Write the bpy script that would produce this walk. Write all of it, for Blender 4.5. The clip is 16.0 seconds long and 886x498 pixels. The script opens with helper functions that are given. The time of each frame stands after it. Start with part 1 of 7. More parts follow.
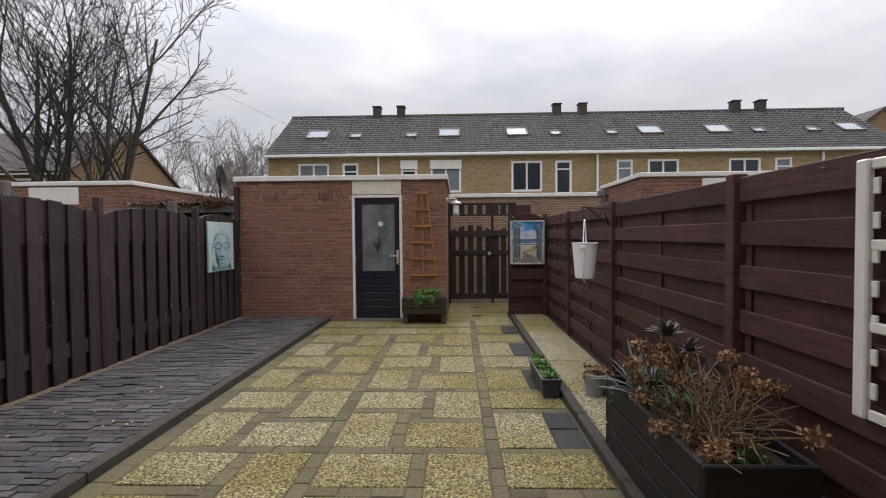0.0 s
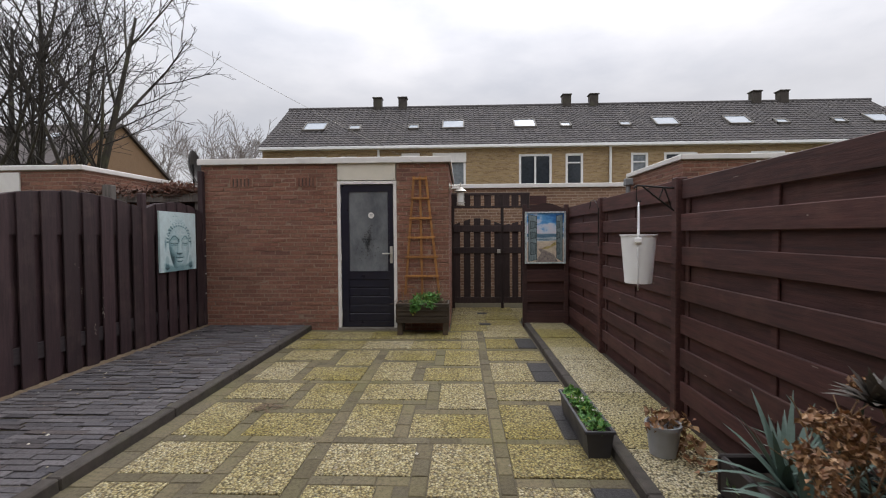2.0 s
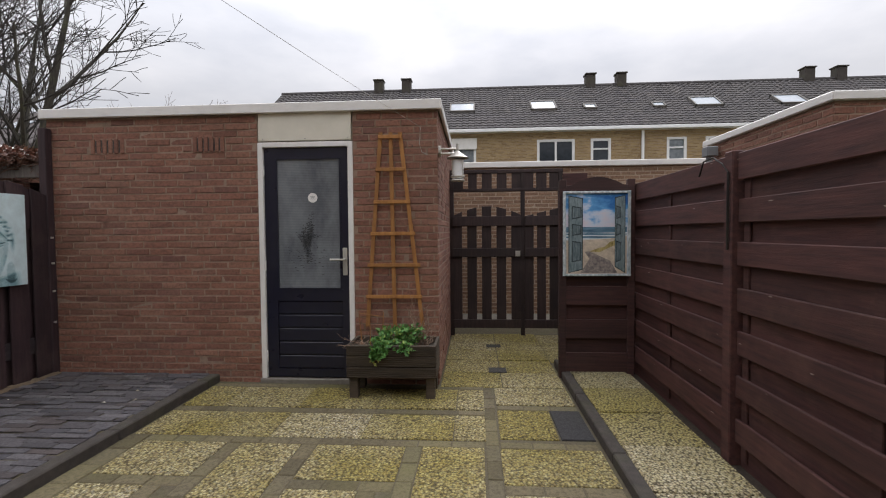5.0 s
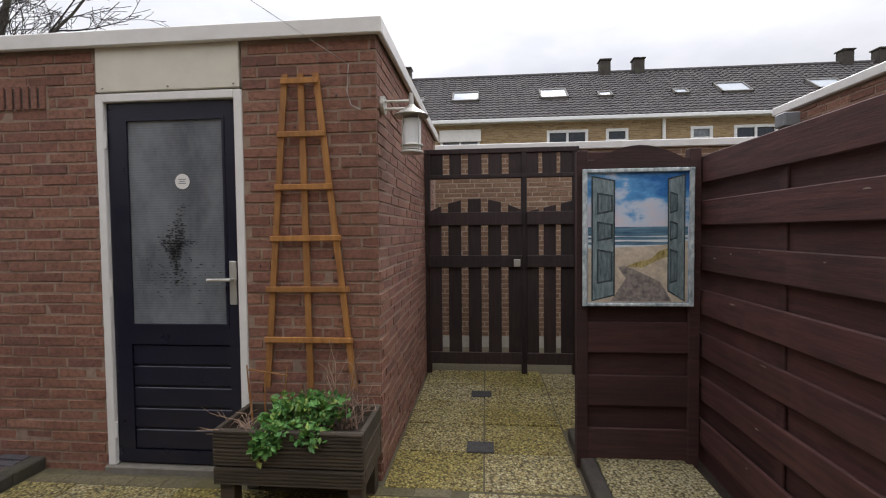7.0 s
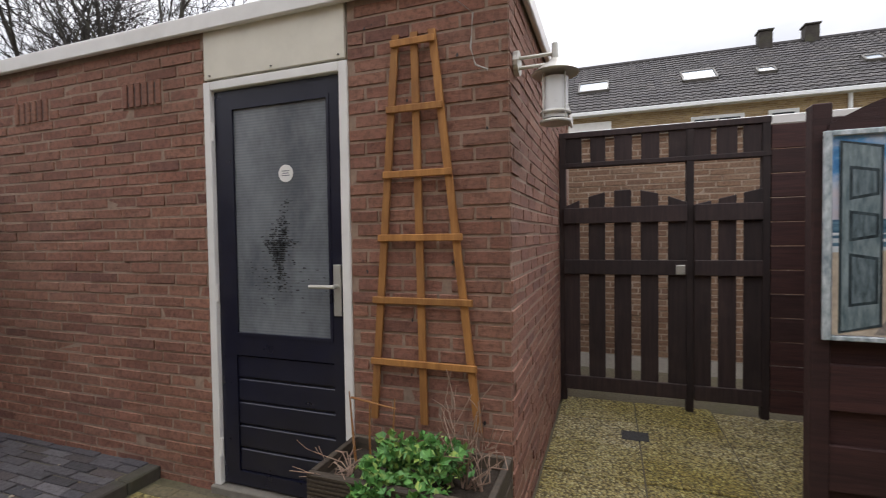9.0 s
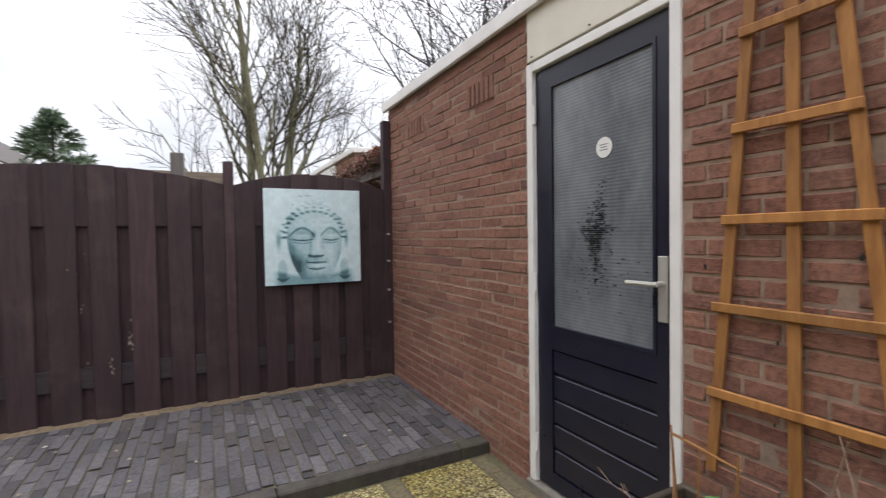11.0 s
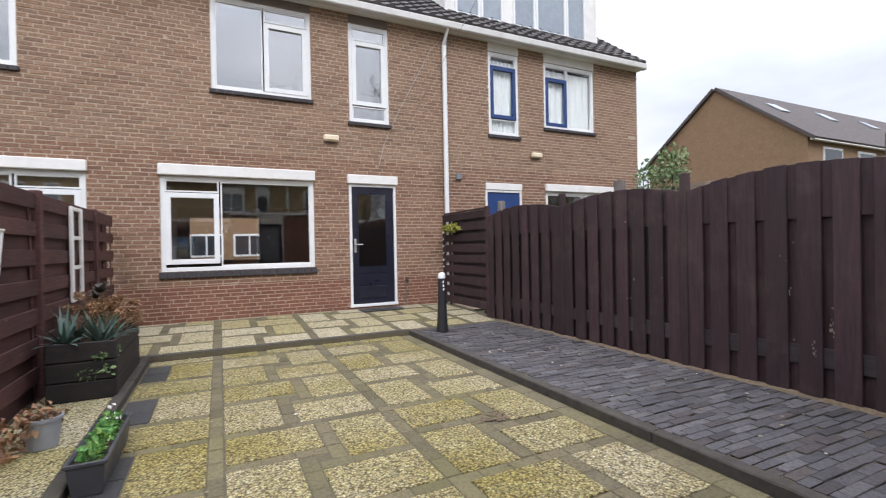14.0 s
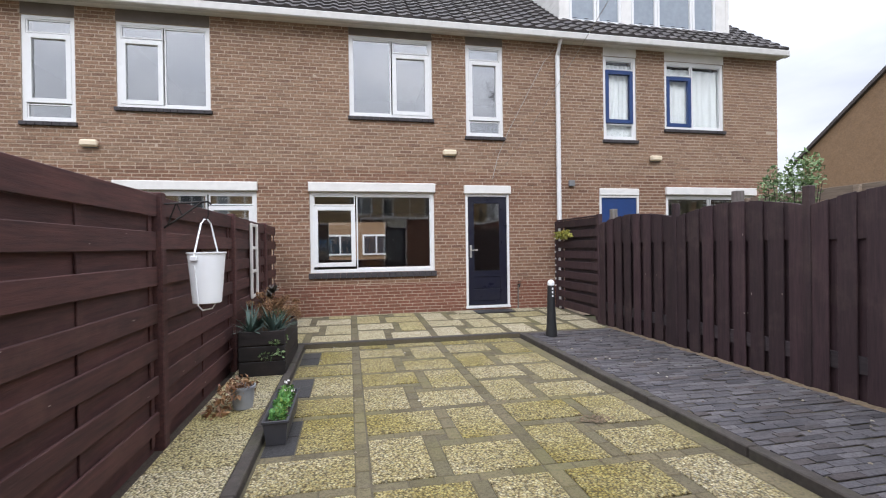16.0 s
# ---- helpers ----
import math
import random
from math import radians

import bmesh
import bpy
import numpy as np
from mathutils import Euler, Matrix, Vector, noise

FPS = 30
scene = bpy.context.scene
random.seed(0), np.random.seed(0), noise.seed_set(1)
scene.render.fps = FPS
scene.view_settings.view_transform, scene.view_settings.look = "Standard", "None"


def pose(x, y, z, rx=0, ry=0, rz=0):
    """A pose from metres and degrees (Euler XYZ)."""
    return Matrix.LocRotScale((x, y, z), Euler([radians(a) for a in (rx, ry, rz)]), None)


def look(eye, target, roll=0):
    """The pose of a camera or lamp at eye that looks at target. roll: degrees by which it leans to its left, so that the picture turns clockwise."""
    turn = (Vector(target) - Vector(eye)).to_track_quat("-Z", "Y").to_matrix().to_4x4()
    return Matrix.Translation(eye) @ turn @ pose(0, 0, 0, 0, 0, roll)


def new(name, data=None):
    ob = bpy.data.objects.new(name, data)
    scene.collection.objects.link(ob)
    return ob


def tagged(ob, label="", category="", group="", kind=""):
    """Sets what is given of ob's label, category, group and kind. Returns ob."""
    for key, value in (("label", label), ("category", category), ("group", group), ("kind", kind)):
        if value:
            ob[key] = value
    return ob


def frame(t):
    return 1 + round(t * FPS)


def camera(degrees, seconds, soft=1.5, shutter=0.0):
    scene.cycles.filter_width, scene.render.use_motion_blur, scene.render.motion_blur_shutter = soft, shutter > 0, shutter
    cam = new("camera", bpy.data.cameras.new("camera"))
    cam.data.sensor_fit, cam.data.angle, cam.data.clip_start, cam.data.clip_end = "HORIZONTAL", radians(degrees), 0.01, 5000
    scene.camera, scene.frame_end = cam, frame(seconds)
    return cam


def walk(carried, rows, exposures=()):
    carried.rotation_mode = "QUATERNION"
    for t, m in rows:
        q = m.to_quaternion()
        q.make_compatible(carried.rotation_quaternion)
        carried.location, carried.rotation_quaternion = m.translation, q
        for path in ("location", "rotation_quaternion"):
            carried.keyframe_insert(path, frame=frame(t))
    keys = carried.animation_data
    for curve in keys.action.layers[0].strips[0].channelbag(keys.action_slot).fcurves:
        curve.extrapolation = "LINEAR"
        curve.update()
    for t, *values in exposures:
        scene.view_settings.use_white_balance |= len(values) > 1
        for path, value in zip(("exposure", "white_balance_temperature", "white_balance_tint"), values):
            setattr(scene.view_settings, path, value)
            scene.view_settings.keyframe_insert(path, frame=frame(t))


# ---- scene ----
cam = camera(87.6, 16.0, 1.1, 0.2)
PATH = [
    (0, (0.465, 0.834, 1.413), (0.404, 2.832, 1.355), -0.5),
    (0.5, (0.473, 1.102, 1.345), (0.404, 3.1, 1.287), -0.5),
    (1, (0.441, 1.45, 1.321), (0.374, 3.448, 1.27), -0.6),
    (1.5, (0.438, 1.702, 1.334), (0.369, 3.7, 1.273), -0.5),
    (2, (0.452, 2.058, 1.342), (0.374, 4.056, 1.279), -0.4),
    (2.5, (0.414, 2.448, 1.319), (0.328, 4.445, 1.248), -0.3),
    (3, (0.379, 2.893, 1.31), (0.284, 4.889, 1.237), -0.3),
    (3.5, (0.429, 3.38, 1.321), (0.32, 5.376, 1.247), -0.4),
    (4, (0.455, 3.828, 1.308), (0.335, 5.823, 1.233), -0.4),
    (6.5, (0.824, 5.728, 1.316), (0.661, 7.72, 1.248), -0.6),
    (7, (0.837, 6.141, 1.329), (0.657, 8.131, 1.253), -0.6),
    (7.5, (0.823, 6.408, 1.334), (0.615, 8.396, 1.267), -0.6),
    (8, (0.766, 6.548, 1.326), (0.498, 8.529, 1.268), -0.5),
    (8.2, (0.735, 6.562, 1.325), (0.43, 8.538, 1.265), -0.6),
    (10.3, (0.55, 7.03, 1.278), (-0.856, 8.452, 1.232), -0.6),
    (10.5, (0.532, 7.056, 1.28), (-0.949, 8.4, 1.231), -0.6),
    (11, (0.577, 7.086, 1.265), (-1.201, 8.0, 1.208), -0.9),
    (11.5, (0.602, 7.31, 1.2), (-1.374, 7.627, 1.192), -0.6),
    (12, (0.59, 7.61, 1.18), (-1.376, 7.245, 1.16), -0.6),
    (12.5, (0.644, 7.87, 1.234), (-1.134, 6.956, 1.199), -1.2),
    (13, (0.74, 8.071, 1.24), (-0.766, 6.756, 1.213), -1.1),
    (13.5, (0.711, 8.205, 1.228), (-0.489, 6.605, 1.208), -1.0),
    (14, (0.651, 8.341, 1.207), (-0.22, 6.541, 1.196), -1.1),
    (14.5, (0.69, 8.478, 1.218), (0.018, 6.595, 1.211), -0.9),
    (15, (0.75, 8.689, 1.227), (0.175, 6.773, 1.222), -0.9),
    (15.5, (0.751, 8.765, 1.284), (0.256, 6.827, 1.283), -0.9),
    (16, (0.753, 8.832, 1.349), (0.356, 6.872, 1.338), -0.8),
]
EXPOSURES = [(0, 0.03, 6430, 13), (4.2, 0.05, 6430, 13), (6.3, 0.14, 6400, 13), (8.2, 0.24, 6380, 13), (10.3, 0.58, 6380, 12), (11.5, 0.78, 6280, 12), (12, 0.81, 6210, 12), (12.5, 0.71, 6150, 12), (14, 0.6, 6080, 13), (16, 0.57, 6020, 13)]
walk(cam, [(t, look(eye, target, roll)) for t, eye, target, roll in PATH], EXPOSURES)

# ---- world, sun ----
world = bpy.data.worlds.new("overcast_sky")
scene.world = world
world.use_nodes = True
wn, wl = world.node_tree.nodes, world.node_tree.links
wn.clear()
sky = wn.new("ShaderNodeTexSky")
sky.sky_type, sky.sun_disc, sky.sun_elevation, sky.sun_rotation = "NISHITA", False, radians(43), radians(12)
sky_gain = wn.new("ShaderNodeVectorMath")
sky_gain.operation = "SCALE"
sky_gain.inputs["Scale"].default_value = 0.10
wl.new(sky.outputs[0], sky_gain.inputs[0])
wco = wn.new("ShaderNodeTexCoord")
wmap = wn.new("ShaderNodeMapping")
wmap.inputs["Scale"].default_value = (1.0, 1.0, 2.6)
wl.new(wco.outputs["Generated"], wmap.inputs[0])
cloud = wn.new("ShaderNodeTexNoise")
cloud.inputs["Scale"].default_value, cloud.inputs["Detail"].default_value, cloud.inputs["Roughness"].default_value = 3.2, 7.0, 0.52
wl.new(wmap.outputs[0], cloud.inputs["Vector"])
cramp = wn.new("ShaderNodeValToRGB")
cramp.color_ramp.elements[0].position, cramp.color_ramp.elements[0].color = 0.33, (0.64, 0.66, 0.70, 1)
cramp.color_ramp.elements[1].position, cramp.color_ramp.elements[1].color = 0.68, (0.885, 0.885, 0.895, 1)
wl.new(cloud.outputs[0], cramp.inputs[0])
wsep = wn.new("ShaderNodeSeparateXYZ")
wl.new(wco.outputs["Generated"], wsep.inputs[0])
rise = wn.new("ShaderNodeMapRange")
rise.inputs["From Min"].default_value, rise.inputs["From Max"].default_value = 0.25, 1.0
rise.inputs["To Min"].default_value, rise.inputs["To Max"].default_value = 0.87, 3.2
wl.new(wsep.outputs["Z"], rise.inputs["Value"])
cgain = wn.new("ShaderNodeVectorMath")
cgain.operation = "SCALE"
wl.new(cramp.outputs[0], cgain.inputs[0])
wl.new(rise.outputs[0], cgain.inputs["Scale"])
wmix = wn.new("ShaderNodeMix")
wmix.data_type = "RGBA"
wmix.inputs[0].default_value = 0.93
wl.new(sky_gain.outputs[0], wmix.inputs[6])
wl.new(cgain.outputs[0], wmix.inputs[7])
wbg = wn.new("ShaderNodeBackground")
wbg.inputs[1].default_value = 0.98
wl.new(wmix.outputs[2], wbg.inputs[0])
wout = wn.new("ShaderNodeOutputWorld")
wl.new(wbg.outputs[0], wout.inputs[0])

sun = new("sun", bpy.data.lights.new("sun", "SUN"))
sun.data.energy, sun.data.angle, sun.data.color = 0.95, radians(30), (1.0, 0.985, 0.965)
sun.matrix_world = look((3, 16, 13), (0, 2, 0))


# ---- materials ----
def srgb(r, g, b):
    return tuple(((c / 255) / 12.92 if c / 255 <= 0.04045 else ((c / 255 + 0.055) / 1.055) ** 2.4) for c in (r, g, b)) + (1.0,)


class Nodes:
    """A small node builder for one material."""

    def __init__(self, name):
        self.m = bpy.data.materials.new(name)
        self.m.use_nodes = True
        self.t = self.m.node_tree
        self.bsdf = self.t.nodes["Principled BSDF"]
        self.pos = self.t.nodes.new("ShaderNodeNewGeometry")

    def link(self, a, b):
        self.t.links.new(a, b)

    def coords(self, scale):
        mp = self.t.nodes.new("ShaderNodeMapping")
        mp.inputs["Scale"].default_value = scale
        self.link(self.pos.outputs["Position"], mp.inputs[0])
        return mp.outputs[0]

    def noise(self, scale, detail=4.0, rough=0.55, stretch=(1, 1, 1)):
        n = self.t.nodes.new("ShaderNodeTexNoise")
        n.inputs["Scale"].default_value, n.inputs["Detail"].default_value, n.inputs["Roughness"].default_value = scale, detail, rough
        self.link(self.coords(stretch), n.inputs["Vector"])
        return n.outputs[0]

    def ramp(self, fac, stops):
        r = self.t.nodes.new("ShaderNodeValToRGB")
        e = r.color_ramp.elements
        e[0].position, e[0].color = stops[0]
        e[1].position, e[1].color = stops[-1]
        for p, c in stops[1:-1]:
            k = e.new(p)
            k.color = c
        self.link(fac, r.inputs[0])
        return r.outputs[0]

    def mix(self, fac, a, b, mode="MIX"):
        x = self.t.nodes.new("ShaderNodeMix")
        x.data_type, x.blend_type = "RGBA", mode
        for socket, v in ((x.inputs[0], fac), (x.inputs[6], a), (x.inputs[7], b)):
            if hasattr(v, "is_output"):
                self.link(v, socket)
            else:
                socket.default_value = v
        return x.outputs[2]

    def rand(self, island):
        if island:
            return self.pos.outputs["Random Per Island"]
        return self.t.nodes.new("ShaderNodeObjectInfo").outputs["Random"]

    def range(self, v, a, b, c, d):
        r = self.t.nodes.new("ShaderNodeMapRange")
        for i, x in enumerate((a, b, c, d)):
            r.inputs[i + 1].default_value = x
        self.link(v, r.inputs[0])
        return r.outputs[0]

    def bump(self, height, strength, distance):
        b = self.t.nodes.new("ShaderNodeBump")
        b.inputs["Strength"].default_value, b.inputs["Distance"].default_value = strength, distance
        self.link(height, b.inputs["Height"])
        self.link(b.outputs[0], self.bsdf.inputs["Normal"])

    def done(self, colour, rough, metal=0.0):
        if hasattr(colour, "is_output"):
            self.link(colour, self.bsdf.inputs["Base Color"])
        else:
            self.bsdf.inputs["Base Color"].default_value = colour
        if hasattr(rough, "is_output"):
            self.link(rough, self.bsdf.inputs["Roughness"])
        else:
            self.bsdf.inputs["Roughness"].default_value = rough
        self.bsdf.inputs["Metallic"].default_value = metal
        return self.m


def plain(name, colour, rough=0.5, metal=0.0, vary=0.12, scale=9.0, bump=0.15, dirt=0.25, dirt_colour=None):
    """Paint, plastic or metal with faint mottling, grime and fine relief."""
    k = Nodes(name)
    dark = tuple(c * (1 - vary) for c in colour[:3]) + (1,)
    lite = tuple(min(1, c * (1 + vary * 0.6)) for c in colour[:3]) + (1,)
    base = k.ramp(k.noise(scale, 5), [(0.3, dark), (0.7, lite)])
    grime = k.range(k.noise(2.3, 6, 0.65), 0.5, 0.78, 0, dirt)
    base = k.mix(grime, base, dirt_colour or srgb(86, 80, 68))
    k.bump(k.noise(scale * 18, 3), bump, 0.002)
    return k.done(base, k.range(k.noise(6, 3), 0.3, 0.7, max(0.05, rough - 0.1), min(1, rough + 0.1)), metal)


def brick(name, tones, island, soot=0.35, soot_colour=None, crack=0.0):
    """Fired clay with a tone of its own for each brick, speckle, soot and pitted faces."""
    k = Nodes(name)
    n = len(tones)
    col = k.ramp(k.rand(island), [(i / (n - 1), c) for i, c in enumerate(tones)])
    speck = k.ramp(k.noise(46, 5, 0.7), [(0.34, (0.42, 0.40, 0.40, 1)), (0.55, (1, 1, 1, 1)), (0.8, (1.25, 1.2, 1.15, 1))])
    col = k.mix(0.75, col, speck, "MULTIPLY")
    col = k.mix(k.range(k.noise(1.1, 6, 0.6), 0.45, 0.75, 0, soot), col, soot_colour or srgb(84, 66, 52))
    cracks = k.ramp(k.noise(20, 6, 0.75, (0.55, 0.55, 3.4)), [(0.60, (1, 1, 1, 1)), (0.66, (0.36, 0.33, 0.32, 1))])
    col = k.mix(crack, col, cracks, "MULTIPLY")
    folds = k.mix(0.5, k.noise(85, 6, 0.7), k.noise(26, 5, 0.7, (0.7, 0.7, 3.0)))
    k.bump(folds, 0.75, 0.009)
    return k.done(col, 0.9)


def wood(name, dark, lite, stretch, island=False, rough=0.75, wear=0.25, wear_colour=None, vary=0.35):
    """Stained boards: long grain, a shade of its own for each board, weathered patches."""
    k = Nodes(name)
    g = k.noise(7, 6, 0.62, stretch)
    col = k.ramp(g, [(0.32, dark), (0.7, lite)])
    tone = k.range(k.rand(island), 0, 1, 1 - vary, 1 + vary * 0.5)
    c = k.t.nodes.new("ShaderNodeCombineXYZ")
    for i in range(3):
        k.link(tone, c.inputs[i])
    col = k.mix(1.0, col, c.outputs[0], "MULTIPLY")
    col = k.mix(k.range(k.noise(2.6, 7, 0.66), 0.52, 0.8, 0, wear), col, wear_colour or srgb(110, 92, 84))
    k.bump(k.noise(22, 5, 0.6, stretch), 0.4, 0.004)
    return k.done(col, rough)


def pebbles(name, tones, size=74.0, algae=0.75, gap_from=0.40, gap_dark=0.26):
    """Washed pebble concrete: round stones in their own tones, dark gaps, green growth."""
    k = Nodes(name)
    v = k.t.nodes.new("ShaderNodeTexVoronoi")
    v.inputs["Scale"].default_value = size
    k.link(k.coords((1, 1, 1)), v.inputs["Vector"])
    s = k.t.nodes.new("ShaderNodeSeparateColor")
    k.link(v.outputs["Color"], s.inputs[0])
    n = len(tones)
    col = k.ramp(s.outputs[0], [(i / (n - 1), c) for i, c in enumerate(tones)])
    gap = k.ramp(v.outputs["Distance"], [(gap_from, (1, 1, 1, 1)), (0.78, (gap_dark, gap_dark * 0.92, gap_dark * 0.7, 1))])
    col = k.mix(1.0, col, gap, "MULTIPLY")
    tone = k.range(k.rand(False), 0.3, 1, 0, 0.55)
    grow = k.t.nodes.new("ShaderNodeMath")
    grow.operation = "ADD"
    grow.use_clamp = True
    k.link(tone, grow.inputs[0])
    k.link(k.range(k.noise(1.1, 6, 0.62), 0.34, 0.66, 0.12, algae), grow.inputs[1])
    col = k.mix(grow.outputs[0], col, k.mix(0.85, col, srgb(200, 192, 98), "MULTIPLY"))
    inv = k.range(v.outputs["Distance"], 0, 0.8, 1, 0)
    k.bump(inv, 0.9, 0.012)
    return k.done(col, 0.82)


def glass(name, tint=(0.93, 0.95, 0.95, 1), rough=0.02, ior=1.5):
    k = Nodes(name)
    k.bsdf.inputs["Transmission Weight"].default_value = 1.0
    k.bsdf.inputs["IOR"].default_value = ior
    k.bump(k.noise(1.7, 2), 0.03, 0.01)
    return k.done(tint, rough)


SHED_TONES = [srgb(126, 85, 71), srgb(139, 95, 78), srgb(147, 104, 85), srgb(132, 90, 75), srgb(151, 109, 90), srgb(117, 80, 69)]
HOUSE_TONES = [srgb(132, 103, 83), srgb(145, 115, 92), srgb(151, 122, 98), srgb(139, 109, 87), srgb(154, 127, 104), srgb(127, 99, 81)]
LOW_TONES = [srgb(125, 92, 72), srgb(138, 103, 81), srgb(143, 110, 87), srgb(131, 97, 77), srgb(146, 114, 92), srgb(119, 87, 70)]
PLINTH_TONES = [srgb(120, 78, 61), srgb(132, 88, 70), srgb(125, 81, 64), srgb(138, 96, 77)]
ROW_TONES = [srgb(150, 126, 90), srgb(168, 144, 104), srgb(182, 158, 116), srgb(144, 120, 86)]
M_BRICK = brick("red_brick", SHED_TONES, False, crack=0.85)
M_BRICK_J = brick("red_brick_wall", SHED_TONES, True, crack=0.85)
M_HBRICK = brick("tan_brick", HOUSE_TONES, False, 0.2, crack=0.4)
M_HBRICK_J = brick("tan_brick_wall", HOUSE_TONES, True, 0.2, crack=0.4)
M_LBRICK = brick("warm_tan_brick", LOW_TONES, False, 0.25, crack=0.4)
M_LBRICK_J = brick("warm_tan_brick_wall", LOW_TONES, True, 0.25, crack=0.4)
M_PLINTH = brick("red_plinth_brick", PLINTH_TONES, True, 0.25)
M_ROWBRICK = brick("yellow_brick", ROW_TONES, True, 0.15)
M_MORTAR = plain("mortar", srgb(150, 127, 110), 0.95, vary=0.25, scale=30, bump=0.5, dirt=0.45)
M_MORTAR_H = plain("pale_mortar", srgb(176, 157, 138), 0.95, vary=0.2, scale=30, bump=0.5, dirt=0.3)
M_WHITE = plain("white_paint", srgb(224, 221, 216), 0.45, vary=0.05, dirt=0.25, dirt_colour=srgb(150, 144, 130))
M_TROUGH = plain("dark_grey_plastic", srgb(58, 58, 64), 0.5, vary=0.12, dirt=0.3, dirt_colour=srgb(100, 96, 88))
M_POT = plain("pale_grey_pot", srgb(148, 150, 153), 0.5, vary=0.1, dirt=0.3)
M_GUTTER = plain("aged_white_gutter", srgb(198, 195, 190), 0.45, vary=0.08, dirt=0.35, dirt_colour=srgb(140, 134, 122))
M_WHITEPVC = plain("white_plastic", srgb(226, 226, 225), 0.35, vary=0.03, dirt=0.12, dirt_colour=srgb(170, 166, 155))
M_CREAM = plain("cream_panel", srgb(214, 208, 192), 0.6, vary=0.05, dirt=0.35, dirt_colour=srgb(160, 152, 132))
M_LAMPCREAM = plain("cream_plastic", srgb(222, 206, 178), 0.5, vary=0.05, dirt=0.15, dirt_colour=srgb(170, 152, 126))
M_NAVY = plain("navy_paint", srgb(25, 26, 42), 0.35, vary=0.2, dirt=0.15, bump=0.1)
M_BLUE = plain("blue_paint", srgb(36, 62, 112), 0.4, vary=0.1, dirt=0.1)
M_STEEL = plain("brushed_steel", srgb(190, 187, 178), 0.42, 0.55, dirt=0.15)
M_BLACK = plain("black_plastic", srgb(34, 34, 36), 0.5, vary=0.2, dirt=0.3)
M_GREY = plain("grey_plastic", srgb(120, 122, 124), 0.5, dirt=0.3)
M_CONCRETE = plain("concrete", srgb(120, 114, 104), 0.9, vary=0.2, scale=24, bump=0.5, dirt=0.4)
M_KERB = plain("dark_kerb", srgb(66, 60, 55), 0.88, vary=0.28, scale=20, bump=0.6, dirt=0.35, dirt_colour=srgb(92, 96, 62))
M_SOIL = plain("soil", srgb(58, 48, 38), 0.95, vary=0.4, scale=60, bump=1.0, dirt=0.3)
M_WIRE = plain("grey_cable", srgb(170, 166, 158), 0.6)
M_LEFT = wood("dark_stained_board", srgb(44, 29, 32), srgb(66, 46, 49), (6, 6, 0.5), wear=0.3)
M_LEFTRAIL = wood("grey_rail", srgb(48, 40, 43), srgb(68, 58, 60), (6, 0.6, 6))
M_RIGHT = wood("red_brown_board", srgb(55, 31, 30), srgb(86, 51, 47), (6, 0.45, 6), wear=0.32, wear_colour=srgb(118, 86, 74), vary=0.25)
M_RIGHTX = wood("red_brown_screen", srgb(48, 26, 25), srgb(74, 44, 40), (0.45, 6, 6), wear=0.15)
M_GATE = wood("black_brown_gate", srgb(36, 26, 26), srgb(58, 43, 41), (6, 6, 0.5), wear=0.2)
M_OLDPOST = wood("weathered_post", srgb(92, 86, 82), srgb(134, 128, 122), (6, 6, 0.5), wear=0.3)
M_PALEFENCE = wood("weathered_plank", srgb(112, 98, 84), srgb(146, 130, 112), (6, 0.5, 6), wear=0.3)
M_TRELLIS = wood("honey_wood", srgb(140, 92, 44), srgb(180, 126, 66), (5, 5, 0.8), vary=0.25, wear=0.15)
M_PLANTWOOD = wood("green_brown_wood", srgb(56, 47, 38), srgb(86, 74, 59), (0.5, 6, 6), wear=0.3)
M_DARKBOX = wood("black_brown_box", srgb(22, 17, 17), srgb(36, 28, 27), (0.6, 0.6, 5), wear=0.2)
PEB = [srgb(132, 118, 88), srgb(200, 188, 150), srgb(172, 156, 114), srgb(226, 218, 192), srgb(120, 108, 84), srgb(192, 178, 136), srgb(164, 160, 146), srgb(148, 130, 96)]
M_PEB = pebbles("washed_pebbles", PEB)
M_PEBPALE = pebbles("pale_washed_pebbles", [srgb(170, 156, 122), srgb(222, 212, 184), srgb(198, 184, 148), srgb(236, 228, 208), srgb(160, 148, 120)], algae=0.55, gap_from=0.32, gap_dark=0.14)
M_PEBDRY = pebbles("dry_washed_pebbles", [srgb(168, 154, 124), srgb(216, 206, 180), srgb(192, 178, 146), srgb(230, 222, 202), srgb(154, 142, 116)], algae=0.22)
STRIP = [srgb(99, 90, 68), srgb(112, 102, 77), srgb(102, 94, 74), srgb(88, 80, 58)]
M_STRIP = brick("mossy_strip_brick", STRIP, False, 0.5, srgb(112, 108, 60))
M_STRIP_J = brick("mossy_strip_bricks", STRIP, True, 0.5, srgb(112, 108, 60))
CLINK = [srgb(66, 64, 68), srgb(90, 87, 90), srgb(78, 74, 76), srgb(104, 100, 102), srgb(60, 57, 60), srgb(84, 76, 74)]
M_CLINK = brick("dark_clinker", CLINK, False, 0.3, srgb(58, 54, 52))
M_CLINK_J = brick("dark_clinkers", CLINK, True, 0.3, srgb(58, 54, 52))
M_DARKSTONE = brick("dark_stone", [srgb(50, 49, 50), srgb(66, 64, 64)], False, 0.3, srgb(60, 60, 44))
M_SAND = plain("jointing_sand", srgb(92, 84, 66), 0.95, vary=0.3, scale=50, bump=0.8, dirt=0.5, dirt_colour=srgb(84, 88, 48))
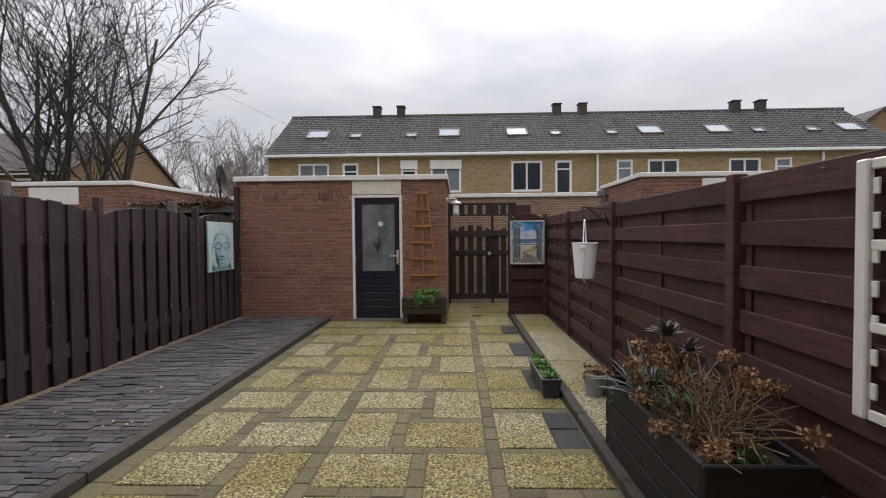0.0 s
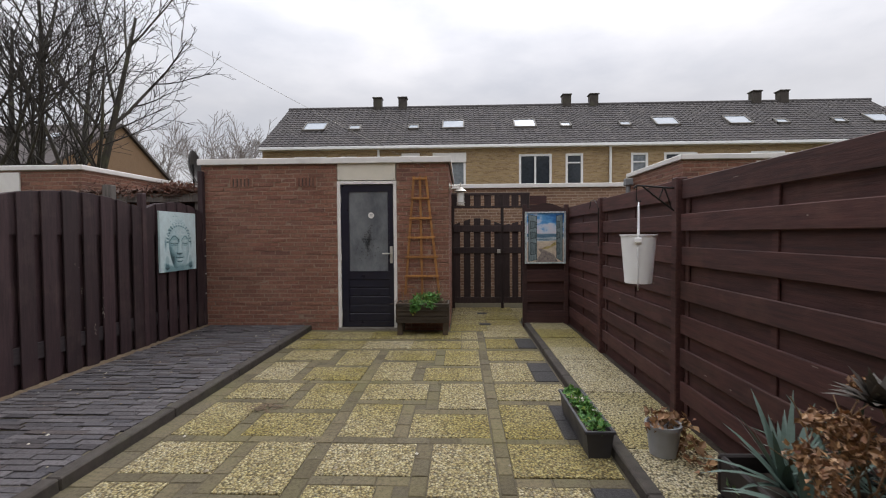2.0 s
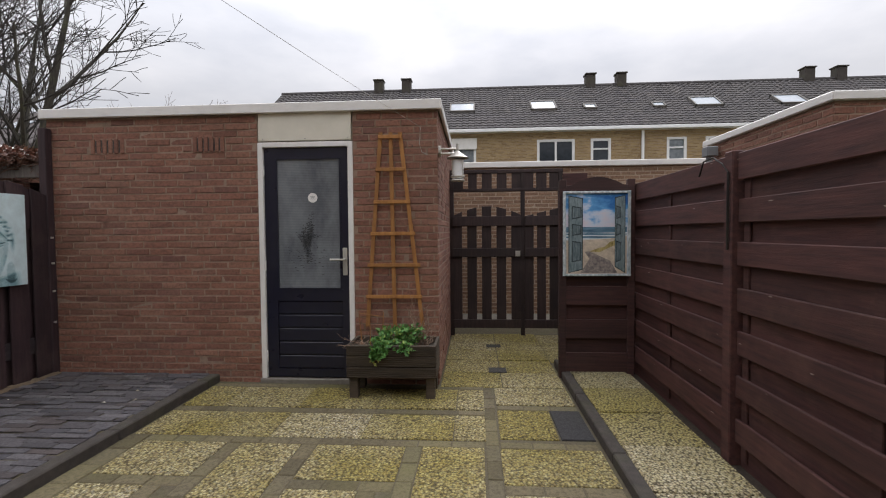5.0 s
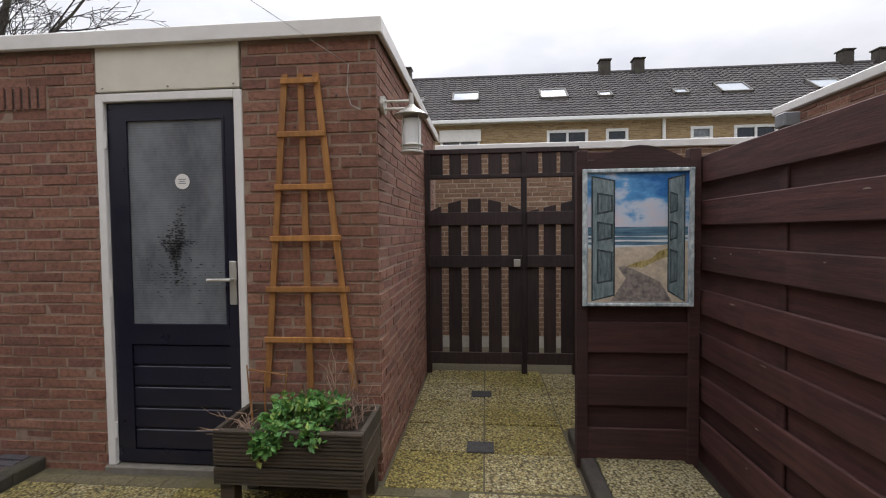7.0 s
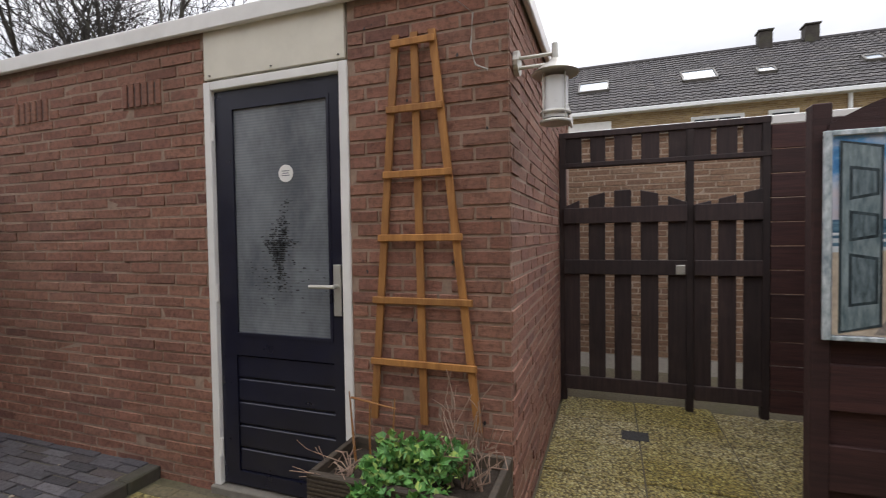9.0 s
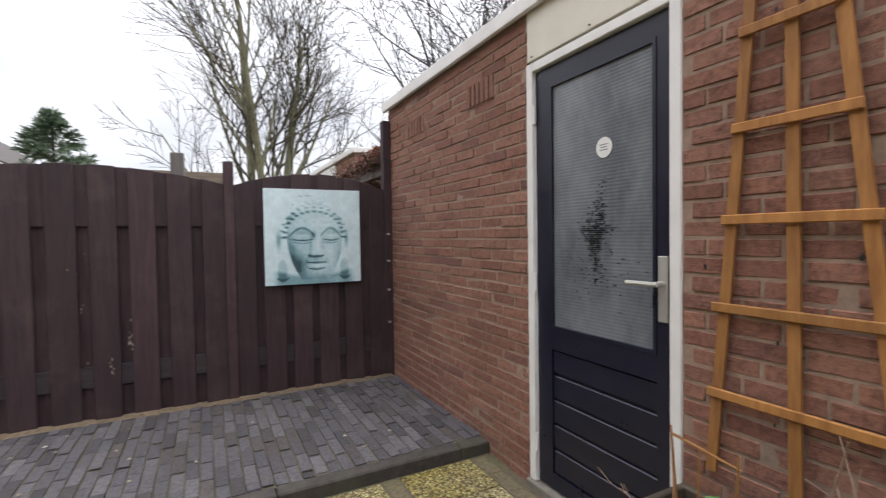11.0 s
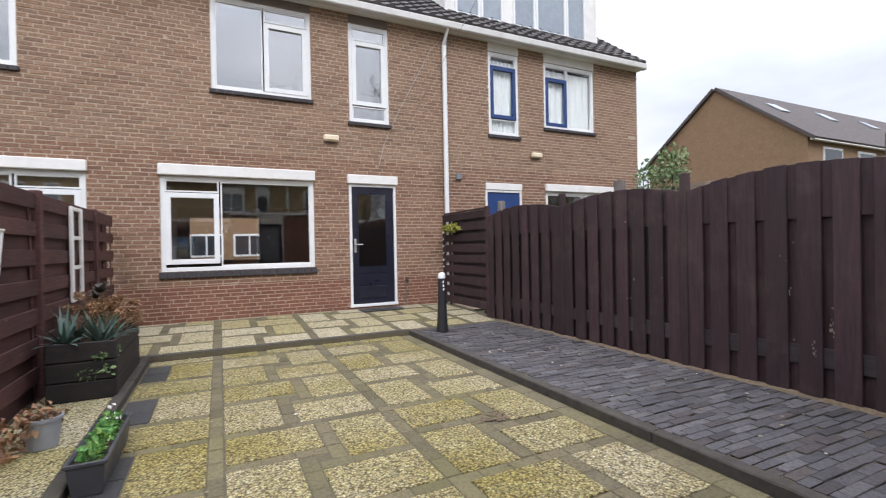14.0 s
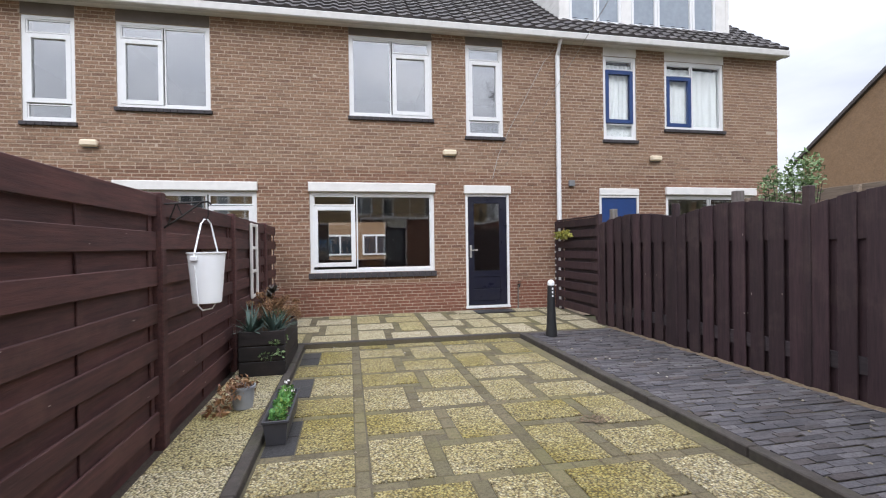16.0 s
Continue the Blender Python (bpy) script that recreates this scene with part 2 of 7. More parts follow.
M_ROOF = brick("dark_roof_tile", [srgb(74, 71, 71), srgb(90, 86, 85), srgb(80, 77, 78), srgb(98, 93, 91)], True, 0.3, srgb(82, 79, 70))
M_GLASS = glass("window_glass")
M_COATED = glass("coated_window_glass", ior=3.0)
M_MIDGLASS = glass("double_glazing", ior=1.9)
M_DARKPANE = plain("dark_pane", srgb(44, 50, 56), 0.08, vary=0.3, dirt=0.0, bump=0.02)
# opaque pane: the reflected sky is painted in as a pale grey-blue base
M_SKYLIGHT = plain("sky_toned_pane", srgb(150, 158, 166), 0.06, vary=0.1, dirt=0.0, bump=0.02)
M_BARK = wood("bark", srgb(44, 40, 35), srgb(74, 68, 56), (3, 3, 0.7), wear=0.4, wear_colour=srgb(112, 118, 70))
M_MOSSBARK = wood("mossy_bark", srgb(84, 80, 62), srgb(130, 126, 98), (3, 3, 0.7), wear=0.5, wear_colour=srgb(124, 128, 84))
M_MOSSTWIG = plain("mossy_twig", srgb(68, 62, 52), 0.85, vary=0.2)
M_TWIG = plain("twig", srgb(44, 39, 35), 0.85, vary=0.2)
# distance haze is put into this pale colour of the far bark and twigs
M_FARTREE = plain("hazed_far_twig", srgb(128, 120, 114), 0.9, vary=0.15)
M_GRASS = plain("ground_soil", srgb(84, 84, 60), 0.95, vary=0.3, scale=3, bump=0.5)
M_LEADGREY = plain("lead_grey", srgb(110, 106, 100), 0.7, vary=0.15)


# ---- geometry helpers ----
def mesh_object(name, verts, faces, material, parent=None, label="", smooth=False):
    me = bpy.data.meshes.new(name)
    me.from_pydata(verts, [], faces)
    me.materials.append(material)
    if smooth:
        for p in me.polygons:
            p.use_smooth = True
        me.set_sharp_from_angle(angle=radians(38))
    me.update()
    ob = new(name, me)
    if parent:
        ob.parent = parent
    if label:
        tagged(ob, label)
    return ob


def part(name, bm, material, parent=None, label="", smooth=False):
    """Links a bmesh as one mesh object under a thing or a part."""
    me = bpy.data.meshes.new(name)
    bmesh.ops.recalc_face_normals(bm, faces=bm.faces)
    bm.to_mesh(me)
    bm.free()
    me.materials.append(material)
    if smooth:
        for p in me.polygons:
            p.use_smooth = True
        me.set_sharp_from_angle(angle=radians(38))
    ob = new(name, me)
    if parent:
        ob.parent = parent
        ob.matrix_parent_inverse = parent.matrix_world.inverted() if parent.matrix_world != Matrix() else Matrix()
    if label:
        tagged(ob, label)
    return ob


def thing(name, label, category, group="", kind="", at=(0, 0, 0), turn=0):
    ob = new(name)
    ob.empty_display_size = 0.1
    ob.matrix_world = pose(*at, 0, 0, turn)
    return tagged(ob, label, category, group, kind)


def local(ob, parent):
    """Hangs ob under parent, keeping ob's own coordinates as local ones."""
    ob.parent = parent
    ob.matrix_parent_inverse = Matrix()
    return ob


def box(bm, x0, x1, y0, y1, z0, z1, bevel=0.0, rot=None):
    r = bmesh.ops.create_cube(bm, size=1.0)
    vs = r["verts"]
    bmesh.ops.scale(bm, vec=(abs(x1 - x0), abs(y1 - y0), abs(z1 - z0)), verts=vs)
    if rot:
        bmesh.ops.rotate(bm, cent=(0, 0, 0), matrix=rot, verts=vs)
    bmesh.ops.translate(bm, vec=((x0 + x1) / 2, (y0 + y1) / 2, (z0 + z1) / 2), verts=vs)
    if bevel:
        es = list({e for v in vs for e in v.link_edges})
        bmesh.ops.bevel(bm, geom=es, offset=bevel, segments=1, affect="EDGES", profile=0.5)
    return bm


def boxes(*specs, bevel=0.0):
    bm = bmesh.new()
    for s in specs:
        box(bm, *s, bevel=bevel)
    return bm


def lathe(profile, n=24, centre=(0, 0, 0)):
    """A turned solid from (radius, z) pairs."""
    bm = bmesh.new()
    rings = []
    for r, z in profile:
        rings.append([bm.verts.new((centre[0] + r * math.cos(2 * math.pi * i / n), centre[1] + r * math.sin(2 * math.pi * i / n), centre[2] + z)) for i in range(n)])
    for a, b in zip(rings, rings[1:]):
        for i in range(n):
            bm.faces.new((a[i], a[(i + 1) % n], b[(i + 1) % n], b[i]))
    bm.faces.new(rings[0][::-1])
    bm.faces.new(rings[-1])
    return bm


def tube(bm, pts, r0, r1=None, n=6):
    """A tapering tube along points."""
    r1 = r0 if r1 is None else r1
    rings = []
    pts = [Vector(p) for p in pts]
    for i, p in enumerate(pts):
        d = (pts[min(i + 1, len(pts) - 1)] - pts[max(i - 1, 0)]).normalized()
        u = d.orthogonal().normalized()
        w = d.cross(u)
        r = r0 + (r1 - r0) * i / max(1, len(pts) - 1)
        rings.append([bm.verts.new(p + u * (r * math.cos(2 * math.pi * k / n)) + w * (r * math.sin(2 * math.pi * k / n))) for k in range(n)])
    for a, b in zip(rings, rings[1:]):
        best = min(range(n), key=lambda s: (a[0].co - b[s].co).length)
        for k in range(n):
            bm.faces.new((a[k], a[(k + 1) % n], b[(k + 1 + best) % n], b[(k + best) % n]))
    bm.faces.new(rings[0][::-1])
    bm.faces.new(rings[-1])
    return bm


def wall_slab(name, x0, x1, y0, y1, z0, z1, holes, material, along="x", parent=None):
    """A wall with thickness and openings through it; holes are (u0, u1, z0, z1)."""
    us = sorted({x0 if along == "x" else y0, x1 if along == "x" else y1, *[h[0] for h in holes], *[h[1] for h in holes]})
    zs = sorted({z0, z1, *[h[2] for h in holes], *[h[3] for h in holes]})
    verts, faces, index = [], [], {}

    def v(i, j, k):
        if (i, j, k) not in index:
            index[(i, j, k)] = len(verts)
            verts.append((us[i], (y0, y1)[k], zs[j]) if along == "x" else ((x0, x1)[k], us[i], zs[j]))
        return index[(i, j, k)]

    def solid(i, j):
        if not (0 <= i < len(us) - 1 and 0 <= j < len(zs) - 1):
            return False
        u, z = (us[i] + us[i + 1]) / 2, (zs[j] + zs[j + 1]) / 2
        return not any(h[0] < u < h[1] and h[2] < z < h[3] for h in holes)

    for i in range(len(us) - 1):
        for j in range(len(zs) - 1):
            if not solid(i, j):
                continue
            for k in (0, 1):
                faces.append((v(i, j, k), v(i + 1, j, k), v(i + 1, j + 1, k), v(i, j + 1, k)))
            for di, dj, c in ((-1, 0, ((i, j), (i, j + 1))), (1, 0, ((i + 1, j), (i + 1, j + 1))), (0, -1, ((i, j), (i + 1, j))), (0, 1, ((i, j + 1), (i + 1, j + 1)))):
                if not solid(i + di, j + dj):
                    (a, b), (c2, d2) = c
                    faces.append((v(a, b, 0), v(c2, d2, 0), v(c2, d2, 1), v(a, b, 1)))
    me = bpy.data.meshes.new(name)
    me.from_pydata(verts, [], faces)
    bm = bmesh.new()
    bm.from_mesh(me)
    bpy.data.meshes.remove(me)
    return part(name, bm, material, parent)


BOX_FACES = [(0, 1, 2, 3), (0, 4, 5, 1), (1, 5, 6, 2), (2, 6, 7, 3), (3, 7, 4, 0)]
PENDING = []


def block_verts(o, u, w, n, a, b, c, d, depth, rnd, wob=0.0015):
    """Eight corners of a piece with face (a..b) x (c..d), proud by depth, slightly uneven."""
    ch = 0.004
    vs = []
    for (s, t, p, q) in ((a, c, ch, ch), (b, c, -ch, ch), (b, d, -ch, -ch), (a, d, ch, -ch)):
        vs.append(o + u * (s + p * 0.6 + rnd.uniform(-wob, wob)) + w * (t + q * 0.6 + rnd.uniform(-wob, wob)) + n * (depth + rnd.uniform(-wob, wob)))
    for (s, t) in ((a, c), (b, c), (b, d), (a, d)):
        vs.append(o + u * s + w * t - n * 0.004)
    return vs


def bond(owner, o, u, w, n, length, height, holes, mat_j, mat_p, near=None, size=(0.211, 0.0498), joint=0.0107, depth=0.004, seed=1, limit=300, uneven=0.0025):
    """Running-bond bricks on a face: those in the near stretch (u0, u1, w0, w1) become single pieces, the rest one mesh."""
    rnd = random.Random(seed)
    o, u, w, n = Vector(o), Vector(u), Vector(w), Vector(n)
    verts, faces, single = [], [], []
    row, z = 0, 0.0
    while z + 0.02 < height:
        zt = min(z + size[1], height)
        x = -[0.0, 0.5, 0.25, 0.75][row % 4] * (size[0] + joint)
        while x < length:
            spans = [(max(0, x), min(length, x + size[0]))]
            for h in holes:
                if zt > h[2] + 0.012 and z < h[3] - 0.012:
                    nxt = []
                    for a, b in spans:
                        if b <= h[0] or a >= h[1]:
                            nxt.append((a, b))
                        else:
                            if h[0] - a > 0.03:
                                nxt.append((a, h[0] - 0.004))
                            if b - h[1] > 0.03:
                                nxt.append((h[1] + 0.004, b))
                    spans = nxt
            for a, b in spans:
                if b - a < 0.025:
                    continue
                whole = abs(b - a - size[0]) < 1e-4 and abs(zt - z - size[1]) < 1e-4
                dep = depth + rnd.uniform(-uneven, uneven * 1.2)
                if near and whole and near[0] < a and b < near[1] and near[2] < z < near[3] and len(single) < limit:
                    single.append((a, z, dep))
                    continue
                k = len(verts)
                verts += block_verts(o, u, w, n, a, b, z, zt, dep, rnd, 0.0015 + uneven * 0.25)
                faces += [tuple(i + k for i in f) for f in BOX_FACES]
            x += size[0] + joint
        z += size[1] + joint
        row += 1
    ob = mesh_object("bricks", verts, faces, mat_j, owner)
    tagged(ob, kind="stuff")
    if single:
        PENDING.append((owner, o, u, w, n, size, single, mat_p, seed))


def place_pending():
    for owner, o, u, w, n, size, single, mat_p, seed in PENDING:
        rnd = random.Random(seed + 50)
        shapes = []
        for i in range(5):
            me = bpy.data.meshes.new("brick")
            me.from_pydata(block_verts(Vector(), u, w, n, 0, size[0], 0, size[1], 0.0, rnd, 0.002), [], BOX_FACES)
            me.materials.append(mat_p)
            shapes.append(me)
        for a, z, dep in single:
            ob = new("brick", rnd.choice(shapes))
            ob.location = o + u * a + w * z + n * dep
            ob.parent = owner


X, Y, Z = Vector((1, 0, 0)), Vector((0, 1, 0)), Vector((0, 0, 1))

# ---- the place ----
LX, RX, SY, HY, TZ = -3.2, 2.0, 8.535, 0.377, 0.06
PATIO_L, KERB_X = -1.68, 1.36
STEP_Y = 2.40

# ground, one sheet to the horizon
g = bmesh.new()
bmesh.ops.create_grid(g, x_segments=8, y_segments=8, size=1500)
tagged(part("ground", g, M_GRASS), "bare winter ground of grass and soil", "ground", kind="structure").location = (0, 0, -0.09)

# patio bed of sand under the tiles
patio = tagged(part("floor_patio", boxes((LX - 0.1, RX + 0.1, STEP_Y - 0.02, 12.0, -0.08, -0.008)), M_SAND), "sunken garden patio of washed pebble tiles with mossy brick strips", "patio", kind="structure")
upper = tagged(part("floor_upper_terrace", boxes((LX - 0.1, RX + 0.1, HY, STEP_Y, -0.08, TZ - 0.008)), M_SAND), "raised terrace of pebble tiles along the house", "terrace", kind="structure")
clinker = tagged(part("floor_clinker_terrace", boxes((LX - 0.1, PATIO_L - 0.09, STEP_Y, SY, -0.08, TZ - 0.008)), M_SAND), "raised strip of dark grey clinker paving beside the fence", "terrace", kind="structure")
PIECES = []


def flat_piece(name, owner, x0, x1, y0, y1, z, material, h=0.03):
    PIECES.append((name, owner, x0, x1, y0, y1, z, material, h))


def pebble_block(owner, x, y, z, ylo, yhi, xlo, xhi):
    """Pinwheel of four 60 x 40 tiles with brick strips between them, clipped to the field."""
    rects = [(0, 0.555, 0.70, 1.10), (0.655, 1.035, 0.50, 1.10), (0, 0.38, 0, 0.60), (0.48, 1.035, 0, 0.40)]
    strips = [(0, 0.555, 0.60, 0.70), (0.555, 0.655, 0.50, 1.10), (0.38, 0.48, 0, 0.60), (0.48, 1.035, 0.40, 0.50),
              (1.035, 1.135, 0, 1.10), (0, 1.135, 1.10, 1.20)]
    for k, (a, b, c, d) in enumerate(rects + strips):
        a, b, c, d = max(a + x, xlo), min(b + x, xhi), max(c + y, ylo), min(d + y, yhi)
        if b - a < 0.03 or d - c < 0.03:
            continue
        if k < 4:
            flat_piece("tile", owner, a + 0.003, b - 0.003, c + 0.003, d - 0.003, z, M_PEB if z == 0 else M_PEBDRY)
        else:
            strip(owner, a, b, c, d, z)


STRIPS = []


def strip(owner, a, b, c, d, z):
    """A run of small bricks along the longer side."""
    if b - a > d - c:
        n = max(1, round((b - a) / 0.2))
        for i in range(n):
            STRIPS.append((owner, a + (b - a) * i / n + 0.003, a + (b - a) * (i + 1) / n - 0.003, c + 0.003, d - 0.003, z - 0.003))
    else:
        n = max(1, round((d - c) / 0.2))
        for i in range(n):
            STRIPS.append((owner, a + 0.003, b - 0.003, c + (d - c) * i / n + 0.003, c + (d - c) * (i + 1) / n - 0.003, z - 0.003))


PITCH = 1.19
ROW0 = 7.45 - 5 * PITCH      # a strip between block rows lies under each block row
for j in range(0, 5):
    y = ROW0 + j * PITCH
    for x in (-1.525, -0.39):
        pebble_block(patio, x, y, 0, STEP_Y + 0.008, 7.45, PATIO_L, 0.65)
    # the column by the kerb: a wide tile, then a narrow one with dark stones
    for a, b, c, d, m in ((0.74, 1.34, 0.70, 1.10, M_PEB), (0.74, 1.12, 0.0, 0.60, M_PEB), (1.13, 1.34, 0.0, 0.295, M_DARKSTONE), (1.13, 1.34, 0.305, 0.60, M_DARKSTONE)):
        c2, d2 = max(c + y, STEP_Y + 0.008), min(d + y, 7.5)
        if d2 - c2 > 0.05:
            flat_piece("tile" if m is M_PEB else "dark_stone", patio, a, b, c2, d2, 0, m)
    for c, d in ((0.60, 0.70), (1.10, 1.19)):
        if c + y > STEP_Y + 0.008:
            strip(patio, 0.74, 1.34, c + y, d + y, 0)
# closely laid rows in front of the shed and in the passage
for r, (c, d) in enumerate(((7.46, 7.85), (7.96, 8.38))):
    xs = [PATIO_L + 0.02, -1.35, -0.75, -0.15, 0.45, 0.66]
    for a, b in zip(xs, xs[1:]):
        flat_piece("tile", patio, a + 0.003, b - 0.003, c, d, 0, M_PEB)
    strip(patio, PATIO_L + 0.02, 0.66, d + 0.01, d + 0.10, 0)
strip(patio, 0.65, 0.74, STEP_Y + 0.01, 8.4, 0)
strip(patio, PATIO_L, -1.53, STEP_Y + 0.01, 7.45, 0)
for a, b, c, d, m in ((0.75, 1.12, 7.49, 7.96, M_PEB), (1.13, 1.34, 7.49, 7.96, M_DARKSTONE), (0.75, 1.34, 8.07, 8.44, M_PEB)):
    flat_piece("tile" if m is M_PEB else "dark_stone", patio, a, b, c, d, 0, m)
strip(patio, 0.75, 1.34, 7.97, 8.06, 0)
for i in range(5):
    y = 8.47 + 0.41 * i
    for a, b in ((0.30, 0.82), (0.83, 1.34)):
        flat_piece("tile", patio, a, b, y, y + 0.4, 0, M_PEB)
for y in (8.87, 9.80):
    flat_piece("dark_stone", patio, 0.72, 0.885, y, y + 0.14, 0.007, M_DARKSTONE)

for j in range(0, 2):
    y = HY + 0.12 + j * PITCH
    for i in range(-3, 3):
        pebble_block(upper, -0.39 + i * 1.135, y - 0.45, TZ, HY + 0.02, STEP_Y - 0.105, LX, RX)
# the terrace rises gently to the house
upper.matrix_world = Matrix.Translation((0, STEP_Y, 0)) @ Matrix.Rotation(math.radians(-2.2), 4, "X") @ Matrix.Translation((0, -STEP_Y, 0))

# kerbs
kerb = tagged(new("kerb"), "dark concrete edging of the raised terraces", "kerb", kind="structure")
for a, b, c, d in [(PATIO_L - 0.09, PATIO_L, y, y + 0.988) for y in (2.41, 3.40, 4.39, 5.38, 6.37, 7.36)] + [(PATIO_L - 0.09, PATIO_L, 8.35, SY)]:
    part("kerb_stone", boxes((a, b, c, d - 0.003, -0.08, TZ + 0.004), bevel=0.008), M_KERB, kerb)
for i in range(4):
    part("kerb_stone", boxes((PATIO_L + i * 0.99 - 0.02, min(RX, PATIO_L + (i + 1) * 0.99 - 0.023), STEP_Y - 0.10, STEP_Y, -0.08, TZ + 0.004), bevel=0.008), M_KERB, kerb)
for i in range(7):
    y = STEP_Y + 0.01 + i * 0.96
    part("kerb_stone", boxes((KERB_X, KERB_X + 0.08, y, min(y + 0.955, 9.15), -0.08, 0.06), bevel=0.008), M_KERB, kerb)
bed = tagged(part("floor_gravel_bed", boxes((KERB_X + 0.08, RX + 0.1, STEP_Y, 9.15, -0.08, 0.02)), M_SOIL), "raised planting strip covered with pale pebble slabs", "border", kind="structure")
for i in range(11):
    y = 3.35 + i * 0.50
    flat_piece("tile", bed, KERB_X + 0.09, RX - 0.04, y, y + 0.492, 0.045, M_PEBPALE)

for i in range(3):
    flat_piece("tile", patio, 1.35, 1.95, 9.24 + 0.41 * i, 9.64 + 0.41 * i, 0, M_PEB)
part("kerb_stone", boxes((KERB_X + 0.082, RX - 0.04, 9.15, 9.21, -0.08, 0.058), bevel=0.008), M_KERB, kerb)
# clinker paving: rows across, bricks lengthwise to the fence
bond(clinker, (LX + 0.02, STEP_Y + 0.012, TZ - 0.012), X, Y, Z, PATIO_L - 0.095 - LX - 0.02, SY - STEP_Y - 0.012, [], M_CLINK_J, M_CLINK, near=(-1, 9, 2.2, 6.2), size=(0.20, 0.060), joint=0.006, depth=0.012, seed=9, uneven=0.005)

# ---- shed ----
SH = (-3.24, 0.28)
DOOR = (-1.29, -0.45, 0.03, 2.10)
shed_wall = tagged(wall_slab("wall_shed", SH[0], SH[1], SY, SY + 0.2, -0.05, 2.36, [(DOOR[0], DOOR[1], DOOR[2], 2.36)], M_MORTAR), "red-brown brick front wall of a flat-roofed garden shed", "wall", kind="structure")
vents = [(-2.83 + SH[0] * 0, -2.50, 2.03, 2.16), (-1.88, -1.58, 2.03, 2.16)]
bond(shed_wall, (SH[0], SY, -0.02), X, Z, -Y, SH[1] - SH[0], 2.37, [(DOOR[0] - SH[0], DOOR[1] - SH[0], -1, 3)] + [(a - SH[0], b - SH[0], c + 0.02, d + 0.02) for a, b, c, d in vents], M_BRICK_J, M_BRICK, near=(1.35, 3.53, 0.2, 2.3), seed=3, uneven=0.003)
side_wall = tagged(wall_slab("wall_shed_side", SH[1] - 0.2, SH[1], SY + 0.2, 11.2, -0.05, 2.36, [], M_MORTAR, "y"), "red-brown brick side wall of the shed along the passage", "wall", kind="structure")
bond(side_wall, (SH[1], SY, -0.02), Y, Z, X, 11.2 - SY, 2.37, [], M_BRICK_J, M_BRICK, near=(0.0, 1.9, 0.2, 2.3), seed=4, uneven=0.003)
tagged(wall_slab("wall_shed_rear", SH[0], SH[1], 11.2, 11.4, -0.05, 2.36, [], M_MORTAR), "plain brick rear wall of the shed", "wall", kind="structure")
tagged(wall_slab("wall_shed_far", SH[0], SH[0] + 0.2, SY + 0.2, 11.2, -0.05, 2.36, [], M_MORTAR, "y"), "plain brick outer wall of the shed", "wall", kind="structure")
for a, b, c, d in vents:
    part("vent_recess", boxes((a - 0.01, b + 0.01, SY - 0.003, SY + 0.01, c - 0.005, d + 0.005)), M_MORTAR, shed_wall)
    part("vent_slits", boxes(*[(a + (b - a) * q / 6 - 0.004, a + (b - a) * q / 6 + 0.004, SY - 0.006, SY + 0.004, c + 0.01, d - 0.01) for q in range(1, 6)]), M_BLACK, shed_wall)
    k = 6
    for i in range(k):
        x = a + (b - a) * (i + 0.5) / k
        ob = part("vent_brick", boxes((x - 0.018, x + 0.018, SY - 0.012, SY + 0.05, c, d), bevel=0.003), M_BRICK, shed_wall)
roof = tagged(part("roof_shed", boxes((SH[0] - 0.01, SH[1] + 0.01, SY - 0.01, 11.42, 2.36, 2.40)), M_LEADGREY), "flat bitumen roof of the shed", "roof", kind="structure")
trim = tagged(new("trim_shed"), "white metal roof edging of the shed", "trim", kind="structure")
part("edge_strip", boxes((SH[0] - 0.04, SH[1] + 0.04, SY - 0.045, SY - 0.015, 2.345, 2.43), bevel=0.006), M_WHITE, trim)
part("edge_strip", boxes((SH[1] + 0.012, SH[1] + 0.04, SY - 0.013, 11.44, 2.345, 2.43), bevel=0.006), M_WHITE, trim)
part("lintel_panel", boxes((DOOR[0] + 0.01, DOOR[1] - 0.01, SY - 0.012, SY + 0.03, 2.11, 2.36), bevel=0.003), M_CREAM, shed_wall, "cream painted panel above the door")


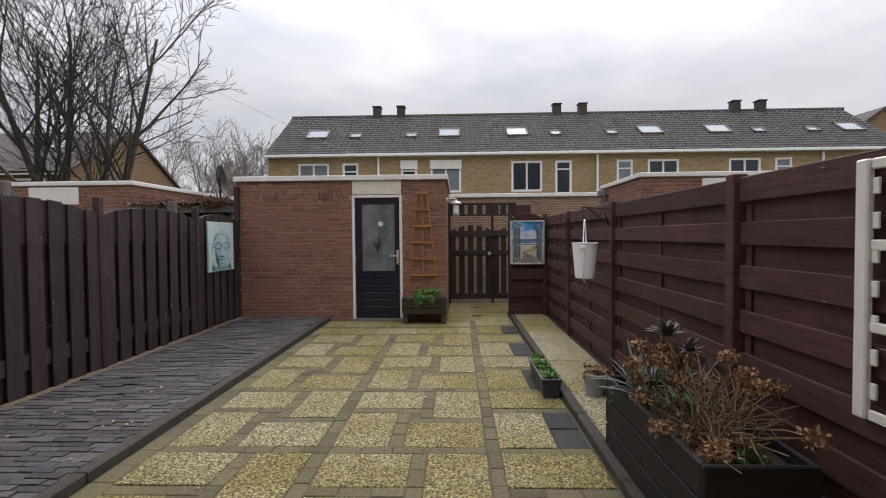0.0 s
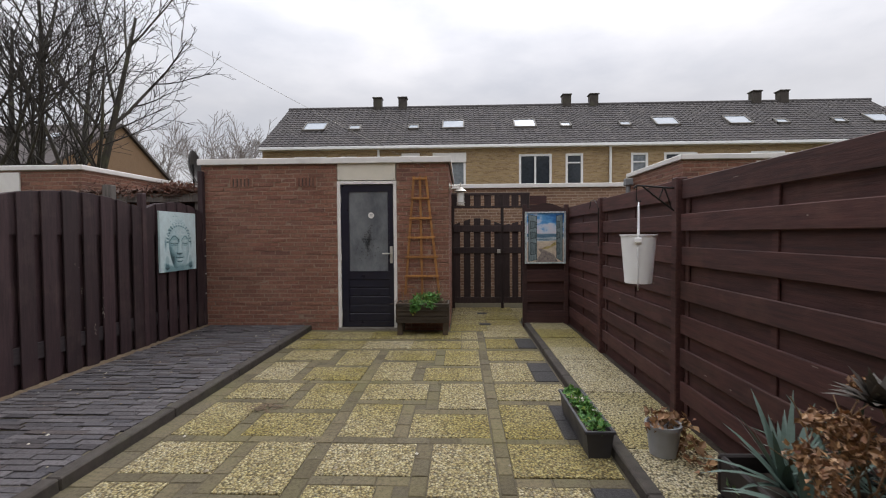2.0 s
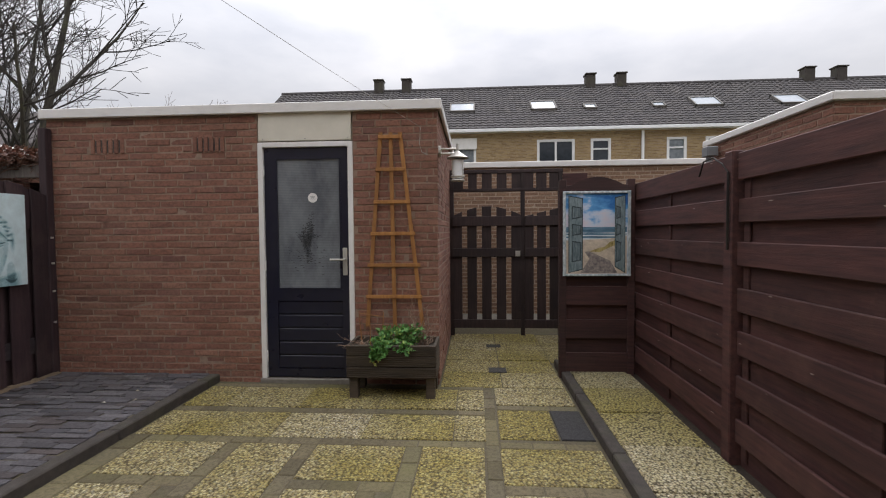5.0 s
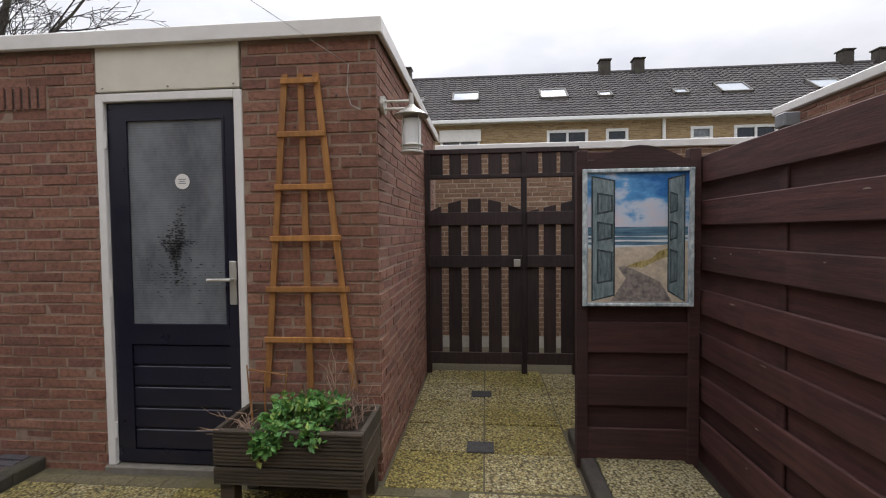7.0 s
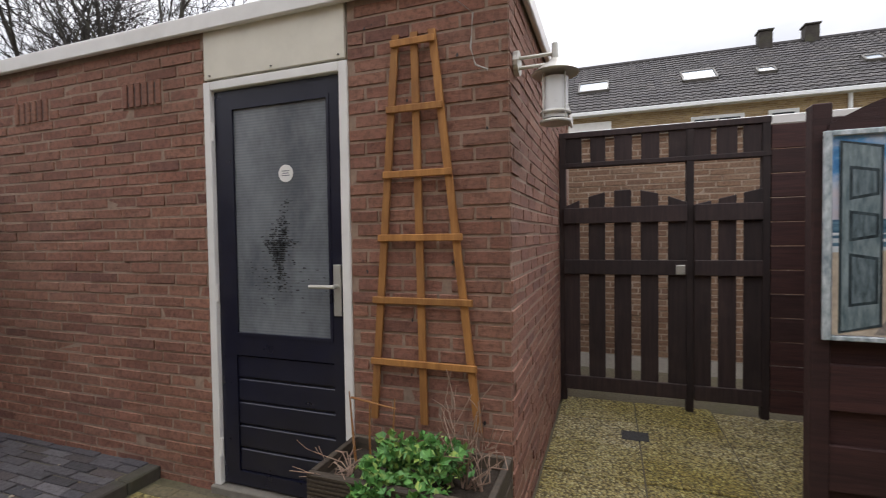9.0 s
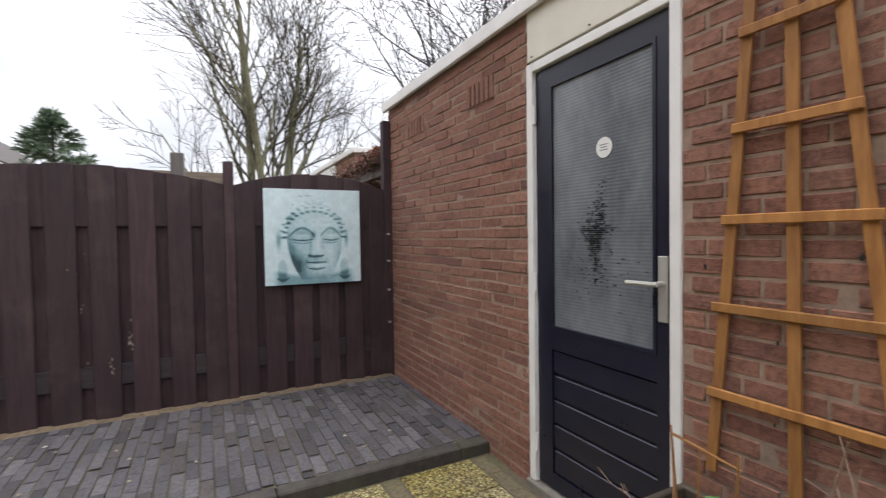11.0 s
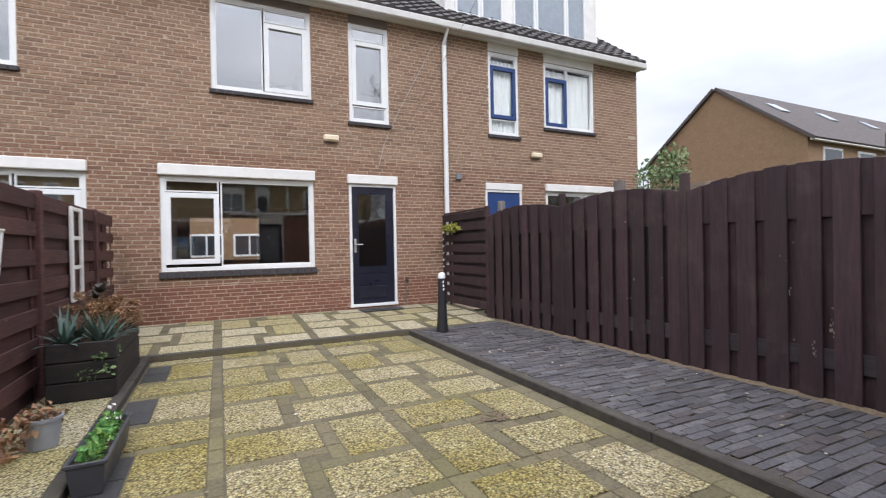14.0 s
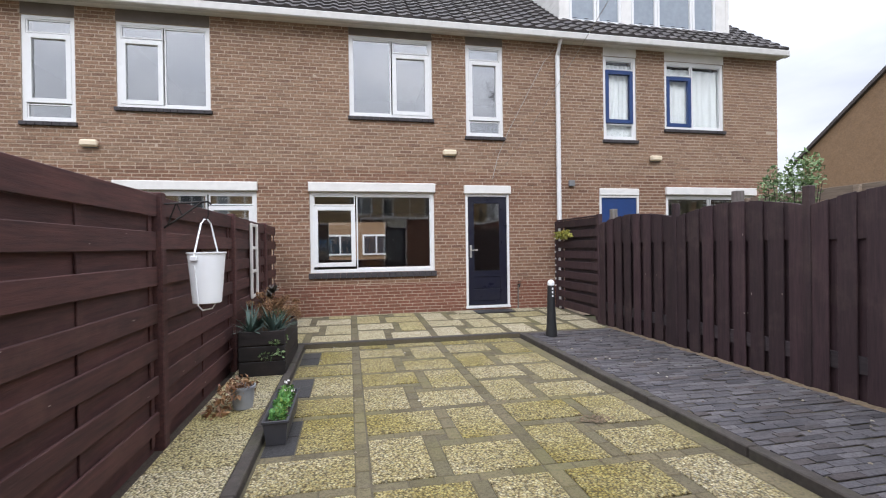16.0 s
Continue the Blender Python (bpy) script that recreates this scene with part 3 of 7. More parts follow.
def door_leaf(name, x0, x1, z0, z1, y, out, frame_m, leaf_m, glass_rect, glass_m, label, grooves=5, handle_x=None, hinge_x=None):
    """A framed door in a wall; out is +1 or -1 along y, the side that is seen."""
    d = thing(name, label, "door", kind="structure")
    f = 0.045
    ya, yb = y + out * 0.012, y - out * 0.08
    bm = boxes((x0, x0 + f, ya, yb, z0, z1), (x1 - f, x1, ya, yb, z0, z1), (x0 + f, x1 - f, ya, yb, z1 - f, z1), bevel=0.004)
    part("door_frame", bm, frame_m, d)
    part("door_sill", boxes((x0 - 0.01, x1 + 0.01, y + out * 0.03, yb, z0 - 0.05, z0), bevel=0.005), M_CONCRETE if out < 0 else frame_m, d)
    lx0, lx1, lz0, lz1 = x0 + f + 0.004, x1 - f - 0.004, z0 + 0.012, z1 - f - 0.004
    gx0, gx1, gz0, gz1 = glass_rect
    yf, yr = y - out * 0.012, y - out * 0.052
    bm = boxes((lx0, gx0, yf, yr, lz0, lz1), (gx1, lx1, yf, yr, lz0, lz1), (gx0, gx1, yf, yr, gz1, lz1), (gx0, gx1, yf, yr, gz0 - 0.10, gz0), (gx0, gx1, yf, yr, lz0, lz0 + 0.07))
    n = grooves
    zt = gz0 - 0.10
    for i in range(n):
        a = lz0 + 0.07 + (zt - lz0 - 0.07) * i / n
        b = lz0 + 0.07 + (zt - lz0 - 0.07) * (i + 1) / n
        box(bm, gx0, gx1, yf - out * 0.008, yr, a + 0.006, b - 0.006, bevel=0.004)
        box(bm, gx0, gx1, yf - out * 0.02, yr, a, b)
    leaf = part("leaf", bm, leaf_m, d)
    part("glazing_bead", boxes((gx0, gx0 + 0.015, yf + out * 0.004, yf - out * 0.02, gz0, gz1), (gx1 - 0.015, gx1, yf + out * 0.004, yf - out * 0.02, gz0, gz1), (gx0 + 0.015, gx1 - 0.015, yf + out * 0.004, yf - out * 0.02, gz1 - 0.015, gz1), (gx0 + 0.015, gx1 - 0.015, yf + out * 0.004, yf - out * 0.02, gz0, gz0 + 0.015)), leaf_m, leaf)
    part("pane", boxes((gx0, gx1, yf - out * 0.008, yf - out * 0.016, gz0, gz1)), glass_m, leaf)
    if handle_x is not None:
        hz = z0 + 1.05
        s = 1 if handle_x > (x0 + x1) / 2 else -1
        part("handle_plate", boxes((handle_x - 0.02, handle_x + 0.02, yf, yf + out * 0.01, hz - 0.14, hz + 0.1), bevel=0.003), M_STEEL, leaf, "brushed steel door plate")
        bm = bmesh.new()
        tube(bm, [(handle_x, yf, hz), (handle_x, yf + out * 0.05, hz)], 0.01, n=8)
        tube(bm, [(handle_x + s * 0.01, yf + out * 0.05, hz), (handle_x - s * 0.12, yf + out * 0.055, hz)], 0.009, n=8)
        part("door_handle", bm, M_STEEL, leaf, "brushed steel lever handle", True)
    if hinge_x is not None:
        for hz in (z0 + 0.2, z0 + 1.0, z1 - 0.25):
            part("hinge", lathe([(0.009, -0.045), (0.009, 0.045)], 8, (hinge_x, yf + out * 0.012, hz)), M_WHITE, d)
    return d


def frosted():
    k = Nodes("frosted_wired_glass")
    streak = k.noise(3.4, 7, 0.7, (1, 1, 0.6))
    wires = k.t.nodes.new("ShaderNodeTexWave")
    wires.inputs["Scale"].default_value, wires.bands_direction = 22.0, "Z"
    k.link(k.coords((1, 1, 1)), wires.inputs["Vector"])
    col = k.ramp(streak, [(0.35, srgb(92, 96, 101)), (0.62, srgb(122, 126, 129))])
    col = k.mix(0.16, col, wires.outputs["Color"], "MULTIPLY")
    k.bump(wires.outputs["Fac"], 0.12, 0.003)
    return k.done(col, 0.22)


M_FROST = frosted()
shed_door = door_leaf("door_shed", DOOR[0], DOOR[1], DOOR[2], DOOR[3], SY, -1, M_WHITE, M_NAVY, (-1.142, -0.562, 0.815, 1.968), M_FROST, "navy panelled shed door with frosted glass and white frame", 5, -0.532, DOOR[0] + 0.046)

# ---- fences ----
def right_panel(y0, y1):
    """Horizontal boards, every other one set back, with a batten in the middle."""
    f = thing("fence", "red-brown stained fence panel of overlapping horizontal boards", "fence", "panels of the horizontal fence")
    rnd = random.Random(int(y0 * 100))
    end = y0 + 0.22 if y0 < 0.6 else y0
    for k in range(8):
        # a proud board, and a recessed one below it
        top = 1.715 - 0.238 * k
        t = rnd.uniform(-0.004, 0.004)
        lo = max(0.05, top - (0.14 if k == 0 else 0.128) + rnd.uniform(-0.006, 0.006))
        if top - lo > 0.02:
            part("board", boxes((RX + t, RX + 0.02 + t, y0 + 0.005, y1 - 0.005, lo, top + rnd.uniform(-0.005, 0.005)), bevel=0.004), M_RIGHT, f)
        if lo > 0.06:
            part("board", boxes((RX + 0.036 + t, RX + 0.054 + t, end + 0.005, y1 - 0.005, max(0.0, lo - 0.165), lo + 0.018), bevel=0.004), M_RIGHT, f)
    for y in ((y0 + y1) / 2, y0 + 0.05, y1 - 0.05):
        part("batten", boxes((RX + 0.021, RX + 0.034, y - 0.025, y + 0.025, 0.06, 1.70), bevel=0.003), M_RIGHT, f)
    return f


def post(x, y, h, m, label, w=0.07):
    return tagged(part("fence_post", boxes((x - w / 2, x + w / 2, y - w / 2, y + w / 2, -0.05, h), bevel=0.006), m), label, "post", "fence posts")


RPOSTS = [1.50, 3.44, 5.42, 7.22, 8.98, 10.45]
for y in RPOSTS:
    post(RX + 0.01, y, 1.735, M_RIGHT, "red-brown stained square fence post", 0.08)
for a, b in zip([HY + 0.03] + RPOSTS, RPOSTS):
    right_panel(a + 0.04, b - 0.04)


def left_panel(y0, y1, x, low=1.67, rise=0.105):
    """Upright boards in front of and behind two rails, with an arched top."""
    f = thing("fence", "dark brown fence panel of upright boards with arched top", "fence", "panels of the upright-board fence")
    rnd = random.Random(int(y0 * 77))
    n = max(3, round((y1 - y0 - 0.13) / 0.228) + 1)
    gap = (y1 - y0 - 0.13) / (n - 1)

    def arch(y):
        return low + rise * math.sin(math.pi * min(1, max(0, (y - y0) / (y1 - y0)))) ** 0.8

    for i in range(2 * n - 1):
        front = i % 2 == 0
        c = y0 + 0.065 + gap * i / 2
        half = 0.076 + rnd.uniform(-0.004, 0.004) if front else 0.110
        xa = x - 0.018 + rnd.uniform(-0.003, 0.002) if front else x - 0.064
        bm = bmesh.new()
        a, b = max(y0, c - half), min(y1, c + half)
        box(bm, xa, xa + 0.018, a, b, 0.05 + rnd.uniform(0, 0.02), 1.6, bevel=0.003)
        dz = rnd.uniform(-0.004, 0.004)
        for v in bm.verts:
            if v.co.z > 1.0:
                v.co.z += arch(v.co.y) - 1.6 + dz
        part("board", bm, M_LEFT, f)
    part("rail", boxes((x - 0.045, x - 0.020, y0, y1, 0.285, 0.425), bevel=0.003), M_LEFTRAIL, f)
    # the upper rail is a wide board whose top follows the arch
    ys = [y0 + (y1 - y0) * i / 12 for i in range(13)]
    bm = bmesh.new()
    ring = [bm.verts.new((x - 0.042, y, z)) for y, z in [(y0, 1.365), (y1, 1.365)] + [(y, arch(y) - 0.006) for y in reversed(ys)]]
    face = bm.faces.new(ring)
    ext = bmesh.ops.extrude_face_region(bm, geom=[face])
    bmesh.ops.translate(bm, vec=(0.020, 0, 0), verts=[v for v in ext["geom"] if isinstance(v, bmesh.types.BMVert)])
    part("arched_rail", bm, M_LEFT, f)
    return f


LPOSTS = [2.0, 3.79, 5.48, 7.25]
for y in LPOSTS:
    post(LX - 0.02, y, 1.84, M_LEFT, "dark brown square fence post with weathered top")
tagged(part("fence_post", boxes((LX - 0.06, LX + 0.01, 8.46, 8.53, -0.05, 2.26), bevel=0.005), M_LEFT), "tall dark post against the shed wall", "post", "fence posts")
for y in (2.22, 4.6, 6.92):
    post(LX - 0.14, y, 1.90, M_OLDPOST, "weathered grey wooden post behind the fence", 0.09)
for a, b in zip(LPOSTS, LPOSTS[1:] + [8.46]):
    left_panel(a + 0.035, b - 0.035 if b < 8.4 else b, LX)
# horizontal-board screen between the fence and the house
scr = thing("fence_screen", "dark brown slatted screen of horizontal boards by the house", "fence")
for i in range(9):
    z = 0.17 + i * 0.187
    part("board", boxes((LX - 0.02, LX - 0.002, HY + 0.09, 1.96, z, z + 0.128), bevel=0.004), M_LEFT, scr)
    if i < 8:
        part("board", boxes((LX - 0.075, LX - 0.057, HY + 0.30, 1.96, z + 0.10, z + 0.205), bevel=0.004), M_LEFTRAIL, scr)
part("top_beam", boxes((LX - 0.03, LX + 0.004, HY + 0.09, 1.96, 1.80, 1.83), bevel=0.004), M_LEFT, scr)
for y in (0.62, 1.88):
    part("batten", boxes((LX - 0.056, LX - 0.021, y - 0.03, y + 0.03, 0.10, 1.80), bevel=0.003), M_LEFT, scr)
part("post", boxes((LX - 0.05, LX + 0.01, HY + 0.03, HY + 0.09, 0.05, 1.80), bevel=0.004), M_LEFT, scr)

# weathered fence of the next garden
nf = thing("fence", "weathered grey-brown plank fence of the next garden", "fence")
for i in range(12):
    part("board", boxes((-6.02, -6.0, 2.0, 7.4, 0.02 + i * 0.175, 0.19 + i * 0.175), bevel=0.003), M_PALEFENCE, nf)
for i in range(4):
    part("post", boxes((-5.998, -5.93, 2.05 + i * 1.76, 2.12 + i * 1.76, -0.05, 2.10), bevel=0.004), M_PALEFENCE, nf)

# ---- gate ----
GY = 10.43
gate = thing("garden_gate", "dark brown double garden gate with arched slats, closed", "gate")
for gx0, gx1 in ((0.318, 1.173), (1.219, 1.636)):
    for ra, rb in ((0.10, 0.207), (0.995, 1.105), (1.382, 1.502)):
        lf = part("rail", boxes((gx0, gx1, GY - 0.045, GY - 0.021, ra, rb), bevel=0.004), M_GATE, gate)
    n = 5 if gx1 < 1.2 else 3
    half = 0.060 if n == 5 else 0.055
    for i in range(n):
        c = gx0 + half + (gx1 - gx0 - 2 * half) * i / (n - 1)
        bm = boxes((c - half, c + half, GY - 0.02, GY - 0.002, 0.10, 1.6), bevel=0.004)
        for v in bm.verts:
            if v.co.z > 1.3:
                v.co.z += (1.50 + 0.13 * math.sin(math.pi * (v.co.x - 0.29) / 0.93) if n == 5 else 1.50 + 0.10 * (v.co.x - gx0) / (gx1 - gx0)) - 1.6
        part("slat", bm, M_GATE, gate)
for x, h in ((0.31, 2.08), (1.197, 2.08), (1.66, 2.08)):
    part("gate_post", boxes((x - 0.025, x + 0.025, GY - 0.01, GY + 0.05, 0.0, h), bevel=0.004), M_GATE, gate)
part("top_beam", boxes((0.28, 1.69, GY - 0.012, GY + 0.052, 2.04, 2.085), bevel=0.004), M_GATE, gate)
part("mid_beam", boxes((0.28, 1.69, GY - 0.012, GY + 0.052, 1.814, 1.85), bevel=0.004), M_GATE, gate)
for a, b in ((0.335, 0.453), (0.516, 0.626), (0.688, 0.813), (0.875, 0.998), (1.06, 1.182), (1.208, 1.329), (1.365, 1.491), (1.526, 1.636)):
    part("top_slat", boxes((a, b, GY + 0.0, GY + 0.02, 1.83, 2.04), bevel=0.003), M_GATE, gate)
part("gate_lock", boxes((1.10, 1.16, GY - 0.05, GY - 0.021, 1.0, 1.07), bevel=0.004), M_STEEL, gate, "steel rim lock")
side = thing("side_screen", "dark brown boards closing the passage beside the gate", "fence")
for i in range(12):
    part("board", boxes((1.69, 1.99, GY, GY + 0.02, 0.05 + i * 0.165, 0.05 + i * 0.165 + 0.16), bevel=0.003), M_RIGHTX, side)

# screen with the beach picture
PY = 8.73
pan = thing("fence", "dark brown short fence panel with arched top rail across the border", "fence")
for i in range(11):
    z = 0.06 + i * 0.148
    ya = PY if i % 2 == 0 else PY + 0.03
    part("board", boxes((1.385, 1.945, ya, ya + 0.02, z, z + 0.17), bevel=0.004), M_RIGHTX, pan)
bm = bmesh.new()
arc = [(1.385 + 0.56 * i / 12, 1.68 + 0.10 * math.sin(math.pi * i / 12)) for i in range(13)]
ring = [bm.verts.new((x, PY - 0.015, z)) for x, z in [(1.385, 1.60), (1.945, 1.60)] + arc[::-1]]
top_face = bm.faces.new(ring)
ext = bmesh.ops.extrude_face_region(bm, geom=[top_face])
bmesh.ops.translate(bm, vec=(0, 0.06, 0), verts=[v for v in ext["geom"] if isinstance(v, bmesh.types.BMVert)])
part("arched_rail", bm, M_RIGHTX, pan)
for x in (1.37, 1.96):
    part("post", boxes((x - 0.03, x + 0.03, PY - 0.005, PY + 0.06, 0.0, 1.76), bevel=0.004), M_RIGHTX, pan)

# ---- house ----
HX0, HX1, HTOP = -8.45, 12.0, 5.32
openings = {
    "win": (-0.80, 1.43, 0.905, 2.345), "door": (-2.26, -1.40, 0.22, 2.33),
    "uw": (-0.795, 0.715, 3.71, 5.17), "uw2": (-2.17, -1.44, 3.42, 5.15),
    "lw": (3.02, 4.44, 3.70, 5.11), "lw2": (5.03, 5.78, 3.42, 5.11), "lg": (2.31, 4.50, 0.905, 2.345),
    "rw": (-5.02, -4.285, 3.45, 5.13), "rw2": (-7.09, -5.675, 3.71, 5.12), "rdoor": (-5.05, -4.17, 0.22, 2.33), "rg": (-7.84, -5.68, 0.905, 2.345),
}
LINTELS = ("uw", "uw2", "lw", "lw2", "rw", "rw2")
brick_holes = [(a, b, c, HTOP + 1 if k in LINTELS else d) for k, (a, b, c, d) in openings.items()]
house = tagged(wall_slab("wall_house", HX0, HX1, HY - 0.3, HY, -0.05, HTOP, list(openings.values()), M_MORTAR_H), "tan brick rear facade of a terraced house", "wall", kind="structure")
LOWTOP = 0.70 + 33 * 0.0623
bond(house, (HX1, HY, 0.70), -X, Z, Y, HX1 - HX0, LOWTOP - 0.70 - 0.0125, [(HX1 - b, HX1 - a, c - 0.70, d - 0.70) for a, b, c, d in brick_holes], M_LBRICK_J, M_LBRICK, near=(HX1 - 1.44, HX1 + 2.3, 0.0, 3.0), seed=5, joint=0.0125)
bond(house, (HX1, HY, LOWTOP), -X, Z, Y, HX1 - HX0, HTOP - LOWTOP, [(HX1 - b, HX1 - a, c - LOWTOP, d - LOWTOP) for a, b, c, d in brick_holes], M_HBRICK_J, M_HBRICK, seed=7, joint=0.0125)
bond(house, (HX1, HY, 0.08), -X, Z, Y, HX1 - HX0, 0.61, [(HX1 - b, HX1 - a, c - 0.08, d - 0.08) for a, b, c, d in openings.values()], M_PLINTH, M_PLINTH, seed=6, joint=0.009)


def window(name, x0, x1, z0, z1, splits, label, m=None, shutter=None, lintel=None, sill=0.065, blue=None, glass_m=None):
    """A framed window; splits are panes (a, b, c, d, sash) in fractions of the opening."""
    m = m or M_WHITEPVC
    wdw = thing(name, label, "window", kind="structure")
    y, f = HY, 0.06
    part("window_frame", boxes((x0, x0 + f, y - 0.10, y - 0.02, z0, z1), (x1 - f, x1, y - 0.10, y - 0.02, z0, z1), (x0 + f, x1 - f, y - 0.10, y - 0.02, z1 - f, z1), (x0 + f, x1 - f, y - 0.10, y - 0.02, z0, z0 + f), bevel=0.004), m, wdw)
    W, H = x1 - x0 - 2 * f, z1 - z0 - 2 * f
    for a, b, c, d, sash in splits:
        px0, px1, pz0, pz1 = x0 + f + a * W, x0 + f + b * W, z0 + f + c * H, z0 + f + d * H
        t = 0.075 if sash else 0.022
        sm = blue if (blue and sash) else m
        yf = y - 0.012 if sash else y - 0.032
        fr = part("sash", boxes((px0, px0 + t, y - 0.085, yf, pz0, pz1), (px1 - t, px1, y - 0.085, yf, pz0, pz1), (px0 + t, px1 - t, y - 0.085, yf, pz1 - t, pz1), (px0 + t, px1 - t, y - 0.085, yf, pz0, pz0 + t), bevel=0.003), sm, wdw)
        part("pane", boxes((px0 + t, px1 - t, y - 0.058, y - 0.050, pz0 + t, pz1 - t)), glass_m or M_COATED, fr).visible_shadow = glass_m is not M_GLASS
    if sill:
        n = max(4, round((x1 - x0) / 0.105))
        part("window_sill", boxes(*[(x0 - 0.03 + (x1 - x0 + 0.06) * q / n + 0.002, x0 - 0.03 + (x1 - x0 + 0.06) * (q + 1) / n - 0.002, y - 0.06, y + 0.05, z0 - sill, z0 - 0.002) for q in range(n)], bevel=0.006), M_SILL, wdw, "dark grey window sill")
    if shutter:
        part("shutter_box", boxes((x0 - 0.02, x1 + 0.02, y - 0.05, y + 0.06, z1 + 0.002, z1 + shutter), bevel=0.012), M_WHITE, wdw, "white shutter box above the window")
    if lintel:
        part("lintel_panel", boxes((x0, x1, y - 0.04, y + 0.004, z1 + 0.002, HTOP - 0.01)), lintel, wdw)
    return wdw


M_SILL = plain("dark_sill", srgb(62, 58, 60), 0.8, vary=0.25, scale=18, bump=0.5)
M_LINTEL = plain("taupe_panel", srgb(104, 94, 86), 0.7, vary=0.1)
o = openings
window("window_1", *o["win"], [(0.655, 1, 0.035, 0.855, True), (0.655, 1, 0.865, 1, False), (0, 0.645, 0, 1, False)], "large white plastic living-room window with dark brick sill", shutter=0.17, glass_m=M_MIDGLASS, sill=0.10)
window("window_2", *o["uw"], [(0.50, 1, 0, 1, False), (0, 0.485, 0, 0.83, True), (0, 0.485, 0.845, 1, False)], "white plastic upper window with two lights", lintel=M_LINTEL)
window("window_3", *o["uw2"], [(0, 1, 0.155, 0.855, True), (0, 1, 0.865, 1, False), (0, 1, 0, 0.145, False)], "tall narrow white upper window", lintel=M_LINTEL)
window("window_4", *o["lw"], [(0, 0.5, 0, 1, False), (0.515, 1, 0, 0.83, True), (0.515, 1, 0.845, 1, False)], "white plastic upper window of the neighbouring house", lintel=M_LINTEL)
window("window_5", *o["lw2"], [(0, 1, 0.155, 0.855, True), (0, 1, 0.865, 1, False), (0, 1, 0, 0.145, False)], "tall narrow white window of the neighbouring house", lintel=M_LINTEL)
window("window_6", *o["lg"], [(0, 0.345, 0.035, 0.855, True), (0, 0.345, 0.865, 1, False), (0.36, 1, 0, 1, False)], "white ground-floor window of the neighbouring house", shutter=0.16)
window("window_7", *o["rw"], [(0, 1, 0.185, 0.865, True), (0, 1, 0.875, 1, False), (0, 1, 0, 0.175, False)], "tall narrow window with blue sash and white frame", lintel=M_WHITE, blue=M_BLUE, glass_m=M_GLASS)
window("window_8", *o["rw2"], [(0, 0.535, 0, 1, False), (0.55, 1, 0, 0.805, True), (0.55, 1, 0.82, 1, False)], "upper window with blue sash, white frame and curtains", lintel=M_WHITE, blue=M_BLUE, glass_m=M_GLASS)
window("window_9", *o["rg"], [(0, 0.5, 0, 1, False), (0.515, 1, 0, 1, False)], "ground-floor window of the end house", shutter=0.16)
hd = o["door"]
door_leaf("door_house", hd[0], hd[1], hd[2], hd[3], HY, 1, M_WHITEPVC, M_NAVY, (-2.08, -1.55, 0.865, 2.17), M_MIDGLASS, "dark navy back door with tall glass pane in white frame", 2, -1.50)
part("shutter_box", boxes((hd[0] - 0.03, hd[1] + 0.03, HY - 0.05, HY + 0.06, hd[3] + 0.002, hd[3] + 0.16), bevel=0.012), M_WHITE, house, "white shutter box above the back door")
rd = o["rdoor"]
door_leaf("door_neighbour", rd[0], rd[1], rd[2], rd[3], HY, 1, M_WHITE, M_BLUE, (rd[0] + 0.2, rd[1] - 0.2, 1.0, 1.9), M_GLASS, "blue back door of the end house", 2, rd[1] - 0.1)
part("shutter_box", boxes((rd[0], rd[1], HY - 0.03, HY + 0.03, rd[3] + 0.002, rd[3] + 0.14), bevel=0.008), M_WHITE, house, "white panel above the blue door")
# rooms behind the windows
room = tagged(new("room"), "plain dim rooms behind the windows", "room", kind="structure")
M_ROOM = plain("room_plaster", srgb(120, 114, 106), 0.9, vary=0.05, dirt=0.05)
M_ROOMFLOOR = wood("room_floor", srgb(70, 56, 44), srgb(92, 76, 60), (0.6, 5, 5))
part("room_floor", boxes((HX0 + 0.2, HX1, -8.6, HY - 0.3, 0.10, 0.20)), M_ROOMFLOOR, room)
part("room_storey", boxes((HX0 + 0.2, HX1, -8.6, HY - 0.3, 2.62, 2.85)), M_ROOM, room)
part("room_top", boxes((HX0 + 0.2, HX1, -8.6, HY - 0.3, 5.25, 5.30)), M_ROOM, room)
for x in (-8.25, -3.3, 1.95, 7.2, 11.9):
    part("room_partition", boxes((x - 0.1, x + 0.1, -8.6, HY - 0.3, 0.2, 5.25)), M_ROOM, room)
for x in (-6.2, -1.1, 0.9, 2.7, 4.75):
    part("room_partition", boxes((x - 0.05, x + 0.05, -3.6, HY - 0.3, 2.85, 5.25)), M_ROOM, room)
wall_slab("room_front", HX0, HX1, -8.9, -8.6, -0.05, HTOP, [(-0.6, 1.5, 0.9, 2.3)], M_ROOM, parent=room)
part("room_rear", boxes((HX0 + 0.2, HX1, -3.7, -3.6, 2.85, 5.25)), M_ROOM, room)
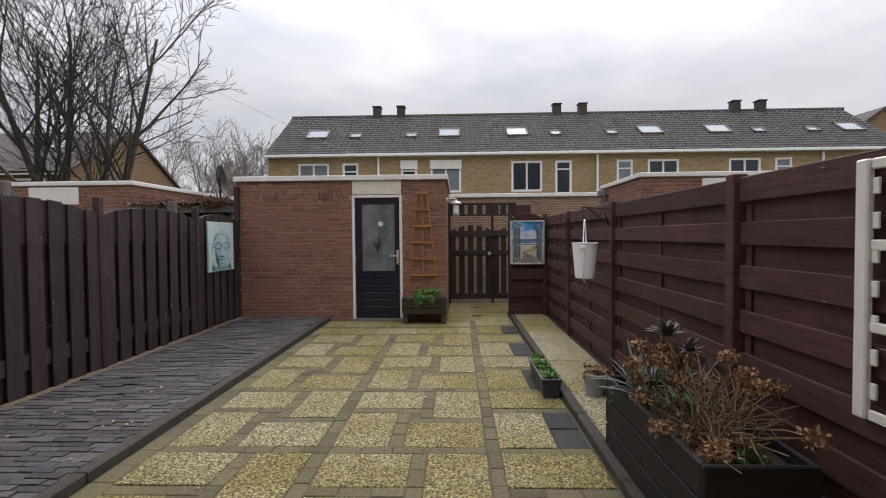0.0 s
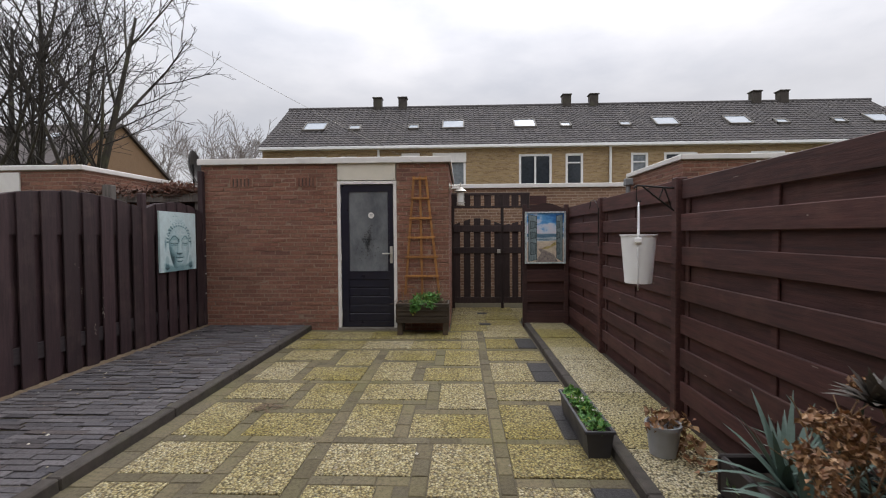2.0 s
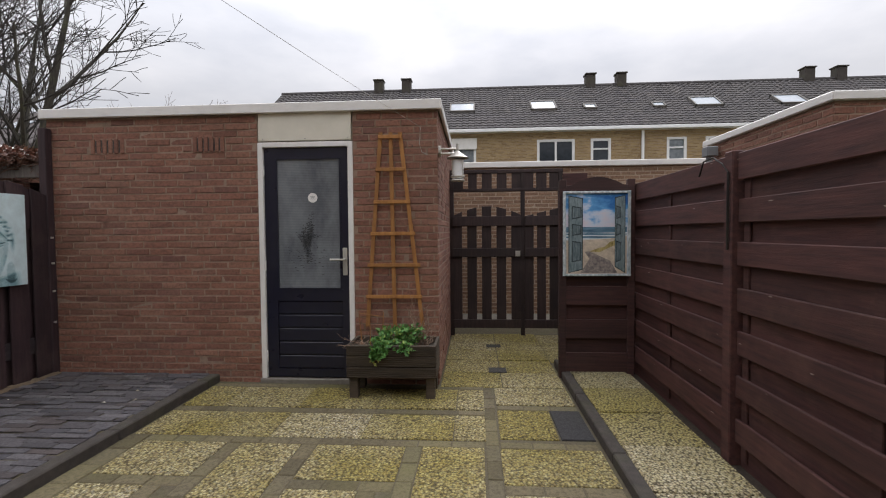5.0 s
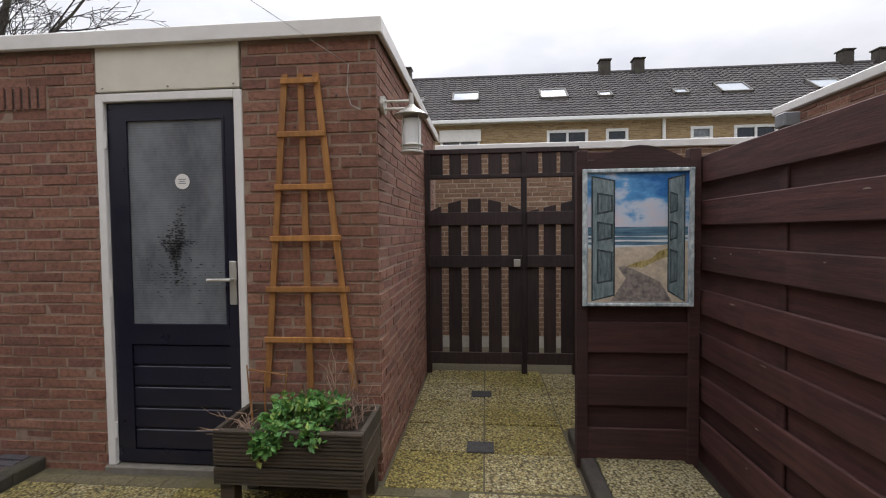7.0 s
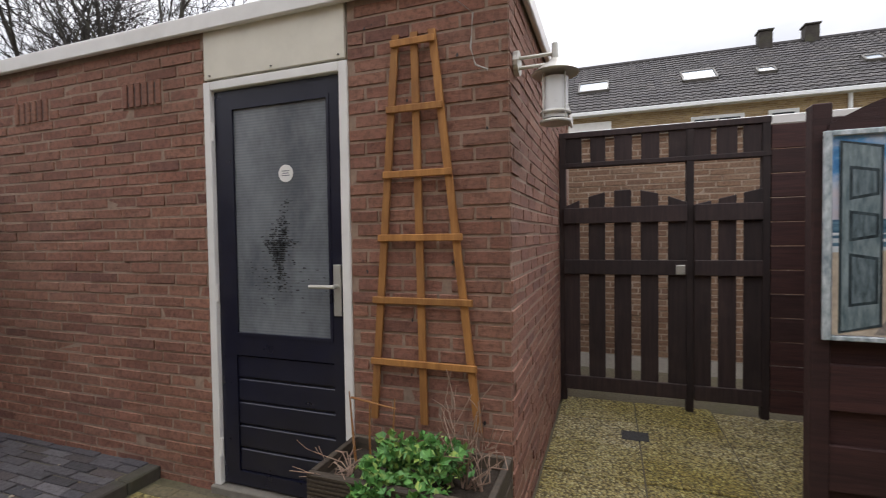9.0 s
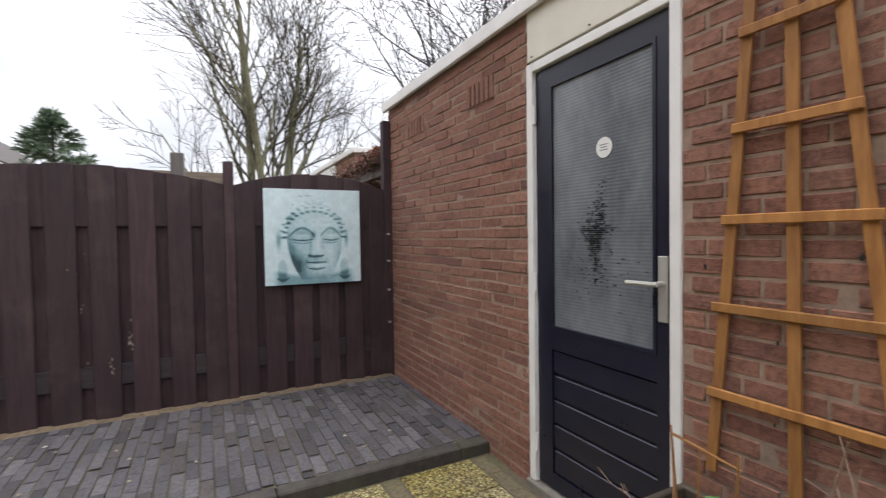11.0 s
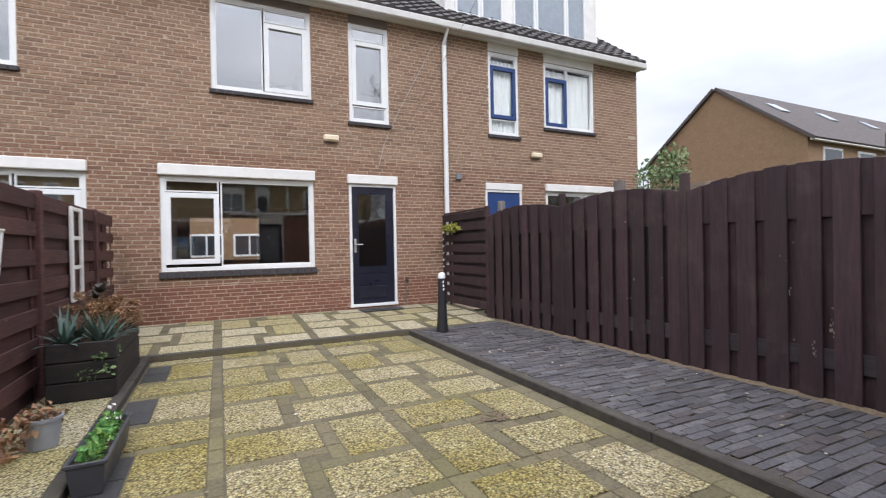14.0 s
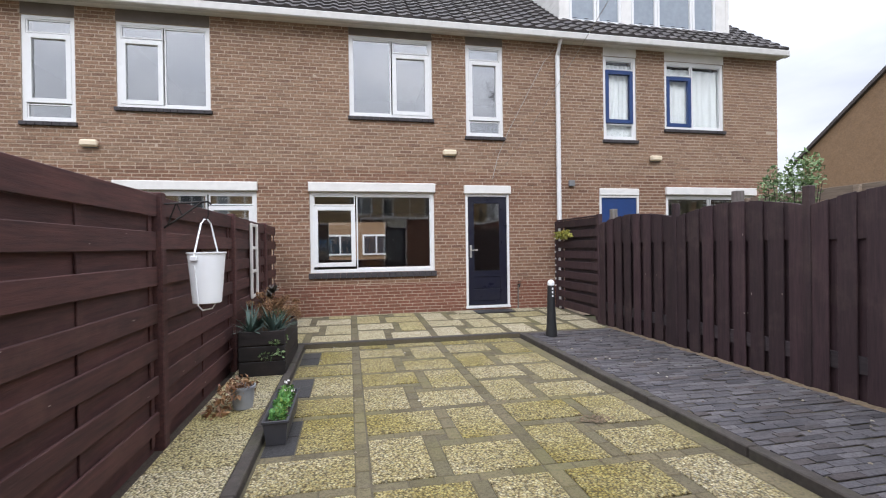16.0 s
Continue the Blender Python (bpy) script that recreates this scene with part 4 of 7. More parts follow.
# roof, gutter
def tiled_roof(name, x0, x1, ye, yr, ze, zr, label, tile=(0.26, 0.27), out=0.0):
    """Interlocking wavy tiles on a slope from the eave (ye, ze) to the ridge (yr, zr)."""
    r = thing(name, label, "roof", kind="structure")
    run = Vector((0, yr - ye, zr - ze))
    L = run.length
    d = run.normalized()
    nrm = Vector((1, 0, 0)).cross(d) if yr > ye else d.cross(Vector((1, 0, 0)))
    if nrm.z < 0:
        nrm = -nrm
    verts, faces = [], []
    nx, ny = int((x1 - x0) / tile[0]), max(1, int(L / tile[1]))
    prof = [(0, 0.0), (0.18, 0.028), (0.42, 0.034), (0.62, 0.012), (1.0, 0.004)]
    for j in range(ny):
        for i in range(nx):
            k = len(verts)
            for lift, s in ((0.035, j * tile[1]), (0.0, (j + 1.12) * tile[1])):
                for f, h in prof:
                    verts.append(Vector((x0 + (i + f) * tile[0], ye, ze)) + d * s + nrm * (h + lift))
            for f, h in prof:
                verts.append(Vector((x0 + (i + f) * tile[0], ye, ze)) + d * (j * tile[1]) - nrm * 0.01)
            n = len(prof)
            for q in range(n - 1):
                faces.append((k + q, k + q + 1, k + n + q + 1, k + n + q))
                faces.append((k + q, k + 2 * n + q, k + 2 * n + q + 1, k + q + 1))
    tagged(mesh_object("roof_tiles", verts, faces, M_ROOF, r), kind="stuff")
    a, b = Vector((x0, ye, ze - 0.02)), Vector((x1, ye, ze - 0.02))
    c, e = b + run, a + run
    q = -nrm * 0.12
    vs = [a, b, c, e, a + q, b + q, c + q, e + q]
    mesh_object("roof_deck", vs, [(0, 1, 2, 3), (7, 6, 5, 4), (0, 4, 5, 1), (1, 5, 6, 2), (2, 6, 7, 3), (3, 7, 4, 0)], M_LEADGREY, r)
    bm = bmesh.new()
    tube(bm, [(x0, yr, zr + 0.02), (x1, yr, zr + 0.02)], 0.10, n=8)
    part("ridge_tiles", bm, M_ROOF, r)
    return r


tiled_roof("roof_house", HX0 - 0.04, HX1, HY + 0.25, -4.2, 5.43, 9.2, "dark grey tiled roof of the terraced house")
gut = tagged(new("gutter"), "white gutter and boxed eave along the house", "gutter", kind="structure")
part("soffit", boxes((HX0 - 0.02, HX1, HY + 0.002, HY + 0.18, HTOP - 0.02, HTOP + 0.02)), M_WHITE, gut)
part("gutter_board", boxes((HX0 - 0.05, HX1, HY + 0.16, HY + 0.29, HTOP - 0.04, HTOP + 0.10), bevel=0.02), M_GUTTER, gut)
bm = bmesh.new()
tube(bm, [(-3.27, HY + 0.22, HTOP - 0.02), (-3.27, HY + 0.07, HTOP - 0.3), (-3.27, HY + 0.07, 0.1)], 0.045, n=10)
part("downpipe", bm, M_WHITEPVC, gut, "white drainpipe", True)
tagged(wall_slab("wall_house_gable", HX0, HX0 + 0.3, -8.6, HY - 0.3, -0.05, HTOP, [], M_MORTAR_H, "y"), "brick gable wall of the end house", "wall", kind="structure")

# ---- neighbouring sheds ----
def flat_shed(name, x0, x1, y0, y1, label, face_right=True, panel=None):
    s = thing(name, label, "shed")
    wall = part("wall", boxes((x0, x1, y0, y1, -0.05, 2.35)), M_MORTAR, s)
    bond(wall, (x0, y0, 1.4), X, Z, -Y, x1 - x0, 0.93, [], M_BRICK_J, M_BRICK, seed=11)
    if face_right:
        bond(wall, (x1, y0, 1.4), Y, Z, X, y1 - y0, 0.93, [], M_BRICK_J, M_BRICK, seed=12)
    else:
        bond(wall, (x0, y1, 1.4), -Y, Z, -X, y1 - y0, 0.93, [], M_BRICK_J, M_BRICK, seed=12)
    part("roof_edge", boxes((x0 - 0.04, x1 + 0.04, y0 - 0.04, y1 + 0.04, 2.35, 2.425), bevel=0.008), M_WHITE, s, "white roof edging")
    if panel:
        part("lintel_panel", boxes((panel[0], panel[1], y0 - 0.03, y0 - 0.008, 2.02, 2.32)), M_WHITE, s, "white panel above a door")
    return s


flat_shed("garden_shed", -9.6, -5.25, 8.83, 12.2, "neighbouring flat-roofed brick shed with white roof edge", True, (-7.1, -6.2))
flat_shed("garden_shed", 3.52, 8.2, 8.60, 10.66, "neighbouring flat-roofed brick shed with white roof edge", False, (4.5, 5.6))
# row of sheds across the alley
alley = thing("garden_shed", "long brick shed row across the rear alley, white roof edge", "shed")
aw = part("wall", boxes((-6, 12, 12.0, 14.5, -0.05, 2.32)), M_MORTAR_H, alley)
bond(aw, (0.0, 12.0, 0.0), X, Z, -Y, 5.0, 2.32, [], M_HBRICK_J, M_HBRICK, seed=15)
part("roof_edge", boxes((-6.05, 12.05, 11.95, 14.55, 2.32, 2.41), bevel=0.008), M_WHITE, alley, "white roof edging")
tagged(part("pavement_alley", boxes((-9, 12, 11.42, 12.0, -0.08, -0.005)), M_CONCRETE), "paved rear alley behind the gate", "pavement", kind="structure")

# ---- row of houses behind ----
RY, RZ = 23.8, 5.35
row = thing("terraced_houses", "yellow-brick terraced row with dark tiled roof", "house")
row_holes = []
M_GREYPANE = plain("curtained_pane", srgb(120, 126, 130), 0.1, vary=0.3, dirt=0.0, bump=0.02)
ROWW = [(-7.43, -5.89), (-5.21, -4.42), (-2.28, -1.49), (-0.82, 0.69), (3.17, 4.68), (5.32, 6.12), (8.31, 9.08), (9.81, 11.3), (13.7, 15.2), (15.9, 16.7), (18.9, 19.7), (20.3, 21.8)]
for a, b in ROWW:
    row_holes.append((a, b, 3.55 if b - a > 1 else 3.40, 5.05))
rw = wall_slab("wall", -8.95, 22.0, RY, RY + 0.3, 0, RZ, row_holes, M_MORTAR_H, parent=row)
bond(rw, (-8.95, RY, 2.5), X, Z, -Y, 30.9, RZ - 2.5, [(a + 8.95, b + 8.95, c - 2.5, d - 2.5) for a, b, c, d in row_holes], M_ROWBRICK, M_ROWBRICK, seed=21, depth=0.01)
part("side_wall", boxes((-8.95, -8.65, RY + 0.3, RY + 7.4, 0, RZ)), M_ROWBRICK, row)
part("rear_wall", boxes((-8.6, 22.0, RY + 3.6, RY + 3.7, 0, RZ)), M_ROOM, row)
for k, (a, b, c, d) in enumerate(row_holes):
    w = part("window", boxes((a, a + 0.10, RY - 0.01, RY + 0.08, c, d), (b - 0.10, b, RY - 0.01, RY + 0.08, c, d), (a + 0.101, b - 0.101, RY - 0.01, RY + 0.08, d - 0.10, d), (a + 0.101, b - 0.101, RY - 0.01, RY + 0.08, c, c + 0.10), ((a + b) / 2 - 0.04, (a + b) / 2 + 0.04, RY - 0.008, RY + 0.078, c + 0.101, d - 0.101) if b - a > 1 else (a + 0.101, b - 0.101, RY - 0.008, RY + 0.078, d - 0.45, d - 0.39)), M_WHITEPVC, row, "white window frame")
    part("pane", boxes((a + 0.05, b - 0.05, RY + 0.05, RY + 0.06, c + 0.05, d - 0.05)), M_DARKPANE if k % 3 else M_GREYPANE, w)
    if k in (2, 3):
        part("blind_box", boxes((a - 0.03, b + 0.03, RY - 0.08, RY - 0.012, d - 0.35, d + 0.1), bevel=0.01), M_WHITE, w, "white shutter box")
part("gutter", boxes((-9.0, 22.05, RY - 0.35, RY - 0.05, RZ - 0.02, RZ + 0.12), bevel=0.02), M_WHITEPVC, row)
for x in (-3.4, 7.35, 18.1):
    bm = bmesh.new()
    tube(bm, [(x, RY - 0.08, RZ), (x, RY - 0.08, 0)], 0.06, n=8)
    part("downpipe", bm, M_WHITEPVC, row)
tiled_roof("roof_row", -9.0, 22.05, RY - 0.3, RY + 3.7, 5.47, 8.26, "dark grey tiled roof of the houses behind")
bm = bmesh.new()
for sx in (-8.95, 21.7):
    vs = [bm.verts.new(p) for p in ((sx, RY, RZ), (sx, RY + 7.4, RZ), (sx, RY + 3.7, 8.10), (sx + 0.3, RY, RZ), (sx + 0.3, RY + 7.4, RZ), (sx + 0.3, RY + 3.7, 8.10))]
    for f in ((0, 1, 2), (5, 4, 3), (0, 3, 4, 1), (1, 4, 5, 2), (2, 5, 3, 0)):
        bm.faces.new([vs[i] for i in f])
part("gable", bm, M_ROWBRICK, row)
SLOPE = math.atan2(8.26 - 5.47, 4.0)


def roof_window(x, w, h, s):
    """A roof window lying in the slope, s metres up from the eave."""
    t = thing("roof_window", "roof window with pale frame in the tiled slope", "roof window", "roof windows of the row")
    t.matrix_world = pose(x, RY - 0.3 + s * math.cos(SLOPE), 5.47 + s * math.sin(SLOPE), math.degrees(SLOPE), 0, 0)
    local(part("frame", boxes((-w / 2, -w / 2 + 0.06, 0, h, 0.02, 0.13), (w / 2 - 0.06, w / 2, 0, h, 0.02, 0.13), (-w / 2, w / 2, 0, 0.07, 0.02, 0.13), (-w / 2, w / 2, h - 0.07, h, 0.02, 0.13)), M_LEADGREY), t)
    # solid pane with the sky's reflection in its base colour
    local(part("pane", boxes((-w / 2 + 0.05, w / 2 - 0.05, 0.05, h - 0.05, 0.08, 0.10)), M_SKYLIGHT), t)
    return t


for x, w, h in ((-6.85, 1.15, 1.0), (-4.8, 0.6, 0.55), (-1.87, 0.55, 0.5), (0.1, 1.1, 1.0), (3.63, 1.1, 1.0), (5.6, 0.55, 0.5), (8.47, 0.55, 0.5), (10.5, 1.15, 1.0), (13.95, 1.15, 1.0), (15.9, 0.6, 0.5), (18.6, 0.6, 0.5), (20.6, 1.1, 1.0)):
    roof_window(x, w, h, 1.75)
for x in (-4.05, -2.68, 6.17, 7.61, 16.1, 17.5):
    t = thing("chimney", "dark square roof chimney with lead flashing", "chimney", "chimneys of the row")
    part("shaft", boxes((x - 0.22, x + 0.22, 27.25, 27.7, 7.8, 8.76), bevel=0.02), M_KERB, t)
    part("cap", boxes((x - 0.26, x + 0.26, 27.2, 27.75, 8.76, 8.82), bevel=0.01), M_KERB, t)


# ---- gabled houses to the side ----
def gabled_house(name, at, turn, width, length, eave, ridge, label):
    """Ridge along local y; the gable faces local -y."""
    h = thing(name, label, "house", at=at, turn=turn)
    w = width / 2
    bm = bmesh.new()
    vs = [bm.verts.new(p) for p in ((-w, 0, 0), (w, 0, 0), (w, 0, eave), (0, 0, ridge), (-w, 0, eave), (-w, length, 0), (w, length, 0), (w, length, eave), (0, length, ridge), (-w, length, eave))]
    for f in ((0, 1, 2, 3, 4), (9, 8, 7, 6, 5), (1, 6, 7, 2), (5, 0, 4, 9)):
        bm.faces.new([vs[i] for i in f])
    local(part("wall", bm, M_GABLE), h)
    for s in (-1, 1):
        bm = bmesh.new()
        d = Vector((s * w, 0, eave - ridge)).normalized()
        up = Vector((s * (ridge - eave), 0, w)).normalized()
        a = Vector((0, -0.15, ridge)) + up * 0.02
        b = a + d * (math.hypot(w, ridge - eave) + 0.35)
        q = Vector((0, length + 0.3, 0))
        vs = [bm.verts.new(p) for p in (a, b, b + q, a + q, a + up * 0.14, b + up * 0.14, b + q + up * 0.14, a + q + up * 0.14)]
        for f in ((0, 1, 2, 3), (7, 6, 5, 4), (0, 4, 5, 1), (1, 5, 6, 2), (2, 6, 7, 3), (3, 7, 4, 0)):
            bm.faces.new([vs[i] for i in f])
        rf = local(part("roof", bm, M_FARROOF), h)
        local(part("gutter", boxes((s * (w + 0.15), s * (w + 0.32), -0.1, length, eave - 0.2, eave - 0.08)), M_WHITE), h)
        for k in range(3):
            c = a + d * 1.9 + Vector((0, 2.5 + k * 4.5, 0)) + up * 0.16
            bm = bmesh.new()
            box(bm, -0.45, 0.45, -0.4, 0.4, 0, 0.04)
            ang = math.atan2(d.z, abs(d.x)) * (1 if s > 0 else -1)
            bmesh.ops.transform(bm, matrix=Matrix.Translation(c) @ Matrix.Rotation(-ang, 4, "Y"), verts=bm.verts)
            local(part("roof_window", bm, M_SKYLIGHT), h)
        for k in range(4):
            y = 1.2 + k * 3.0
            xa = s * (w + 0.03)
            wi = local(part("window", boxes((min(xa, xa - s * 0.05), max(xa, xa - s * 0.05), y, y + 1.6, eave - 1.7, eave - 0.35)), M_WHITEPVC), h)
            local(part("pane", boxes((min(xa, xa + s * 0.02), max(xa, xa + s * 0.02), y + 0.1, y + 1.5, eave - 1.6, eave - 0.45)), M_DARKPANE), wi)
    return h


M_GABLE = plain("brown_brick_gable", srgb(132, 106, 80), 0.9, vary=0.2, scale=16, bump=0.6, dirt=0.3, dirt_colour=srgb(104, 84, 62))
M_FARROOF = plain("far_roof", srgb(74, 66, 64), 0.8, vary=0.25, scale=7, bump=0.6)
gabled_house("gabled_house", (-17.5, 26.0, 0), 90, 8.2, 22, 4.6, 7.15, "brown brick house with dark tiled gable roof")
gabled_house("gabled_house", (-21.9, -6.55, 0), 90, 8.0, 26, 5.6, 8.75, "brown brick end house with dark gable roof")
gabled_house("gabled_house", (26.6, 30.0, 0), 0, 7.0, 14, 6.4, 8.9, "yellow brick house with white verge beyond the row")


# ---- foliage helpers ----
def leaf_mat(name, tones, rough=0.55):
    k = Nodes(name)
    n = len(tones)
    col = k.ramp(k.rand(True), [(i / (n - 1), c) for i, c in enumerate(tones)])
    col = k.mix(0.35, col, k.ramp(k.noise(60, 3), [(0.3, (0.6, 0.6, 0.6, 1)), (0.7, (1.2, 1.2, 1.1, 1))]), "MULTIPLY")
    k.bump(k.noise(120, 2), 0.2, 0.002)
    return k.done(col, rough)


M_LEAFG = leaf_mat("fresh_green_leaf", [srgb(58, 102, 46), srgb(84, 134, 62), srgb(108, 156, 82), srgb(68, 116, 54), srgb(152, 172, 84)])
M_PALELEAF = leaf_mat("pale_shrub_leaf", [srgb(84, 110, 72), srgb(116, 140, 92), srgb(140, 158, 112)])
M_LEAFD = leaf_mat("dark_green_leaf", [srgb(40, 66, 38), srgb(58, 88, 48), srgb(78, 110, 62)])
# needle greens lightened towards grey, so the haze sits in the colour
M_NEEDLE = leaf_mat("hazed_green_needle", [srgb(84, 100, 82), srgb(108, 124, 102), srgb(126, 140, 118)])
M_BLADE = leaf_mat("blue_green_blade", [srgb(84, 106, 98), srgb(108, 130, 120), srgb(72, 92, 84), srgb(124, 142, 130)])
M_DRY = leaf_mat("dried_petal", [srgb(116, 84, 56), srgb(146, 110, 74), srgb(98, 66, 46), srgb(168, 132, 92), srgb(122, 76, 54)])
M_VINE = leaf_mat("dry_vine_leaf", [srgb(104, 62, 50), srgb(128, 82, 64), srgb(84, 52, 44), srgb(140, 104, 84)])
M_VINESTEM = plain("vine_stem", srgb(96, 70, 58), 0.85, vary=0.25)
M_PALETWIG = plain("pale_dry_twig", srgb(150, 124, 106), 0.8, vary=0.25)
M_DRYSTEM = plain("dry_stem", srgb(122, 97, 71), 0.8, vary=0.25)
M_PURPLE = leaf_mat("wilted_rosette", [srgb(70, 58, 60), srgb(96, 78, 78), srgb(78, 78, 70), srgb(112, 90, 86)])
M_YELLOWTUFT = leaf_mat("yellow_green_tuft", [srgb(150, 150, 62), srgb(178, 172, 84), srgb(120, 128, 54)])


def leaf(verts, faces, c, d, n, length, width, fold=0.25):
    """One pointed leaf of four faces, folded along its rib."""
    d, n = d.normalized(), n.normalized()
    s = d.cross(n)
    if s.length < 1e-4:
        s = d.orthogonal()
    s.normalize()
    n = s.cross(d)
    k = len(verts)
    verts += [c, c + d * length * 0.45 + s * width * 0.5 + n * fold * width, c + d * length, c + d * length * 0.45 - s * width * 0.5 + n * fold * width, c + d * length * 0.5]
    faces += [(k, k + 1, k + 4), (k + 1, k + 2, k + 4), (k + 2, k + 3, k + 4), (k + 3, k, k + 4)]


def rvec(rnd, up=0.0):
    return Vector((rnd.uniform(-1, 1), rnd.uniform(-1, 1), rnd.uniform(-1, 1) + up)).normalized()


def foliage(name, spots, material, parent, count, size, seed, up=0.4, label="", lobed=False):
    """Many small leaves in clumps; spots are (x, y, z, rx, ry, rz)."""
    rnd = random.Random(seed)
    verts, faces = [], []
    for i in range(count):
        x, y, z, a, b, c = rnd.choice(spots)
        p = rvec(rnd) * rnd.uniform(0.5, 1.0)
        o = Vector((x + p.x * a, y + p.y * b, z + p.z * c))
        L = size * rnd.uniform(0.6, 1.25)
        d, n = rvec(rnd, up), rvec(rnd, 1.0)
        leaf(verts, faces, o, d, n, L, L * rnd.uniform(0.5, 0.8))
        if lobed:
            # two more lobes from the same stalk
            for turn in (-1.0, 1.0):
                leaf(verts, faces, o, Matrix.Rotation(turn, 3, n) @ d, n, L * 0.85, L * 0.55)
    ob = mesh_object(name, verts, faces, material, parent, label)
    return tagged(ob, kind="stuff")


def stems(name, parent, roots, tips, r, material, seed, sag=0.05):
    """Thin bent stems, the longer ones with a side twig or two."""
    rnd = random.Random(seed)
    bm = bmesh.new()
    for a, b in zip(roots, tips):
        a, b = Vector(a), Vector(b)
        q1 = a.lerp(b, 0.35) + Vector((rnd.uniform(-sag, sag), rnd.uniform(-sag, sag), rnd.uniform(0, sag))) * 0.8
        q2 = a.lerp(b, 0.70) + Vector((rnd.uniform(-sag, sag), rnd.uniform(-sag, sag), rnd.uniform(-sag * 0.3, sag))) * 0.8
        tube(bm, [a, q1, q2, b], r * rnd.uniform(0.8, 1.2), r * 0.5, 5)
        if sag > 0.06:
            for k in range(rnd.randint(0, 2)):
                o = q1.lerp(q2, rnd.random())
                e = o + ((b - a).normalized() + rvec(rnd) * 0.9).normalized() * rnd.uniform(0.04, 0.13)
                tube(bm, [o, o.lerp(e, 0.5) + rvec(rnd) * 0.008, e], r * 0.6, r * 0.35, 4)
    return tagged(part(name, bm, material, parent), kind="stuff")


def blades(name, parent, centre, n, length, width, seed, material):
    """A rosette of long pointed blades."""
    rnd = random.Random(seed)
    c = Vector(centre)
    for i in range(n):
        verts, faces = [], []
        a = rnd.uniform(0, 2 * math.pi)
        tilt = rnd.uniform(0.25, 1.15)
        d = Vector((math.cos(a) * math.sin(tilt), math.sin(a) * math.sin(tilt), math.cos(tilt)))
        s = Vector((-math.sin(a), math.cos(a), 0))
        L = length * rnd.uniform(0.6, 1.1)
        k = len(verts)
        for j in range(5):
            f = j / 4
            p = c + d * (L * f) - Vector((0, 0, 0.35 * L * f * f * math.sin(tilt)))
            w = width * (1 - f) ** 0.7 + 0.001
            verts += [p - s * w / 2, p + s * w / 2]
        for j in range(4):
            faces.append((k + 2 * j, k + 2 * j + 1, k + 2 * j + 3, k + 2 * j + 2))
        mesh_object(name, verts, faces, material, parent)


# ---- trees ----
def bare_tree(name, at, height, spread, stems_n, seed, label, levels=4, bark=None, twig=None, lean=(0, 0), tip=0.0075, fan=0.22, girth=0.0115, shoots=(9, 6, 5, 3)):
    rnd = random.Random(seed)
    t = thing(name, label, "tree", at=at)
    thick, thin = ([], []), ([], [])

    def seg(store, pts, radii, n):
        verts, faces = store
        rings = []
        for i, p in enumerate(pts):
            d = (pts[min(i + 1, len(pts) - 1)] - pts[max(i - 1, 0)]).normalized()
            u = d.cross(Vector((0.31, 0.17, 0.93))).normalized()
            w = d.cross(u)
            k = len(verts)
            verts.extend(p + u * (radii[i] * math.cos(2 * math.pi * q / n)) + w * (radii[i] * math.sin(2 * math.pi * q / n)) for q in range(n))
            rings.append(k)
        for a, b in zip(rings, rings[1:]):
            for q in range(n):
                faces.append((a + q, a + (q + 1) % n, b + (q + 1) % n, b + q))

    def grow(p, d, length, r, level):
        steps = (8, 6, 5, 4, 3)[min(level, 4)]
        pts, radii = [p.copy()], [r]
        for i in range(steps):
            # limbs sweep upwards along their length, twigs spread more freely
            d = (d + rvec(rnd) * (0.05, 0.075, 0.12, 0.17, 0.2)[min(level, 4)] + Vector((0, 0, (0.02, 0.075, 0.055, 0.03, 0.02)[min(level, 4)]))).normalized()
            p = p + d * (length / steps)
            pts.append(p.copy())
            radii.append(max(tip, r * (1 - (0.80 if level == 0 else 0.72) * (i + 1) / steps)))
        seg(thick if level < 2 else thin, pts, radii, 8 if level == 0 else 5 if level < 3 else 3)
        if level >= levels:
            return
        n = shoots[level]
        for i in range(n):
            f = (0.12 if level == 0 else 0.20) + (0.86 if level == 0 else 0.78) * (i + rnd.random()) / n
            j = min(int(f * steps), steps - 1)
            q = pts[j].lerp(pts[j + 1], f * steps - j)
            ax = (pts[j + 1] - pts[j]).normalized()
            side = rvec(rnd, 0.15)
            side = (side - ax * side.dot(ax)).normalized()
            nd = (ax * rnd.uniform(0.75, 1.0) + side * rnd.uniform(0.55, 0.95) * spread).normalized()
            grow(q, nd, length * rnd.uniform(0.42, 0.62) * (1.15 - 0.40 * f), max(tip * (1.0 if level > 1 else 1.8), radii[j] * rnd.uniform(0.42, 0.62)), level + 1)

    for s in range(stems_n):
        a = 2 * math.pi * (s + rnd.uniform(-0.2, 0.2)) / stems_n
        d = Vector((math.cos(a) * fan + lean[0], math.sin(a) * fan + lean[1], 1)).normalized()
        grow(Vector((math.cos(a) * 0.18, math.sin(a) * 0.18, -0.1)), d, height * rnd.uniform(0.55, 0.68), height * girth * rnd.uniform(0.8, 1.15), 0)
    mesh_object("trunk", *thick, bark or M_BARK, t, smooth=True)
    tagged(mesh_object("crown", *thin, twig or M_TWIG, t), kind="stuff")
    return t


